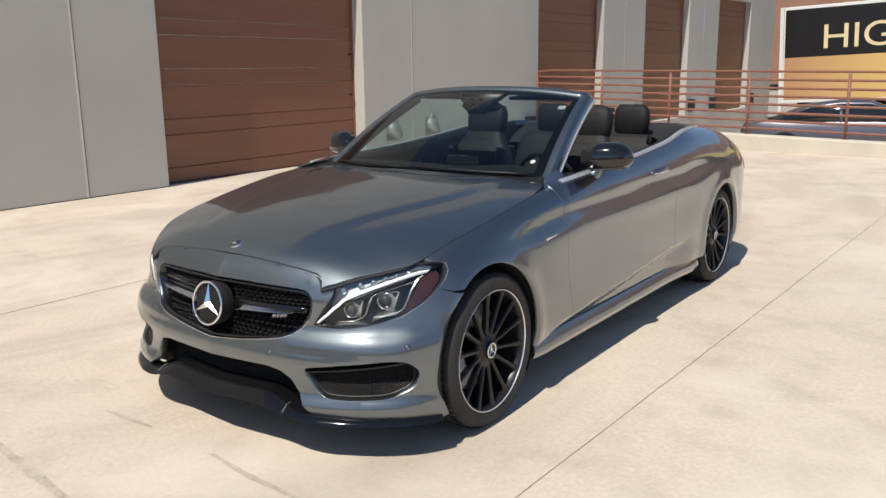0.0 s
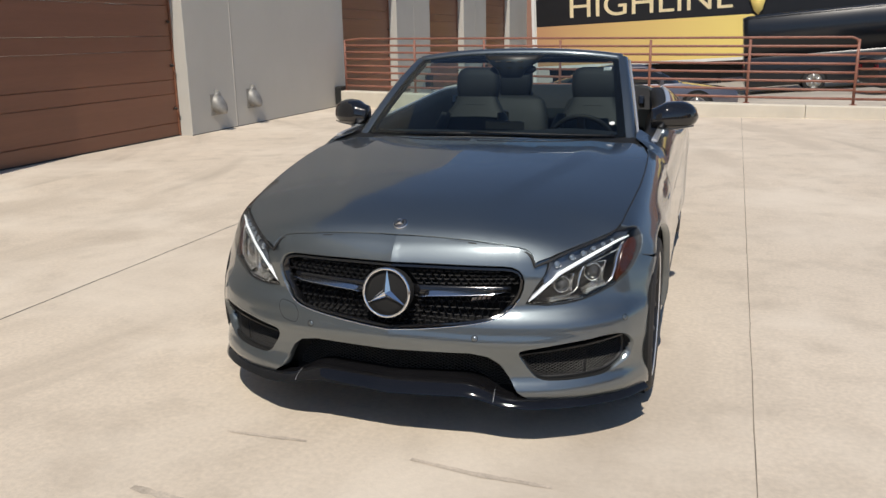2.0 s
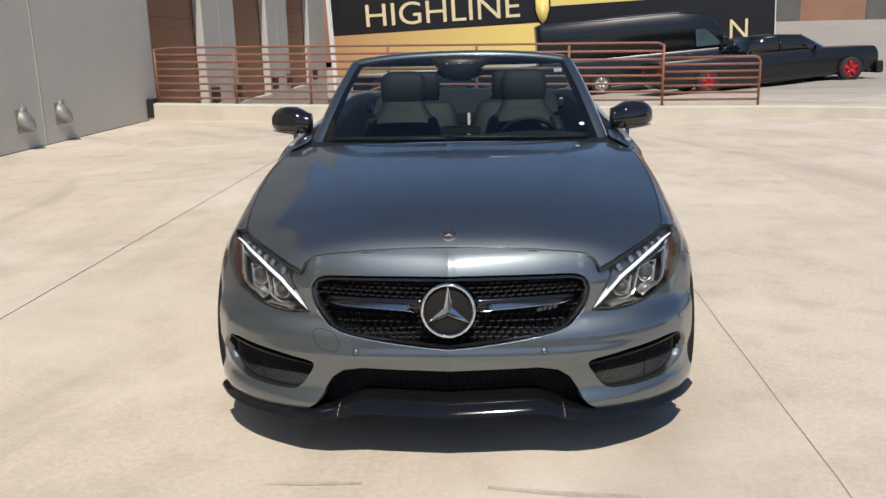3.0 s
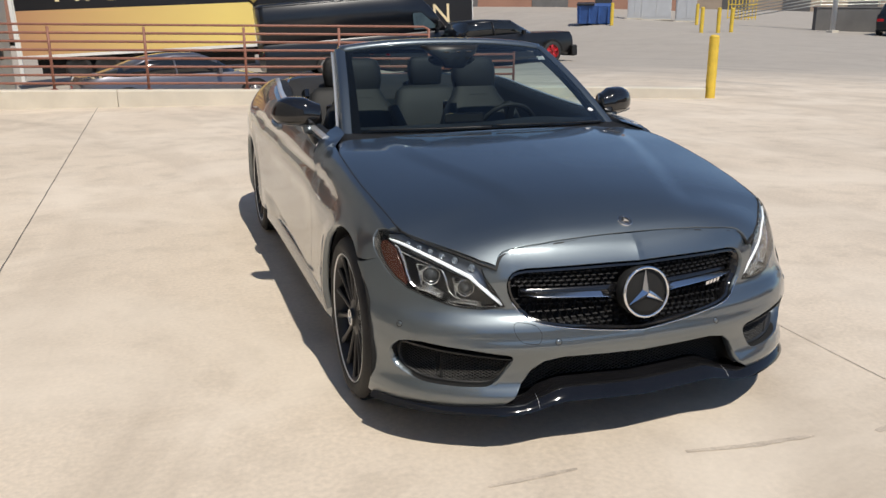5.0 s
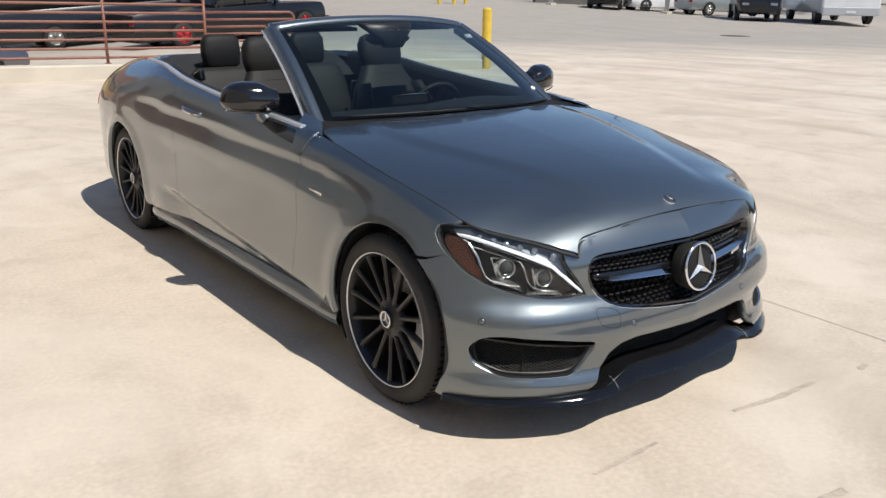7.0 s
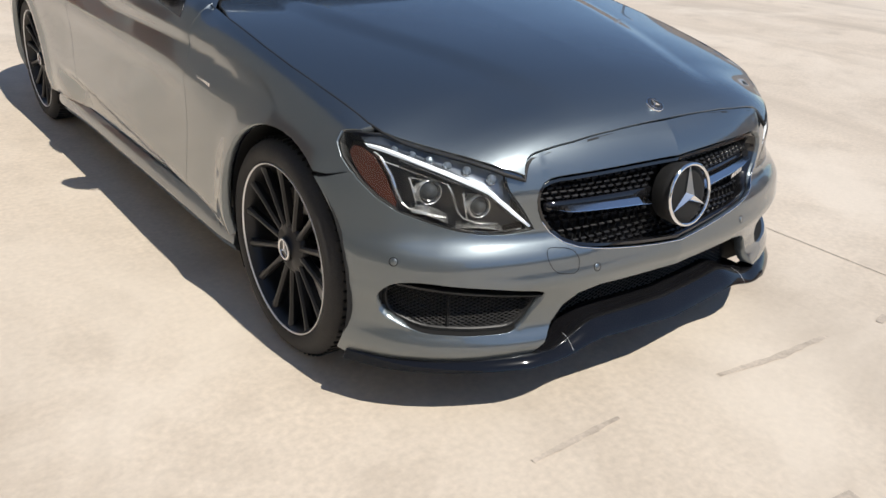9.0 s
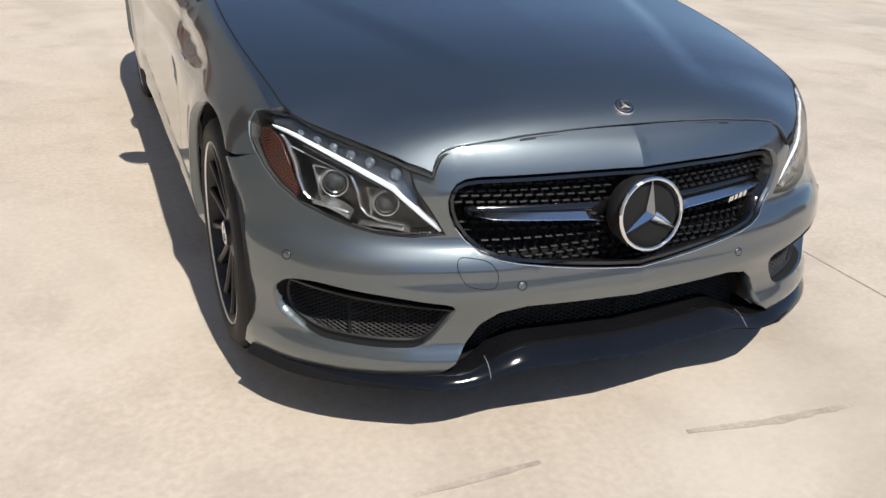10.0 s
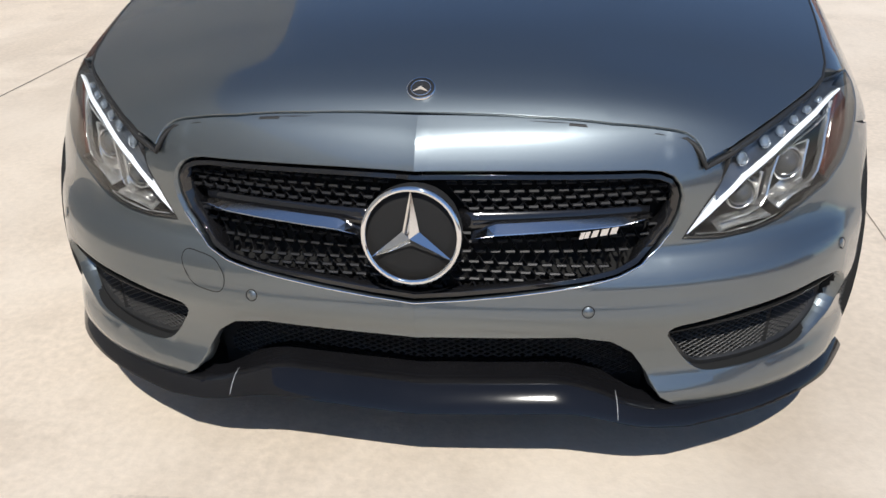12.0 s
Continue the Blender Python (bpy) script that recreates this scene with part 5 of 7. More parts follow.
part("grille_lip", bm, M["chrome"], grille, "thin chrome lip")


def grille_bar(sgn):
    """A silver blade, pointed at both ends, leaning back so that it mirrors the sky."""
    bm = bmesh.new()
    rings = []
    for k in range(25):
        t = k / 24
        u = sgn * (0.103 + (0.436 - 0.103) * t)
        top = 0.5400 + 0.0195 * step(0.0, 0.14, t) + 0.0050 * t
        low = 0.5390 + 0.0125 * t + 0.011 * step(0.80, 1.0, t)
        p = back(shell, 0.004 + 0.008 * t)(u, (top + low) / 2)
        h = max(0.0015, (top - low) / 2)
        h *= 0.80
        rings.append([p + Vector((0, dy, dz)) for dy, dz in ((0.022, h), (0.012, h), (-0.006, -h * 0.60), (-0.007, -h * 0.85), (0.002, -h), (0.020, -h))])
    loft(bm, rings)
    return part("grille_blade", fix(bm), M["blade"], grille, "satin silver blade", smooth=False)


grille_bar(1)
grille_bar(-1)
for sgn in (-1, 1):
    bm = bmesh.new()
    rings = []
    for k in range(13):
        t = k / 12
        u = sgn * (0.08 + (0.44 - 0.08) * t)
        p = back(shell, 0.040)(u, 0.553 + 0.004 * t)
        h = 0.024 - 0.008 * t
        rings.append([p + Vector((0, dy, dz)) for dy, dz in ((0.02, h), (-0.002, h * 0.9), (-0.004, 0), (-0.002, -h * 0.9), (0.02, -h))])
    part("blade_backing", fix(loft(bm, rings)), M["gloss_black"], grille)
badge_m = Matrix.Translation(back(shell, 0.006)(0.335, 0.5395)) @ pose(0, 0, 0, -10, -7, 12)
for k, w in enumerate((0.008, 0.008, 0.011, 0.013, 0.012)):     # a slim silver badge of slanting bars
    x = (-0.031, -0.022, -0.008, 0.009, 0.026)[k]
    bm = bmesh.new()
    loft(bm, [[(x - w / 2 + sl, y, z), (x + w / 2 + sl, y, z), (x + w / 2 + sl, y + 0.004, z), (x - w / 2 + sl, y + 0.004, z)] for z, sl, y in ((-0.0058, -0.003, 0.0), (0.0058, 0.003, 0.0))])
    bm.transform(badge_m)
    part("badge_bar", fix(bm), M["chrome"], grille, smooth=False)


def star_emblem(parent, m, R, tube_r, thick, ring_label="chrome ring emblem"):
    """A ring with three tapering ridged points, facing local -y."""
    bm = bmesh.new()
    rings = []
    for k in range(49):
        a = 2 * math.pi * k / 48
        c = Vector((math.cos(a), 0, math.sin(a)))
        prof = [(-1.0, -0.2), (-0.6, -0.9), (0.2, -1.0), (0.9, -0.5), (1.0, 0.3), (0.0, 0.8), (-0.9, 0.5)]
        rings.append([m @ (c * (R - tube_r + r * tube_r) + Vector((0, d * tube_r, 0))) for r, d in prof])
    loft(bm, rings, True, False)
    part("emblem_ring", fix(bm), M["chrome"], parent, ring_label)
    for k in range(3):
        bm = bmesh.new()
        a = math.pi / 2 + k * 2 * math.pi / 3
        tip = Vector((math.cos(a), 0, math.sin(a))) * (R - tube_r * 1.2)
        b0 = Vector((math.cos(a + math.pi / 3), 0, math.sin(a + math.pi / 3))) * R * 0.19
        b1 = Vector((math.cos(a - math.pi / 3), 0, math.sin(a - math.pi / 3))) * R * 0.19
        top, cen = Vector((0, -thick, 0)), Vector((0, thick * 0.4, 0))
        v = [bm.verts.new(m @ q) for q in (tip, b0, top, b1, cen)]
        bm.faces.new((v[0], v[1], v[2]))
        bm.faces.new((v[0], v[2], v[3]))
        bm.faces.new((v[0], v[4], v[1]))
        bm.faces.new((v[0], v[3], v[4]))
        bm.faces.new((v[1], v[4], v[2]))
        bm.faces.new((v[3], v[2], v[4]))
        part("emblem_point", fix(bm), M["chrome"], parent, smooth=False)


em = Matrix.Translation((0.0, -0.722, STAR_Z)) @ pose(0, 0, 0, -9, 0, 0)
star_emblem(grille, em, 0.0885, 0.0050, 0.016)
bm = bmesh.new()
lathe(bm, [(0.0, 0.0), (0.06, 0.002), (0.084, 0.010), (0.0875, 0.022), (0.080, 0.06)], 40, em @ Matrix.Translation((0, 0.004, 0)) @ pose(0, 0, 0, 0, 0, 90))
part("emblem_dish", fix(bm), M["void"], grille)

# side intakes; their black back and walls put in the shade inside
def inner_wall(d, lean=0.0):
    """An upright wall inside the outline of the nose, d behind it, leaning back towards its foot."""
    def f(s, z):
        a = abs(s)
        e = 0.004
        dx, dy = plan_x(a + e) - plan_x(max(0, a - e)), plan_y(a + e) - plan_y(max(0, a - e))
        k = 1 / math.hypot(dx, dy)
        o = d + lean * (0.40 - z)
        x, y = plan_x(a) - dy * k * o, plan_y(a) + dx * k * o
        return Vector((x if s >= 0 else -x, y, z))
    return f


for sgn in (1, -1):
    vp = [(u * sgn, v) for u, v in vent_poly]
    fr = panel("side_intake", inner_wall(0.046), shrink(dense(vp, 0.02), -0.006), M["satin_black"], car, [shrink(dense(vp, 0.02), 0.006)], gap=0.02, depth=0.03)
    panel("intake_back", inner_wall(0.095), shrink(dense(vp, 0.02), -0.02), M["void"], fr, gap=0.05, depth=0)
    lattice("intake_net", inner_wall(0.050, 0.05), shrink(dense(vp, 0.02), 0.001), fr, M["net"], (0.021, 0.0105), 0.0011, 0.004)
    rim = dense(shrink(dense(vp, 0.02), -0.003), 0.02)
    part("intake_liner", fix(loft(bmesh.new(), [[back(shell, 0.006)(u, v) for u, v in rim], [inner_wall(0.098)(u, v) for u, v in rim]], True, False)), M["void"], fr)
    # upper shelf of the intake
    bm = bmesh.new()
    rings = []
    for k in range(9):
        t = k / 8
        x = 0.46 + 0.33 * t
        z = 0.350 + 0.046 * t
        a, b_ = shell(sx(x, z) * sgn, z), back(shell, 0.05)(sx(x, z) * sgn, z - 0.006)
        rings.append([a + Vector((0, 0.006, 0)), b_, b_ + Vector((0, 0, -0.010)), a + Vector((0, 0.012, -0.007))])
    part("intake_blade", fix(loft(bm, rings)), M["satin_black"], fr, smooth=False)

# lower intake, with a black sheet as its shaded depth, and front splitter
low_poly = both(on_front([(0.0, 0.350), (0.29, 0.356), (0.36, 0.342), (0.42, 0.28), (0.47, 0.20), (0.0, 0.20)]))
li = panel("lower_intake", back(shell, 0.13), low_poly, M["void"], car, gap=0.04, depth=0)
lattice("intake_net", inner_wall(0.105), both(on_front([(0.0, 0.330), (0.28, 0.330), (0.36, 0.310), (0.42, 0.25), (0.44, 0.205), (0.0, 0.205)])), li, M["net"], (0.024, 0.011), 0.0012, 0.004)
def splitter():
    """The lip from its leading edge: a full rounded blade under the intake that thins out below the corners."""
    lead = []
    for x in np.linspace(0, 0.45, 20):
        q = x / 0.45
        lead.append((Vector((x, -0.744 + 0.022 * q + 0.012 * q * q, 0.190 + 0.014 * q - 0.036 * step(0.60, 1.0, q))), 1 - step(0.55, 1.0, q)))
    sa, sb = sx(0.50, 0.18), s_of_y(-0.36)
    for f in np.linspace(0, 1, 22):
        s = sa + (sb - sa) * f
        tan = (shell(s + 0.01, 0.18) - shell(s - 0.01, 0.18)).normalized()
        q = shell(s, 0.18) + Vector((tan.y, -tan.x, 0)) * (0.028 - 0.014 * f + 0.010 * (1 - f) ** 5)
        q.z = 0.165 - 0.014 * f
        lead.append((q, 0.0))
    pts = [q for q, _ in lead]
    full = ((0.0, 0.0), (0.003, 0.006), (0.012, 0.016), (0.028, 0.031), (0.048, 0.045), (0.080, 0.054), (0.150, 0.056), (0.150, -0.012), (0.050, -0.012), (0.016, -0.004))
    thin = ((0.0, 0.0), (0.002, 0.005), (0.007, 0.011), (0.016, 0.019), (0.026, 0.025), (0.045, 0.027), (0.080, 0.027), (0.080, -0.006), (0.040, -0.007), (0.012, -0.003))
    rings = []
    for i, (q, w) in enumerate(lead):
        a, b = pts[max(0, i - 2)], pts[min(len(pts) - 1, i + 2)]
        t = Vector((b.x - a.x, b.y - a.y, 0)).normalized() if i > 1 else Vector((1, 0, 0))
        d = Vector((-t.y, t.x, 0))
        rings.append([q + d * (fa * w + ta * (1 - w)) + Vector((0, 0, fz * w + tz * (1 - w))) for (fa, fz), (ta, tz) in zip(full, thin)])
    left = [[Vector((-p.x, p.y, p.z)) for p in r] for r in rings[:0:-1]]
    return left + rings


bm = bmesh.new()
rings = splitter()
spl = part("front_splitter", fix(loft(bm, rings)), M["splitter"], car, "gloss black front splitter lip")
spl.data.set_sharp_from_angle(angle=radians(38))
for k in (-16, 16):
    ring = rings[len(rings) // 2 + k]
    part("lip_joint", tube(bmesh.new(), [p + Vector((0, -0.0002, 0.0002)) for p in ring[1:6]], 0.0006, 6), M["grey_box"], spl, "pale joint in the lip")
# unseen black boxes added inside the nose to stop light leaking through
boxed("nose_light_stop", (-0.43, 0.43, -0.585, -0.40, 0.15, 0.365), M["void"], car)
for sg in (1, -1):
    boxed("corner_light_stop", (sg * 0.54 - 0.13, sg * 0.54 + 0.13, -0.535, -0.39, 0.15, 0.36), M["void"], car)
boxed("under_light_stop", (-0.50, 0.50, -0.655, -0.39, 0.166, 0.174), M["void"], car)
boxed("underbody", (-0.70, 0.70, -0.40, 3.5, 0.145, 0.26), M["void"], car)

# parking sensors and tow cover
for x, z in ((0.310, 0.408), (-0.310, 0.408), (0.795, 0.452), (-0.795, 0.452)):
    s = sx(x, z)
    c = shell(s, z)
    n = (shell(s + 0.01, z) - shell(s - 0.01, z)).cross(shell(s, z + 0.01) - shell(s, z - 0.01)).normalized()
    m = Matrix.Translation(c) @ n.to_track_quat('X', 'Z').to_matrix().to_4x4()
    bm = bmesh.new()
    lathe(bm, [(0.0, 0.0012), (0.0080, 0.0010), (0.0095, -0.0005), (0.0105, -0.003)], 18, m)
    part("parking_sensor", fix(bm), PAINT, bumper)
    bm = bmesh.new()
    lathe(bm, [(0.0100, 0.0006), (0.0118, 0.0006)], 18, m)
    part("sensor_gap", fix(bm), M["void"], bumper)
tow = rounded(on_front([(-0.450, 0.478), (-0.458, 0.452), (-0.437, 0.410), (-0.372, 0.401), (-0.361, 0.436), (-0.380, 0.468)]), 0.022, 4)
panel("tow_eye_cover", shell, tow, M["void"], bumper, [shrink(dense(tow, 0.008), 0.0016)], gap=0.008, depth=0, inset=0.0, lift=0.0006)

# ---- bonnet ----
bon = HOOD_LINE + bonnet_lamp_edge
bon += [(shut_x(y), y) for y in (-0.29, -0.2, -0.1, 0.05, 0.2, 0.35, 0.45)] + [(0.770, 0.53), (0.762, 0.58), (0.738, 0.625), (0.70, 0.635), (0.55, 0.603), (0.3, 0.568), (0, 0.556)]
bonnet_half = [(x, y) for x, y in bon]
bonnet = panel("bonnet", lambda x, y: Vector((x, y, bonnet_z(x, y))), both(bonnet_half), PAINT, car, gap=0.020, depth=0.014, inset=0.0024)
bm = bmesh.new()
bz = bonnet_z(0, -0.562)
slope = math.degrees(math.atan2(bonnet_z(0, -0.547) - bonnet_z(0, -0.577), 0.03))
bmx = Matrix.Translation((0, -0.562, bz + 0.005)) @ pose(0, 0, 0, slope - 90, 0, 0)
lathe(bm, [(0.0, 0.001), (0.020, 0.001), (0.0245, 0.001), (0.0252, 0.006)], 32, bmx @ pose(0, 0, 0, 0, 0, 90))
badge = part("bonnet_badge", fix(bm), M["satin_black"], car, "round black and silver badge")
star_emblem(badge, bmx, 0.0185, 0.0011, 0.005, "silver badge rim")
bm = bmesh.new()
lathe(bm, [(0.0238, 0.0), (0.0252, 0.0), (0.0256, 0.005)], 32, bmx @ pose(0, 0, 0, 0, 0, 90))
part("badge_edge", fix(bm), M["chrome"], badge, "thin chrome edge")

# black bead in the bonnet gap: the seam's shadow line, put in as colour
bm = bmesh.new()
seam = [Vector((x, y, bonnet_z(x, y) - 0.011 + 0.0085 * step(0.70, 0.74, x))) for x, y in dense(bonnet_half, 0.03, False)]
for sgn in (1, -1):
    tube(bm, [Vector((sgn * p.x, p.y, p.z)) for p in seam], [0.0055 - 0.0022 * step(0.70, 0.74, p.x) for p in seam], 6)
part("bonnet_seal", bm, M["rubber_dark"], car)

# ---- flanks ----
def edge(y0, y1, zf, n):
    return [(s_of_y(y), v_of(y, zf(y))) for y in np.linspace(y0, y1, n)]


def arch_v(cy, a0, a1, n=16):
    return [(s_of_y(cy + ARCH_R * math.cos(a)), 0.335 + ARCH_R * math.sin(a)) for a in np.linspace(a0, a1, n)]


door_front = [(0.585, 0.90), (0.600, 0.82), (0.585, 0.70), (0.590, 0.55), (0.625, 0.40), (0.655, 0.285)]
door_rear = [(1.88, 0.285), (1.935, 0.36), (1.955, 0.50), (1.95, 0.70), (1.965, 0.85), (1.985, 1.0)]
dv = lambda pts: [(s_of_y(y), v_of(y, min(z, flank_top(y)))) for y, z in pts]
for mirror in (False, True):
    side = "mirror" if mirror else ""
    lamp_edge = [(-0.300, 0.640), (-0.255, 0.690), (-0.262, 0.716)]
    fender = [(s_of_y(-0.26), 0.6210)] + [(sx(x, z), v_of(plan_y(sx(x, z)), z)) for x, z in fender_lamp_edge[:-1]]
    fender += edge(-0.335, 0.56, flank_top, 20) + dv(door_front[:1]) + dv(door_front[1:])[0:] + [(s_of_y(0.655), 0.262), (s_of_y(0.36), 0.258)]
    fender += arch_v(-0.03, radians(-14), radians(124), 20)
    fp = panel("fender", flank, fender, PAINT, car, gap=0.018, depth=0.03, inset=0.0022, mirror=mirror)
    door = dv(door_front) + [(s_of_y(y), 0.262 + 0.0 * y) for y in (0.66, 1.0, 1.5, 1.86)] + dv(door_rear) + edge(1.985, 0.585, flank_top, 16)[1:]
    dp = panel("door", flank, door, PAINT, car, gap=0.022, depth=0.03, mirror=mirror)
    quarter = dv(door_rear)[::-1] + [(s_of_y(1.86), 0.262), (s_of_y(2.46), 0.240)]
    quarter += [q for q in arch_v(2.81, radians(195), radians(-25), 26)]
    quarter += [(s_of_y(3.20), 0.20), (s_of_y(3.45), 0.22), (s_of_y(3.60), 0.24)] + [(s_of_y(3.62), v_of(3.62, z)) for z in (0.4, 0.6, 0.8)] + edge(3.62, 1.985, flank_top, 22)
    qp = panel("rear_quarter_panel", flank, quarter, PAINT, car, gap=0.024, depth=0.03, mirror=mirror)
    sg = -1 if mirror else 1
    # dark tube behind each door gap, so the seam's shade is coloured in
    for line in (door_front, door_rear):
        bm = bmesh.new()
        pts = [flank(*q) for q in dense(dv(line), 0.03, False)]
        tube(bm, [Vector((sg * (p.x - 0.010), p.y, p.z)) for p in pts], 0.0055, 6)
        part("door_seal", bm, M["rubber_dark"], car)
    # sill
    bm = bmesh.new()
    rings = []
    for k in range(25):
        y = 0.335 + (2.47 - 0.335) * k / 24
        o = 0.010 * (step(0.34, 0.42, y) - step(2.38, 2.46, y))
        zt = 0.262 - 0.02 * step(1.9, 2.46, y)
        ring = [(0.80, zt), (0.848 + o, zt), (0.868 + o, zt - 0.030), (0.872 + o, zt - 0.058), (0.862 + o, zt - 0.082), (0.83, zt - 0.092), (0.78, zt - 0.09)]
        rings.append([(sg * x, y, z) for x, z in ring])
    sill = part("sill", fix(loft(bm, rings)), PAINT, car)
    sill.data.set_sharp_from_angle(angle=radians(30))
    # belt trim
    bm = bmesh.new()
    rings = []
    for k in range(40):
        y = 0.69 + (2.75 - 0.69) * k / 39
        x, z = shut_x(y), belt_z(y)
        rings.append([(sg * (x + a), y, z + b) for a, b in ((0.010, -0.006), (0.008, 0.004), (-0.006, 0.009), (-0.018, 0.006), (-0.018, -0.010))])
    part("belt_trim", fix(loft(bm, rings)), M["silver"], car, "satin silver belt trim", smooth=False)
    # door handle
    y, z = 1.705, 0.872
    c = flank(s_of_y(y), v_of(y, z))
    bm = bmesh.new()
    rings = []
    for k in range(13):
        t = k / 12
        yy = y - 0.115 + 0.23 * t
        o = 0.026 * math.sin(math.pi * t) ** 0.45 + 0.001
        h = 0.013 + 0.006 * math.sin(math.pi * t)
        cc = flank(s_of_y(yy), v_of(yy, z + 0.012 * (t - 0.5)))
        rings.append([Vector((sg * (cc.x + a), yy, cc.z + b)) for a, b in ((o - 0.012, -h), (o, -h * 0.5), (o + 0.003, h * 0.3), (o - 0.004, h), (o - 0.014, h * 0.8), (o - 0.018, -h * 0.6))])
    ob = part("door_handle", fix(loft(bm, rings)), PAINT, dp, "body-coloured pull handle")
    bm = bmesh.new()
    tube(bm, [Vector((sg * (flank(s_of_y(y + d), v_of(y + d, z - 0.004)).x + 0.012 + 0.012 * math.cos(d / 0.1 * 1.4)), y + d, flank(s_of_y(y + d), v_of(y + d, z - 0.004)).z)) for d in np.linspace(-0.10, 0.10, 9)], 0.0045, 6)
    part("handle_strip", bm, M["chrome"], dp, "chrome strip")
    # wing badge
    y = 0.40
    c = flank(s_of_y(y), v_of(y, 0.715))
    bm = bmesh.new()
    box(bm, -0.0006, 0.0008, -0.050, 0.055, -0.010, 0.010)
    plate = part("wing_badge", bm, PAINT, fp, "small badge of silver slanting bars", smooth=False)
    plate.matrix_world = Matrix.Translation((sg * (c.x + 0.0005), y + 0.04, c.z - 0.004)) @ pose(0, 0, 0, 3, 0, 0)
    for k in range(7):
        yy = -0.043 + 0.014 * k
        h = 0.0085 if k < 4 else 0.0055
        bm = bmesh.new()
        loft(bm, [[(x, yy - 0.0045 + sl, z), (x, yy + 0.0045 + sl, z)] + [(xx, yy + q + sl, z) for xx, q in ((-0.001 * sg, 0.0045), (-0.001 * sg, -0.0045))] for x, z, sl in ((sg * 0.0022, -h, 0.003), (sg * 0.0022, h, -0.003))])
        part("badge_bar", fix(bm), M["chrome"], plate, smooth=False)
    # wheel house
    for cy in (-0.03, 2.81):
        bm = bmesh.new()
        rings = [[(sg * x, cy + (ARCH_R + o) * math.cos(a), 0.335 + (ARCH_R + o) * math.sin(a)) for a in np.linspace(radians(-32), radians(212), 30)] for x, o in ((0.872, 0.006), (0.80, 0.012), (0.52, 0.012))]
        loft(bm, rings, False)
        part("wheel_housing", bm, M["void"], car)
        bm = bmesh.new()
        box(bm, sg * 0.50 - 0.02, sg * 0.50 + 0.02, cy - 0.36, cy + 0.36, 0.14, 0.70)
        part("inner_wheel_wall", bm, M["void"], car, smooth=False)

# ---- headlamps ----
def headlamp(mirror):
    sg = -1 if mirror else 1
    outline = on_front(lamp_low) + on_front(lamp_up)
    lamp = panel("headlight", back(lamp_skin, 0.062), shrink(dense(outline, 0.02), -0.004), M["lamp_black"], car, gap=0.03, depth=0, mirror=mirror, label="clear twin-projector headlight with a white light strip")
    panel("lens_cover", lamp_skin, outline, M["lamp_glass"], lamp, gap=0.016, depth=0.0, inset=0.0012, mirror=mirror, label="clear lens").visible_shadow = False
    panel("seal", lamp_skin, outline, M["rubber_dark"], lamp, [shrink(dense(outline, 0.015), 0.0026)], gap=0.015, depth=0.05, inset=0.0004, mirror=mirror, lift=-0.0015)

    def at(x, z, d):
        p = back(lamp_skin, d)(sx(x, z), z)
        return Vector((p.x * sg, p.y, p.z))

    def strip(name, pts, d, width, material, label="", thick=0.006):
        """A flat bar along points (x, z) at a depth behind the cover; width may taper."""
        pts = dense(pts, 0.008, False)
        rings = []
        for k, (x, z) in enumerate(pts):
            (xa, za), (xb, zb) = pts[max(0, k - 1)], pts[min(len(pts) - 1, k + 1)]
            n = math.hypot(xb - xa, zb - za)
            nx, nz = -(zb - za) / n, (xb - xa) / n
            w = width(k / (len(pts) - 1)) / 2
            rings.append([at(x + nx * w, z + nz * w, d + 0.002), at(x, z, d), at(x - nx * w, z - nz * w, d + 0.002), at(x - nx * w, z - nz * w, d + thick), at(x + nx * w, z + nz * w, d + thick)])
        return part(name, fix(loft(bmesh.new(), rings)), material, lamp, label, smooth=False)
    low_z = hermite(*lamp_low)
    guide = [(0.480, 0.527), (0.507, 0.551), (0.544, 0.587), (0.578, 0.620), (0.604, 0.635), (0.650, 0.658), (0.696, 0.680), (0.740, 0.701), (0.762, 0.709), (0.778, 0.713)]
    strip("light_guide", guide, 0.005, lambda t: 0.0045 + 0.0075 * math.sin(math.pi * min(1, t * 0.95 + 0.05)) ** 0.8, M["drl"], "white light guide strip", 0.02)
    # grey shelf under the guide
    strip("guide_shelf", [(x, z - 0.011 - 0.004 * (x > 0.6)) for x, z in guide[1:8]], 0.012, lambda t: 0.007, M["lamp_chrome"], thick=0.02)
    # silver blade round the outer pocket: down inside the amber reflector, then along the floor
    strip("pocket_trim", [(0.777, 0.700), (0.772, 0.690), (0.769, 0.666), (0.764, 0.646), (0.760, 0.615), (0.751, 0.583), (0.740, 0.571), (0.704, 0.560), (0.668, 0.554)], 0.016, lambda t: 0.0075 - 0.003 * t, M["lamp_silver"], "silver pocket trim", 0.012)
    strip("pocket_brow", [(0.770, 0.680), (0.74, 0.669), (0.70, 0.652), (0.66, 0.634)], 0.020, lambda t: 0.004, M["lamp_silver"], thick=0.01)
    strip("pocket_divider", [(0.661, 0.634), (0.652, 0.605), (0.644, 0.566), (0.632, 0.550), (0.606, 0.540), (0.556, 0.534)], 0.020, lambda t: 0.0055 - 0.003 * t, M["lamp_silver"], "silver divider between the projectors", 0.014)
    # brow: a dark glass shelf with a row of crystals under the bonnet's edge
    top_z = hermite(*[(q, bonnet_z(q, r)) for q, r in bonnet_lamp_edge], (0.80, 0.729))
    gz = hermite(*guide)
    rings = []
    for k in range(20):
        x = 0.530 + 0.245 * k / 19
        a, b = gz(x) + 0.006, top_z(x) - 0.004
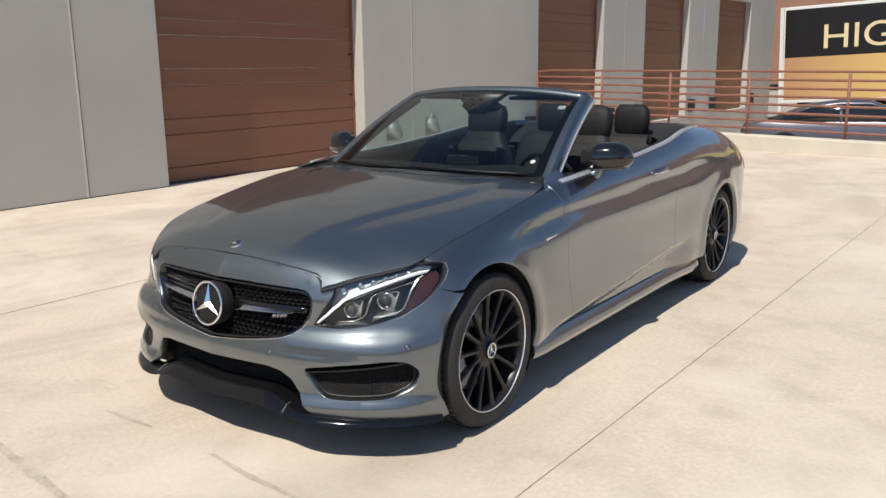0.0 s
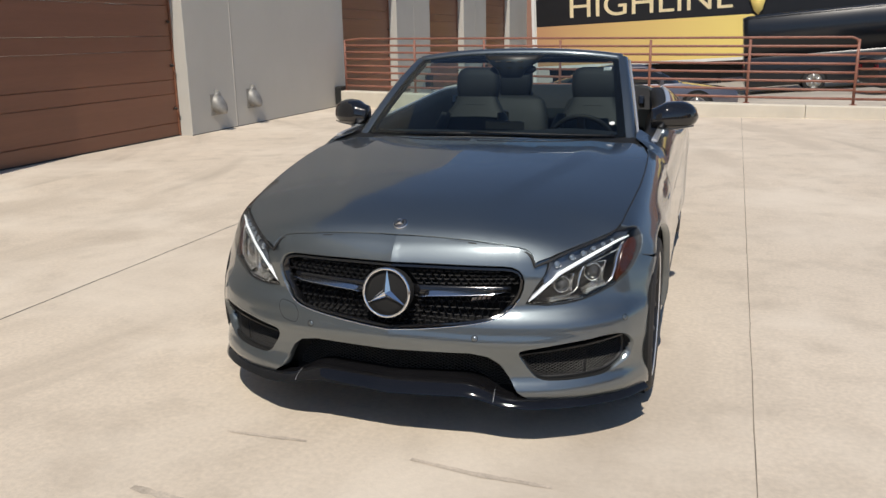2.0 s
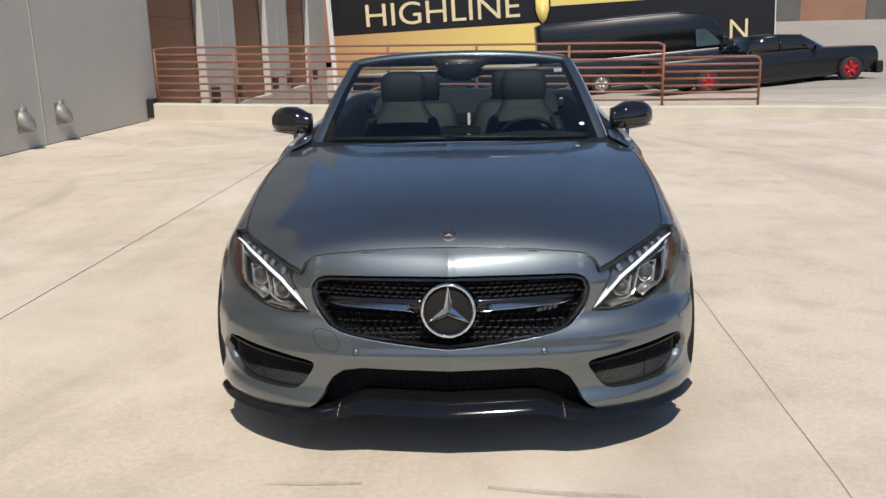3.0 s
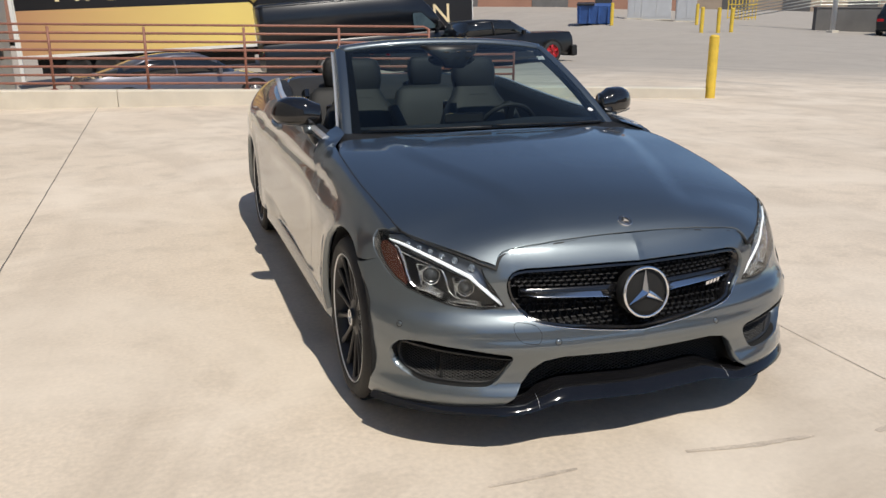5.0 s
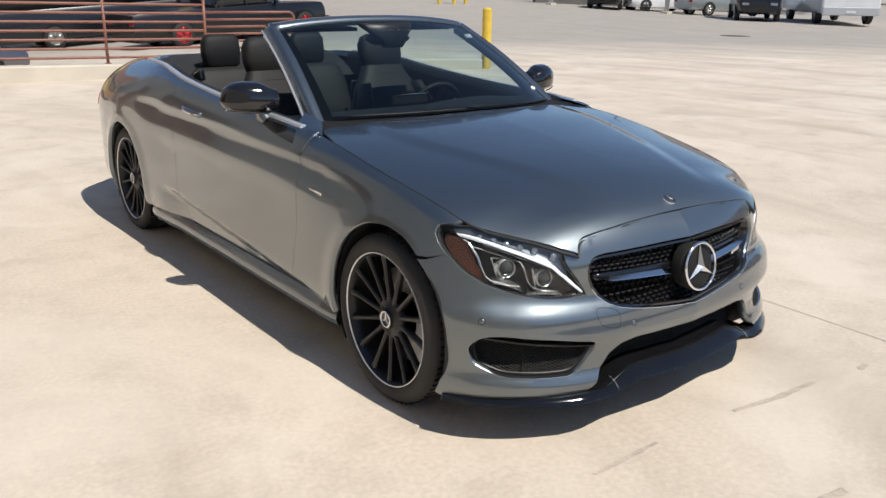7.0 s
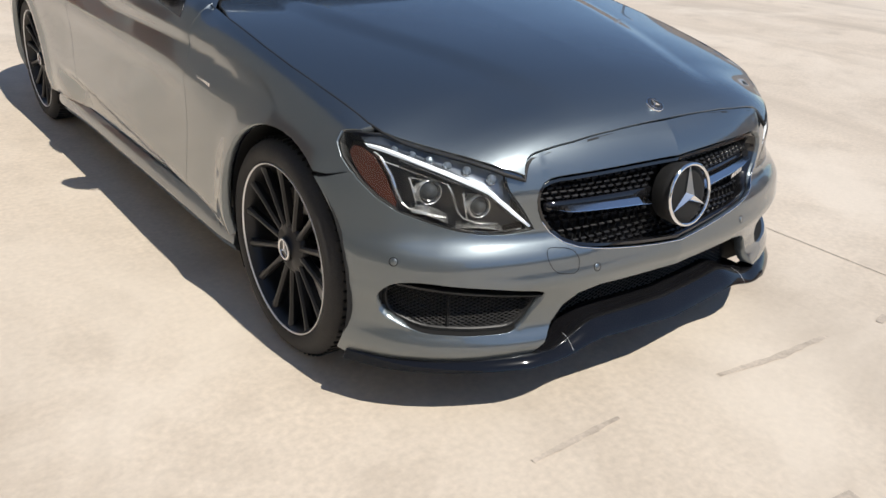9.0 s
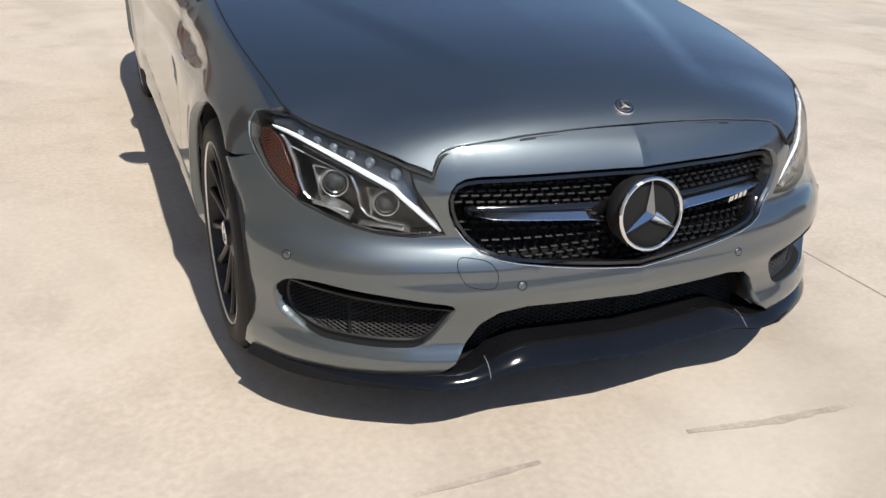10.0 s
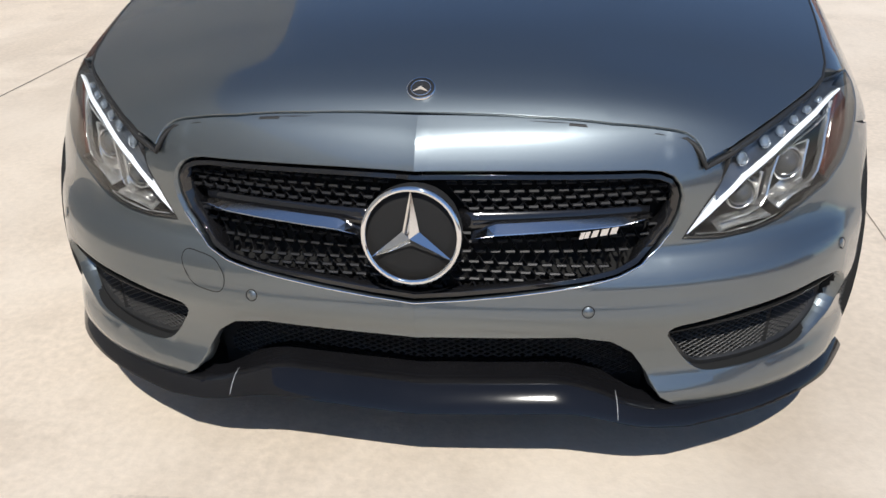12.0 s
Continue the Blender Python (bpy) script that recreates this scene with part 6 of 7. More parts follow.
        rings.append([at(x, a, 0.010), at(x, (a + b) / 2, 0.022), at(x, b, 0.014)])
    part("brow_backing", loft(bmesh.new(), rings, False), M["brow"], lamp)
    for k, (x, z) in enumerate(((0.572, 0.654), (0.618, 0.672), (0.651, 0.681), (0.680, 0.692), (0.708, 0.703), (0.736, 0.712))):
        c0, side, up = at(x, z, 0.012), at(x + 0.01, z + 0.005, 0.012) - at(x - 0.01, z - 0.005, 0.012), at(x, z + 0.008, 0.012) - at(x, z - 0.008, 0.012)
        side.normalize()
        nrm = side.cross(up).normalized()
        up = nrm.cross(side)
        m = Matrix.Translation(c0) @ Matrix((side, up, nrm)).transposed().to_4x4() @ Matrix.Diagonal((0.0125 - 0.0006 * k, 0.0130 - 0.0014 * k, 0.007, 1))
        bm = bmesh.new()
        bmesh.ops.create_icosphere(bm, subdivisions=2, radius=1.0, matrix=m)
        part("brow_lens", bm, M["clear"], lamp, smooth=False)
        arc = [m @ Vector((1.06 * math.cos(a) * (1 if sg > 0 else 1), 1.06 * math.sin(a), 0.25)) for a in np.linspace(-2.6, -0.5, 9)]
        part("brow_ring", tube(bmesh.new(), arc, 0.0011, 5), M["lamp_silver"], lamp)
    # projectors: a bright ring, a glass bulge and a slanting blade beside each
    for x, z, r in ((0.597, 0.575, 0.026), (0.695, 0.608, 0.028)):
        c0 = at(x, z, 0.034)
        d = Vector((0.30 * sg, -1, 0.12)).normalized()
        m = Matrix.Translation(c0) @ d.to_track_quat('X', 'Z').to_matrix().to_4x4()
        bm = bmesh.new()
        lathe(bm, [(r * 1.34, -0.020), (r * 1.20, -0.006), (r * 1.12, 0.004), (r * 1.03, 0.005), (r * 0.98, -0.006)], 32, m)
        part("projector_bezel", fix(bm), M["lamp_silver"], lamp, "silver projector bezel")
        bm = bmesh.new()
        lathe(bm, [(r * 0.99, -0.010), (r * 0.93, 0.000), (r * 0.75, 0.009), (r * 0.45, 0.016), (r * 0.2, 0.0185), (0.0, 0.019)], 32, m)
        part("projector_lens", fix(bm), M["projector"], lamp, "bulging glass projector lens")
        blade = [(x + 0.036, z + 0.036), (x + 0.031, z + 0.005), (x + 0.027, z - 0.030), (x + 0.012, z - 0.034)]
        strip("projector_blade", blade, 0.024, lambda t: 0.0045 - 0.002 * t, M["lamp_silver"], thick=0.016)
        strip("projector_brow", [(x + 0.036, z + 0.036), (x + 0.005, z + 0.034), (x - 0.018, z + 0.022)], 0.026, lambda t: 0.004 - 0.002 * t, M["lamp_silver"], thick=0.012)
    # floor trays in front of the projectors
    for x0, x1, rise in ((0.665, 0.735, 0.020), (0.545, 0.650, 0.012)):
        rings = []
        for k in range(12):
            x = x0 + (x1 - x0) * k / 11
            z = low_z(x) + rise * 0.55 + 0.006 * math.sin(math.pi * k / 11)
            rings.append([at(x, z, 0.014), at(x, z + 0.007, 0.030), at(x, z + rise, 0.050)])
        part("lamp_tray", loft(bmesh.new(), rings, False), M["lamp_silver"], lamp, "silver reflector tray")
    strip("floor_line", [(0.50, low_z(0.50) + 0.006), (0.56, low_z(0.56) + 0.005), (0.62, low_z(0.62) + 0.005), (0.66, low_z(0.66) + 0.005)], 0.010, lambda t: 0.0022, M["lamp_silver"], thick=0.004)
    part("lamp_floor", loft(bmesh.new(), [[at(x, low_z(x) + 0.003, 0.006), at(x, low_z(x) + 0.008, 0.060)] for x in np.linspace(0.485, 0.790, 16)], False), M["gloss_black"], lamp)
    # amber side reflector
    op = on_front([(0.764, 0.571), (0.791, 0.596), (0.812, 0.632), (0.818, 0.660), (0.815, 0.690), (0.800, 0.708), (0.786, 0.708), (0.779, 0.690), (0.776, 0.664), (0.771, 0.640), (0.767, 0.612), (0.759, 0.585)])
    panel("side_reflector", back(lamp_skin, 0.014), op, M["amber"], lamp, gap=0.012, depth=0.010, mirror=mirror, label="amber side reflector")
    return lamp


headlamp(False)
headlamp(True)


# ---- wheels ----
def road_wheel(cx, cy, name="wheel"):
    """One alloy wheel with its tyre; the outer face looks along +x."""
    flip = cx < 0
    bm = bmesh.new()
    lathe(bm, [(0.2475, -0.002), (0.2400, -0.012), (0.232, -0.04), (0.228, -0.12), (0.236, -0.20)], 64, Matrix())
    w = part(name, fix(bm), M["wheel_black"], car, "satin black multi-spoke alloy wheel")
    w.matrix_world = pose(cx, cy, 0.322, 0, 0, 180 if flip else 0)
    bm = bmesh.new()
    lathe(bm, [(0.236, -0.205), (0.261, -0.215), (0.292, -0.217), (0.311, -0.206), (0.319, -0.185), (0.3212, -0.15), (0.322, -0.105), (0.3212, -0.06), (0.318, -0.030), (0.310, -0.010), (0.296, 0.003), (0.280, 0.007), (0.262, 0.004), (0.252, -0.004), (0.247, -0.02)], 64, Matrix())
    tyre = part("tyre", fix(bm), M["rubber"], w, "low-profile black tyre")
    # tread grooves
    bm = bmesh.new()
    for k in range(72):
        for a0, a1, dk in ((-0.19, -0.135, 0.5), (-0.075, -0.022, 0.0)):
            a = 2 * math.pi * (k + dk) / 72
            box(bm, a0, a1, -0.0022, 0.0022, 0.3165, 0.3226, pose(0, 0, 0, math.degrees(a)))
    for a0 in (-0.13, -0.105, -0.08):
        lathe(bm, [(0.3222, a0 - 0.004), (0.3226, a0), (0.3222, a0 + 0.004)], 64, Matrix())
    tagged(part("tread_pattern", bm, M["void"], w, smooth=False), kind="stuff")
    bm = bmesh.new()
    lathe(bm, [(0.2480, -0.02), (0.2515, -0.004), (0.2522, 0.0010), (0.2508, 0.0022), (0.2482, 0.001), (0.2472, -0.003)], 64, Matrix())
    part("rim_lip", fix(bm), M["silver"], w, "machined silver rim lip")
    n = 14
    for k in range(n):
        m = pose(0, 0, 0, 360 * k / n + 4)
        rings = []
        for r, wd, x, th in ((0.050, 0.013, -0.030, 0.030), (0.085, 0.0095, -0.026, 0.028), (0.13, 0.0085, -0.022, 0.026), (0.18, 0.0090, -0.018, 0.024), (0.222, 0.0115, -0.013, 0.022), (0.242, 0.016, -0.010, 0.018)):
            rings.append([m @ Vector(p) for p in ((x, -wd * 0.45, r), (x + 0.001, 0, r), (x, wd * 0.45, r), (x - 0.006, wd, r), (x - th, wd * 0.8, r), (x - th, -wd * 0.8, r), (x - 0.006, -wd, r))])
        sp = loft(bmesh.new(), rings)
        part("spoke", fix(sp), M["wheel_black"], w, smooth=False)
    bm = bmesh.new()
    lathe(bm, [(0.078, -0.05), (0.076, -0.034), (0.068, -0.028), (0.040, -0.026), (0.036, -0.020), (0.0355, -0.013)], 32, Matrix())
    part("hub", fix(bm), M["wheel_black"], w)
    bm = bmesh.new()
    lathe(bm, [(0.0355, -0.016), (0.034, -0.0105), (0.031, -0.010), (0.030, -0.013), (0.0, -0.011)], 32, Matrix())
    part("hub_cap", fix(bm), M["gloss_black"], w, "hub cap with a silver ring")
    star_emblem(w, Matrix.Translation((-0.012, 0, 0)) @ pose(0, 0, 0, 0, 0, 90), 0.0325, 0.0035, 0.004, "silver hub ring")
    for k in range(5):
        a = 2 * math.pi * (k + 0.3) / 5
        y, z = 0.057 * math.cos(a), 0.057 * math.sin(a)
        part("wheel_bolt", tube(bmesh.new(), [(-0.05, y, z), (-0.0285, y, z)], 0.0085, 8), M["void"], w)
    bm = bmesh.new()
    lathe(bm, [(0.085, -0.10), (0.178, -0.10), (0.180, -0.104), (0.180, -0.125), (0.09, -0.125)], 48, Matrix())
    dsc = part("brake_disc", fix(bm), M["disc"], w, "grey iron brake disc")
    bm = bmesh.new()
    for a0 in ((200 if cy < 1 else -20),):
        rings = []
        for k in range(9):
            a = radians(a0 - 28 + 56 * k / 8) * (-1 if flip else 1)
            rings.append([(x, r * math.cos(a) * (-1 if flip else 1), r * math.sin(a) * (-1 if flip else 1)) for x, r in ((-0.15, 0.19), (-0.075, 0.19), (-0.065, 0.17), (-0.068, 0.115), (-0.15, 0.11))])
        loft(bm, rings)
    part("brake_caliper", fix(bm), M["grey_box"], w, "grey brake caliper", smooth=False)
    return w


for cx in (0.876, -0.876):
    for cy in (-0.012, 2.816):
        road_wheel(cx, cy)


# ---- windscreen frame ----
base_pt = lambda u: Vector((0.672 * u, 0.56 + 0.20 * abs(u) ** 2.4, 0.955 - 0.022 * abs(u) ** 2))
head_pt = lambda u: Vector((0.560 * u, 1.330 + 0.045 * abs(u) ** 2.2, 1.322 - 0.036 * abs(u) ** 2.4))


def screen(u, v):
    """u across (-1..1), v from the base (0) to the header (1)."""
    p = base_pt(u).lerp(head_pt(u), v)
    bow = 0.030 * math.sin(math.pi * min(1, max(0, v)))
    return p + Vector((0, -0.5 * bow, 0.85 * bow)) * (1 - 0.3 * u * u)


def patch(name, S, us, vs, material, parent, label="", flip=False):
    bm = bmesh.new()
    rings = [[S(u, v) for u in us] for v in vs]
    loft(bm, rings, False)
    if flip:
        bmesh.ops.reverse_faces(bm, faces=bm.faces)
    return part(name, bm, material, parent, label)


wind = patch("windscreen", screen, np.linspace(-1, 1, 41), np.linspace(0, 1, 21), M["windscreen"], car, "clear windscreen with a dark printed border")
wind.visible_shadow = False
inner = lambda u, v: screen(u, v) + Vector((0, 0.004, -0.003))
for name, us, vs in (("screen_border", np.linspace(-1, 1, 31), np.linspace(0.0, 0.032, 3)), ("screen_border", np.linspace(-1, 1, 31), np.linspace(0.93, 1.0, 3)),
                     ("screen_border", np.linspace(-1, -0.93, 3), np.linspace(0, 1, 21)), ("screen_border", np.linspace(0.93, 1.0, 3), np.linspace(0, 1, 21))):
    patch(name, inner, us, vs, M["gloss_black"], wind)
for sg in (1, -1):
    rings = []
    for k in range(21):
        v = -0.02 + 1.02 * k / 20
        p = screen(sg, v)
        w = 0.062 - 0.010 * v
        out = Vector((sg, 0.15, 0.30)).normalized()
        rear = Vector((sg * 0.25, 0.9, -0.25)).normalized()
        nrm = Vector((sg * 0.62, -0.35, 0.70)).normalized()
        a = p + Vector((-sg * 0.012, 0, 0)) + nrm * 0.004
        rings.append([a, p + Vector((sg * 0.014, 0.002, 0)) + nrm * 0.012, p + Vector((sg * 0.034, 0.016, -0.002)) + nrm * 0.006, p + Vector((sg * (0.046), 0.045, -0.018)), p + Vector((sg * 0.036, w + 0.012, -0.045)), p + Vector((sg * 0.002, w, -0.045)), p + Vector((-sg * 0.016, 0.024, -0.020))])
    ob = part("windscreen_pillar", fix(loft(bmesh.new(), rings)), PAINT, car)
    ob.data.set_sharp_from_angle(angle=radians(50))
    bm = bmesh.new()
    tube(bm, [screen(sg, v) + Vector((sg * 0.048, 0.050, -0.016)) for v in np.linspace(-0.02, 1.0, 14)], 0.0055, 6)
    part("pillar_trim", bm, M["silver"], car, "thin bright pillar trim")
    # body-coloured corner between the bonnet, the pillar's foot and the door
    rings = []
    for (ax, ay), (bx, by, bz) in zip(((0.784, 0.560), (0.792, 0.595), (0.799, 0.635), (0.802, 0.68), (0.800, 0.74)), ((0.757, 0.602, 0.921), (0.736, 0.640, 0.932), (0.716, 0.68, 0.940), (0.712, 0.74, 0.952), (0.722, 0.81, 0.965))):
        az = flank_top(ay) - 0.002
        rings.append([Vector((sg * (ax + (bx - ax) * f), ay + (by - ay) * f, az + (bz - az) * f + 0.002 * math.sin(math.pi * f))) for f in np.linspace(0, 1, 6)])
    bm = loft(bmesh.new(), rings, False)
    part("cowl_corner", fix(bm), PAINT, car)
    # the mirror's black foot on the door and the trim's end along the shut line
    foot = [(s_of_y(y), v_of(y, z)) for y, z in ((0.70, 0.915), (0.82, 0.921), (0.99, 0.930), (0.965, 0.905), (0.83, 0.880), (0.67, 0.862))]
    panel("mirror_foot", flank, rounded(foot, 0.012, 3), M["gloss_black"], car, gap=0.02, depth=0.004, mirror=sg < 0, lift=0.003)
    tail = [screen(sg, 0.0) + Vector((sg * 0.048, 0.050, -0.016)), Vector((sg * 0.765, 0.735, 0.925)), Vector((sg * 0.797, 0.665, 0.922))]
    part("trim_end", tube(bmesh.new(), tail, [0.0045, 0.0035, 0.0025], 6), M["satin_black"], car)
rings = []
for k in range(41):
    u = -1.02 + 2.04 * k / 40
    p = head_pt(u)
    rings.append([p + Vector((0, dy, dz)) for dy, dz in ((-0.016, -0.010), (-0.012, 0.006), (0.012, 0.018), (0.05, 0.020), (0.085, 0.008), (0.09, -0.018), (0.05, -0.030), (0.0, -0.026))])
ob = part("windscreen_header", fix(loft(bmesh.new(), rings)), PAINT, car)
bm = bmesh.new()
tube(bm, [head_pt(u) + Vector((0, 0.086, 0.010)) for u in np.linspace(-1, 1, 31)], 0.005, 6)
part("header_trim", bm, M["silver"], car, "thin bright header trim")
bm = bmesh.new()
loft(bm, [[head_pt(u) + Vector((0, 0.014, -0.028)) for u in np.linspace(-0.98, 0.98, 31)], [head_pt(u) + Vector((0, 0.13, -0.030)) for u in np.linspace(-0.98, 0.98, 31)]], False)
part("header_lining", bm, M["satin_black"], car)
for sg in (1, -1):
    soften(boxed("sun_visor", (-0.20, 0.20, 0.0, 0.15, -0.010, 0.008), M["leather"], car, m=Matrix.Translation((sg * 0.30, 1.375, 1.272)) @ pose(0, 0, 0, 3)), 0.006)
# cowl below the glass
bm = bmesh.new()
loft(bm, [[Vector((x, 0.552 + 0.075 * (abs(x) / 0.70) ** 2.5, bonnet_z(x, 0.55) - 0.016)) for x in np.linspace(-0.74, 0.74, 31)], [base_pt(x / 0.672) + Vector((0, 0.02, -0.004)) for x in np.linspace(-0.70, 0.70, 31)]], False)
part("cowl", bm, M["satin_black"], car)
for sg, x0, x1 in ((1, 0.60, -0.02), (-1, -0.05, -0.58)):
    bm = bmesh.new()
    pts = []
    for k in range(11):
        x = x0 + (x1 - x0) * k / 10
        u = x / 0.66
        pts.append(screen(u, 0.003 + 0.012 * k / 10) + Vector((0, -0.010, 0.006)))
    tube(bm, pts, [0.0055] * 3 + [0.0034] * 8, 6)
    part("wiper", bm, M["satin_black"], car)

# rear-view mirror with sensor housing
bm = bmesh.new()
rings = []
for k in range(13):
    t = k / 12
    x = -0.125 + 0.25 * t
    h = 0.034 * (1 - (2 * t - 1) ** 6 * 0.7) * (1 - 0.12 * (2 * t - 1) ** 2)
    rings.append([Vector((x, 1.235 + d * 0.9 + 0.02 * (2 * t - 1) ** 2, 1.232 + z * h)) for d, z in ((-0.02, -0.7), (-0.024, 0.1), (-0.014, 0.85), (0.004, 1.0), (0.012, 0.9), (0.012, -0.85), (0.0, -1.0))])
rv = part("rear_view_mirror", fix(loft(bm, rings)), M["satin_black"], car, "black rear-view mirror")
part("sensor_housing", fix(loft(bmesh.new(), [[Vector((x * w, yy + dy, zz)) for x, dy in ((-1, 0.02), (-0.8, -0.012), (0.8, -0.012), (1, 0.02), (0.7, 0.05), (-0.7, 0.05))] for w, yy, zz in ((0.165, 1.262, 1.306), (0.160, 1.248, 1.292), (0.128, 1.215, 1.262), (0.085, 1.195, 1.235), (0.066, 1.19, 1.205), (0.055, 1.195, 1.190))])), M["satin_black"], rv)
boxed("mirror_stem", (-0.018, 0.018, 1.205, 1.235, 1.235, 1.275), M["satin_black"], rv, bevel=0.005)
for x in (-0.06, 0.0, 0.06):
    boxed("reading_light", (x - 0.014, x + 0.014, 1.147, 1.152, 1.272, 1.281), M["lamp_chrome"], rv, bevel=0.003)
# registration stickers on the glass
bm = bmesh.new()
c = screen(0.90, 0.13) + Vector((0, -0.004, 0.004))
lathe(bm, [(0.0, 0.0), (0.013, 0.0)], 20, Matrix.Translation(c) @ Vector((0, -0.55, 0.83)).to_track_quat('X', 'Z').to_matrix().to_4x4())
part("sticker", bm, M["white"], wind, "small round white sticker")
boxed("sticker", (-0.02, 0.02, -0.002, 0.0, -0.015, 0.015), M["grey_box"], wind, m=Matrix.Translation(screen(0.88, 0.80) + Vector((0, 0.006, -0.004))) @ pose(0, 0, 0, -56, 0, 0))

# ---- door mirrors ----
for sg in (1, -1):
    rings = []
    for k in range(19):
        t = k / 18
        x = 0.762 + 0.224 * t
        r = max(0.05, (1 - max(0.0, (t - 0.45) / 0.55) ** 2.6) ** 0.5 * (0.70 + 0.30 * step(0.0, 0.35, t)))
        hh, dd = 0.098 * r, 0.090 * r
        cz, cyy = 0.986 + 0.012 * t, 1.020 + 0.062 * t
        ring = []
        for j in range(24):
            a = 2 * math.pi * j / 24
            ca, sa = math.cos(a), math.sin(a)
            yy = cyy + dd * math.copysign(abs(ca) ** 0.8, ca) * (0.5 if ca > 0 else 1.0)
            ring.append((sg * x, yy, cz + hh * math.copysign(abs(sa) ** 0.75, sa) * (0.92 if sa > 0 else 0.52)))
        rings.append(ring)
    mir = part("door_mirror", fix(loft(bmesh.new(), rings)), M["gloss_black"], car, "gloss black door mirror")
    bm = bmesh.new()
    rings = [[(sg * (x + dx), y + dy, z) for dx, dy in ((-0.026, -0.040), (-0.026, 0.040), (0.022, 0.034), (0.022, -0.034))] for x, y, z in ((0.818, 0.985, 0.895), (0.826, 0.995, 0.925), (0.832, 1.010, 0.965))]
    part("mirror_stalk", fix(loft(bm, rings)), PAINT, mir)
    bm = bmesh.new()
    tube(bm, [(sg * (0.83 + 0.135 * t), 0.936 + 0.058 * t + 0.035 * t * t * t, 0.951 + 0.012 * t) for t in np.linspace(0, 1, 9)], 0.0038, 6)
    part("indicator_strip", bm, M["lamp_chrome"], mir, "clear indicator strip")
    bm = bmesh.new()
    box(bm, sg * 0.885 - 0.075, sg * 0.885 + 0.075, 1.078, 1.083, 0.955, 1.035)
    part("mirror_glass", bm, M["chrome"], mir, "mirror glass", smooth=False)

# ---- cabin ----
boxed("cabin_floor", (-0.74, 0.74, 0.70, 3.0, 0.24, 0.30), M["fabric"], car)
bm = bmesh.new()
rings = []
for x in np.linspace(-0.745, 0.745, 25):
    hump = 0.018 * math.exp(-((x - 0.37) / 0.20) ** 2)
    rings.append([Vector((x, y, z)) for y, z in ((0.60, 0.90), (0.66, 0.925), (0.80, 0.935 + hump * 0.5), (0.98, 0.928 + hump), (1.10, 0.905 + hump), (1.17, 0.86 + hump), (1.19, 0.80), (1.15, 0.70), (1.10, 0.60), (0.75, 0.55))])
part("dashboard", fix(loft(bm, rings)), M["leather"], car, "black leather dashboard")
dsp = soften(boxed("centre_display", (-0.105, 0.105, 1.05, 1.062, 0.925, 0.968), M["satin_black"], car, "flat black display on the dashboard"), 0.004)
boxed("display_edge", (-0.09, 0.09, 1.047, 1.064, 0.968, 0.9715), M["gloss_black"], dsp, bevel=0.002)
boxed("centre_console", (-0.14, 0.14, 1.05, 2.05, 0.30, 0.60), M["gloss_black"], car, bevel=0.03)
boxed("armrest", (-0.12, 0.12, 1.65, 2.05, 0.60, 0.68), M["leather"], car, bevel=0.03)
# steering wheel
sm = Matrix.Translation((0.37, 1.36, 0.815)) @ pose(0, 0, 0, -66, 0, 0)
bm = bmesh.new()
tube(bm, [sm @ Vector((0.178 * math.cos(a), 0.178 * math.sin(a), 0)) for a in np.linspace(0, 2 * math.pi, 41)], 0.0135, 10, False)
stw = part("steering_wheel", bm, M["leather"], car, "black leather steering wheel")
for a in (0, 180, 270):
    boxed("wheel_spoke", (0.04, 0.175, -0.022, 0.022, -0.012, 0.012), M["satin_black"], stw, bevel=0.006, m=sm @ pose(0, 0, 0, 0, 0, a))
bm = bmesh.new()
lathe(bm, [(0.0, 0.035), (0.05, 0.030), (0.070, 0.010), (0.06, -0.02)], 24, sm @ pose(0, 0, 0, 0, -90, 0))
part("airbag_boss", fix(bm), M["leather"], stw)


def pad(rows, n=24, e=0.55):
    """A cushion skinned through rings: (centre, half width, half thickness, facing)."""
    rings = []
    for c, w, t, lean in rows:
        m = Matrix.Translation(c) @ pose(0, 0, 0, lean)
        ring = []
        for k in range(n):
            a = 2 * math.pi * k / n
            ca, sa = math.cos(a), math.sin(a)
            ring.append(m @ Vector((w * math.copysign(abs(ca) ** e, ca), t * math.copysign(abs(sa) ** e, sa), 0)))
        rings.append(ring)
    return fix(loft(bmesh.new(), rings))


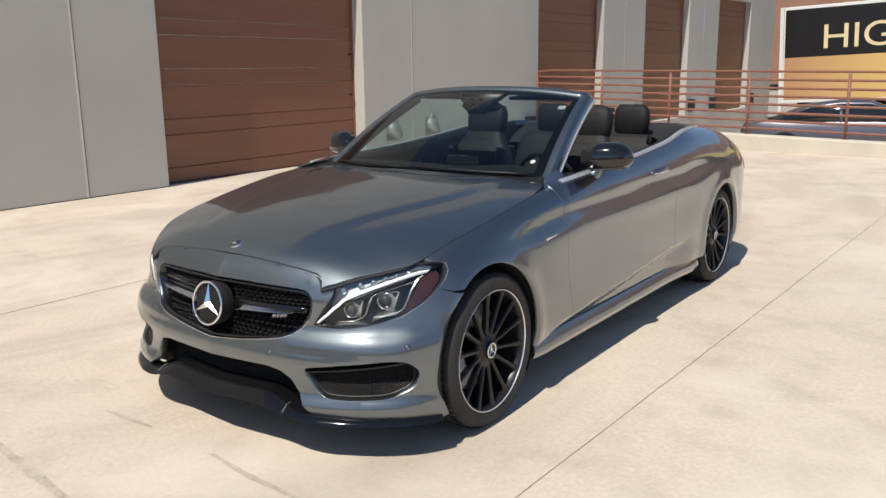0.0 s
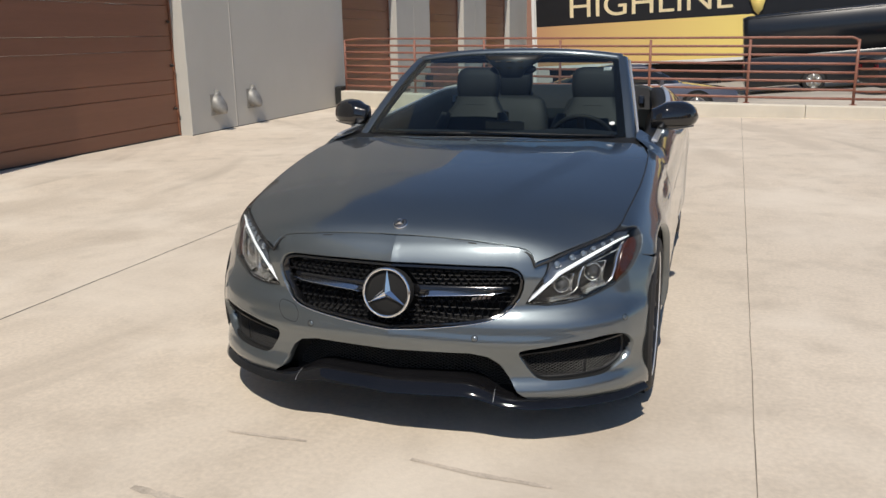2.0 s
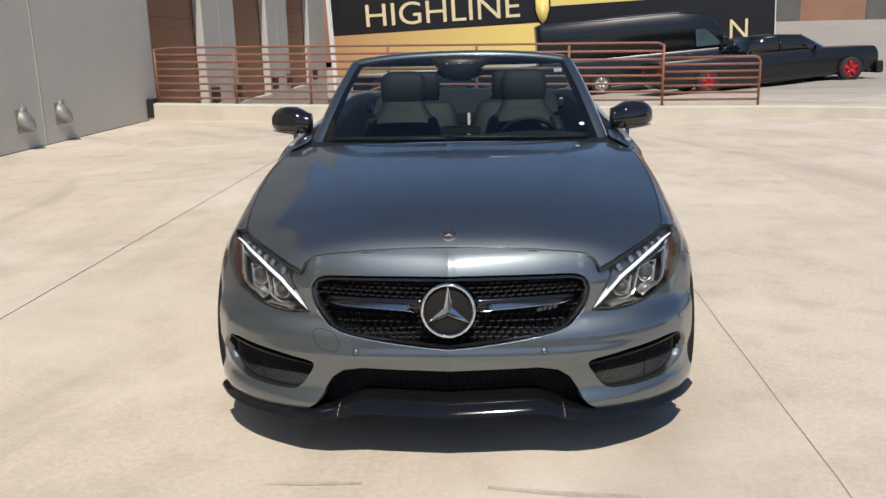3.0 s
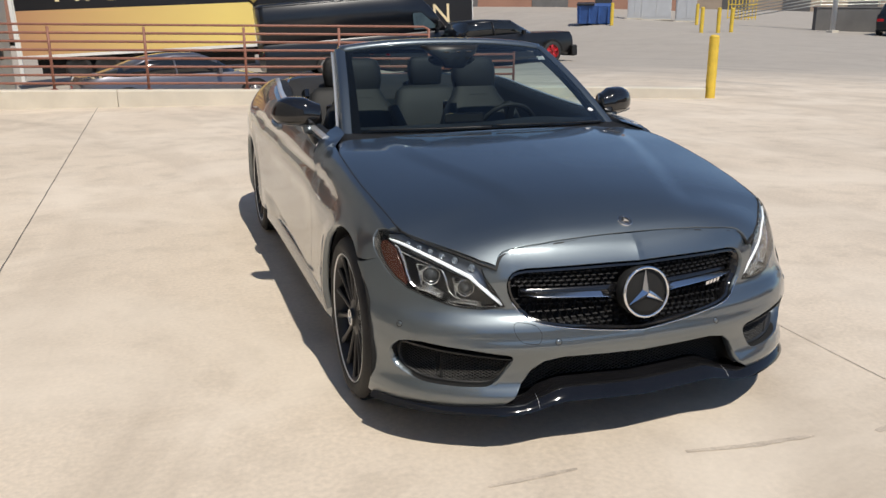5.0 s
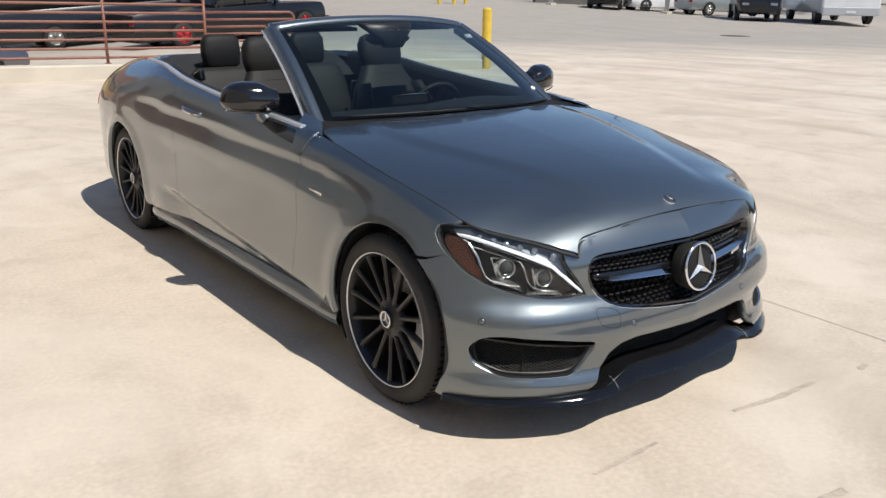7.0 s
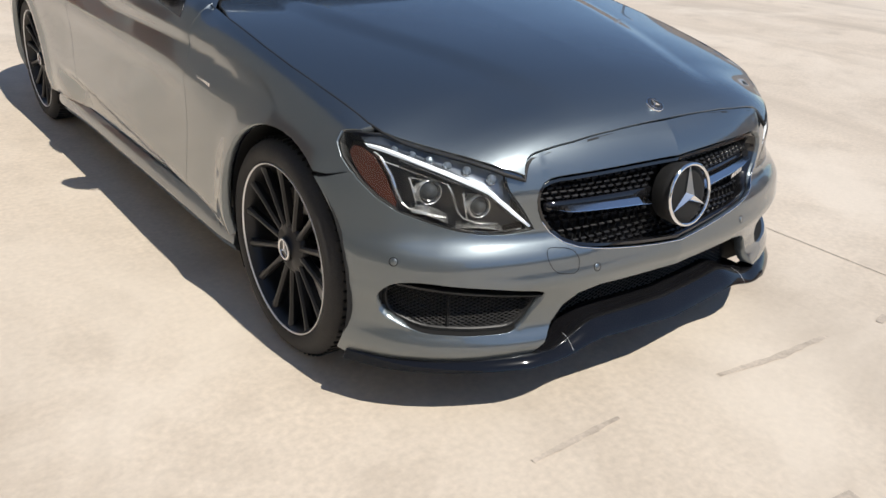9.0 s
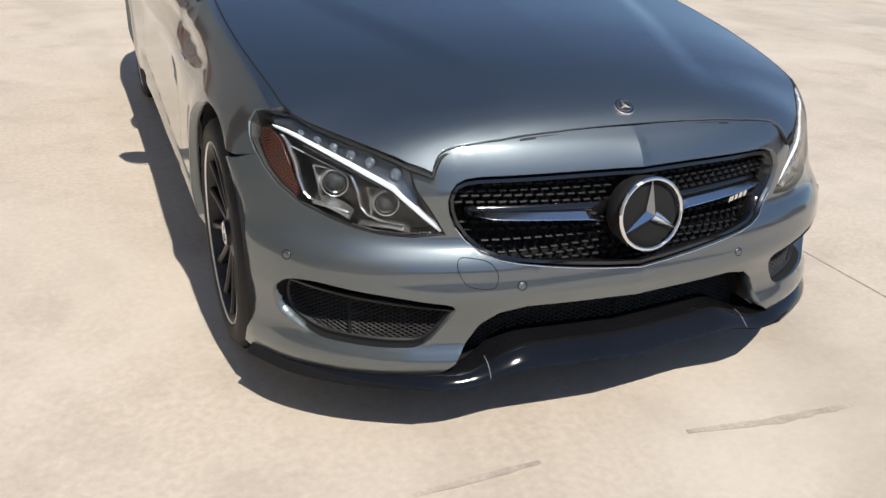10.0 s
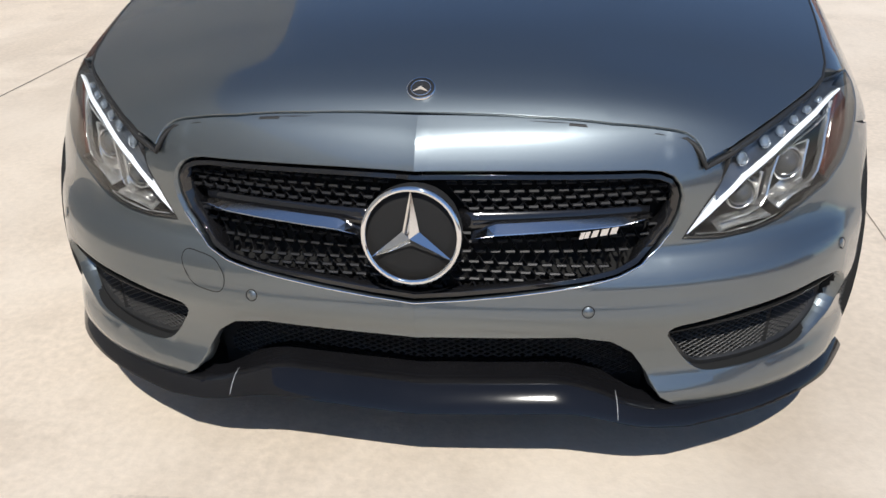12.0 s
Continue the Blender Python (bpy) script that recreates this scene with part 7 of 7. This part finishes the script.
def front_seat(x):
    def c(y, z):
        return Vector((x, y, z))
    back_ = part("seat_back", pad([(c(1.72, 0.52), 0.20, 0.05, -16), (c(1.735, 0.58), 0.235, 0.075, -16), (c(1.76, 0.70), 0.25, 0.080, -16), (c(1.795, 0.83), 0.240, 0.075, -16), (c(1.825, 0.91), 0.205, 0.066, -16), (c(1.85, 0.98), 0.155, 0.056, -16), (c(1.872, 1.05), 0.12, 0.045, -14), (c(1.88, 1.08), 0.10, 0.038, -14)]), M["leather_grey"], car, "grey leather front seat with a black headrest")
    part("seat_cushion", pad([(c(1.28, 0.46), 0.23, 0.03, -80), (c(1.30, 0.46), 0.25, 0.07, -80), (c(1.55, 0.44), 0.26, 0.08, -84), (c(1.78, 0.42), 0.25, 0.07, -84)]), M["leather_grey"], back_)
    for s in (-1, 1):
        part("seat_bolster", pad([(c(1.70, 0.54) + Vector((s * 0.215, -0.04, 0)), 0.030, 0.06, -16), (c(1.73, 0.66) + Vector((s * 0.222, -0.06, 0)), 0.042, 0.075, -16), (c(1.77, 0.82) + Vector((s * 0.212, -0.055, 0)), 0.040, 0.07, -16), (c(1.81, 0.94) + Vector((s * 0.180, -0.04, 0)), 0.028, 0.05, -16)], 16, 0.8), M["leather_grey"], back_)
    part("headrest", pad([(c(1.855, 1.005), 0.095, 0.030, -10), (c(1.865, 1.02), 0.125, 0.048, -10), (c(1.88, 1.09), 0.138, 0.056, -10), (c(1.892, 1.16), 0.138, 0.054, -10), (c(1.90, 1.20), 0.118, 0.042, -10), (c(1.902, 1.215), 0.08, 0.025, -10)]), M["leather"], back_, "black leather headrest")
    boxed("seat_shell", (x - 0.19, x + 0.19, 1.89, 1.915, 0.55, 0.95), M["gloss_black"], back_, bevel=0.01, m=pose(0, 0, 0))
    boxed("neck_vent", (x - 0.055, x + 0.055, 1.795, 1.80, 0.975, 0.995), M["void"], back_)


front_seat(0.365)
front_seat(-0.365)
for x in (0.30, -0.30):
    def c(y, z):
        return Vector((x, y, z))
    rb = part("rear_seat_back", pad([(c(2.52, 0.55), 0.24, 0.07, -18), (c(2.56, 0.70), 0.26, 0.08, -18), (c(2.60, 0.85), 0.25, 0.07, -18), (c(2.63, 0.95), 0.22, 0.05, -18), (c(2.64, 0.985), 0.18, 0.03, -18)]), M["leather_grey"], car, "grey leather rear seat")
    part("rear_headrest", pad([(c(2.65, 0.985), 0.085, 0.03, -8), (c(2.655, 1.00), 0.112, 0.045, -8), (c(2.665, 1.08), 0.122, 0.052, -8), (c(2.67, 1.15), 0.118, 0.048, -8), (c(2.672, 1.185), 0.092, 0.03, -8)]), M["leather"], rb, "black leather rear headrest")
    part("rear_cushion", pad([(c(2.10, 0.52), 0.24, 0.05, -80), (c(2.14, 0.52), 0.26, 0.08, -80), (c(2.42, 0.50), 0.26, 0.08, -86)]), M["leather_grey"], rb)
boxed("rear_centre_tray", (-0.06, 0.06, 2.10, 2.62, 0.45, 0.72), M["leather"], car, bevel=0.03)
# inner door and side trim
for sg in (1, -1):
    bm = bmesh.new()
    rings = []
    for k in range(33):
        y = 0.66 + (2.72 - 0.66) * k / 32
        x, z = shut_x(y) - 0.012, belt_z(y)
        rings.append([(sg * a, y, b) for a, b in ((x, z - 0.004), (x - 0.05, z - 0.004), (x - 0.075, z - 0.04), (x - 0.06, z - 0.14), (x - 0.095, z - 0.22), (x - 0.10, z - 0.30), (x - 0.06, z - 0.40), (x - 0.06, 0.28))])
    part("inner_side_trim", loft(bm, rings, False), M["leather"], car, "black inner door trim")
    boxed("speaker_grille", (sg * 0.715 - 0.006, sg * 0.715 + 0.006, 0.80, 0.92, 0.83, 0.90), M["silver"], car, bevel=0.005)
    boxed("seat_memory_panel", (sg * 0.705 - 0.012, sg * 0.705 + 0.012, 1.10, 1.26, 0.80, 0.86), M["silver"], car, bevel=0.01)
    bm = bmesh.new()
    tube(bm, [(sg * 0.69, 1.28, 0.80), (sg * 0.665, 1.32, 0.815), (sg * 0.665, 1.5, 0.83), (sg * 0.69, 1.56, 0.84)], 0.012, 8)
    part("door_pull", bm, M["silver"], car)
# folded-roof cover, rear shelf
bm = bmesh.new()
rings = []
for k in range(25):
    x = -0.70 + 1.40 * k / 24
    q = abs(x) / 0.70
    yb = 3.10 - 0.42 * q ** 4
    rings.append([Vector((x, y, z)) for y, z in ((2.66 - 0.02 * q, 0.90), (2.70, 0.965 - 0.01 * q), (2.80, 1.000), (min(2.95, yb - 0.06) if yb > 2.90 else 2.82, 1.028), (max(yb, 2.84), 1.040 - 0.004 * q), (max(yb, 2.84) + 0.02, 1.02))])
part("roof_cover", fix(loft(bm, rings, False)), M["fabric"], car, "black cover over the folded roof")
for sg in (1, -1):
    soften(boxed("roll_bar_cover", (-0.10, 0.10, -0.05, 0.05, -0.02, 0.02), M["satin_black"], car, m=Matrix.Translation((sg * 0.30, 2.78, 0.995)) @ pose(0, 0, 0, -10)), 0.012)
    soften(boxed("belt_guide", (-0.018, 0.018, -0.05, 0.05, -0.03, 0.03), M["gloss_black"], car, m=Matrix.Translation((sg * 0.62, 2.22, 0.985)) @ pose(0, 0, 0, -18)), 0.01)
# boot lid and tail
def tail_deck(x, y):
    q = abs(x) / 0.70
    return Vector((x, y, belt_z(max(y, 2.6)) + 0.018 * (1 - q ** 2) - 0.03 * step(0.8, 1.05, q) + 0.02 * step(3.35, 3.62, y) * (1 - q * q)))


deck = [(0, 3.112), (0.3, 3.10), (0.5, 3.00), (0.62, 2.84), (0.700, 2.62), (0.755, 2.47), (0.752, 2.52), (0.72, 2.78), (0.68, 3.05), (0.62, 3.40), (0.56, 3.58), (0.40, 3.66), (0.2, 3.69), (0, 3.70)]
panel("boot_lid", tail_deck, both(deck), PAINT, car, gap=0.03, depth=0.02, inset=0.002)
sp = lambda s, z: shell(s, z)
for mirror in (False, True):
    t0 = s_of_y(3.625)
    panel("rear_bumper", lambda u, v: flank(min(u, S_TAIL - 0.005), min(v, 0.86)), [(t0, 0.25), (S_TAIL - 0.01, 0.25), (S_TAIL - 0.01, 0.84), (t0, 0.84)], PAINT, car, gap=0.04, depth=0.01, mirror=mirror)
    sg = -1 if mirror else 1
    op = [(s_of_y(3.43), 0.71), (s_of_y(3.64), 0.70), (s_of_y(3.66), 0.80), (s_of_y(3.46), 0.80)]
    panel("tail_light", flank, rounded(op, 0.03), M["red_lamp"], car, gap=0.03, depth=0.01, mirror=mirror, lift=0.004)
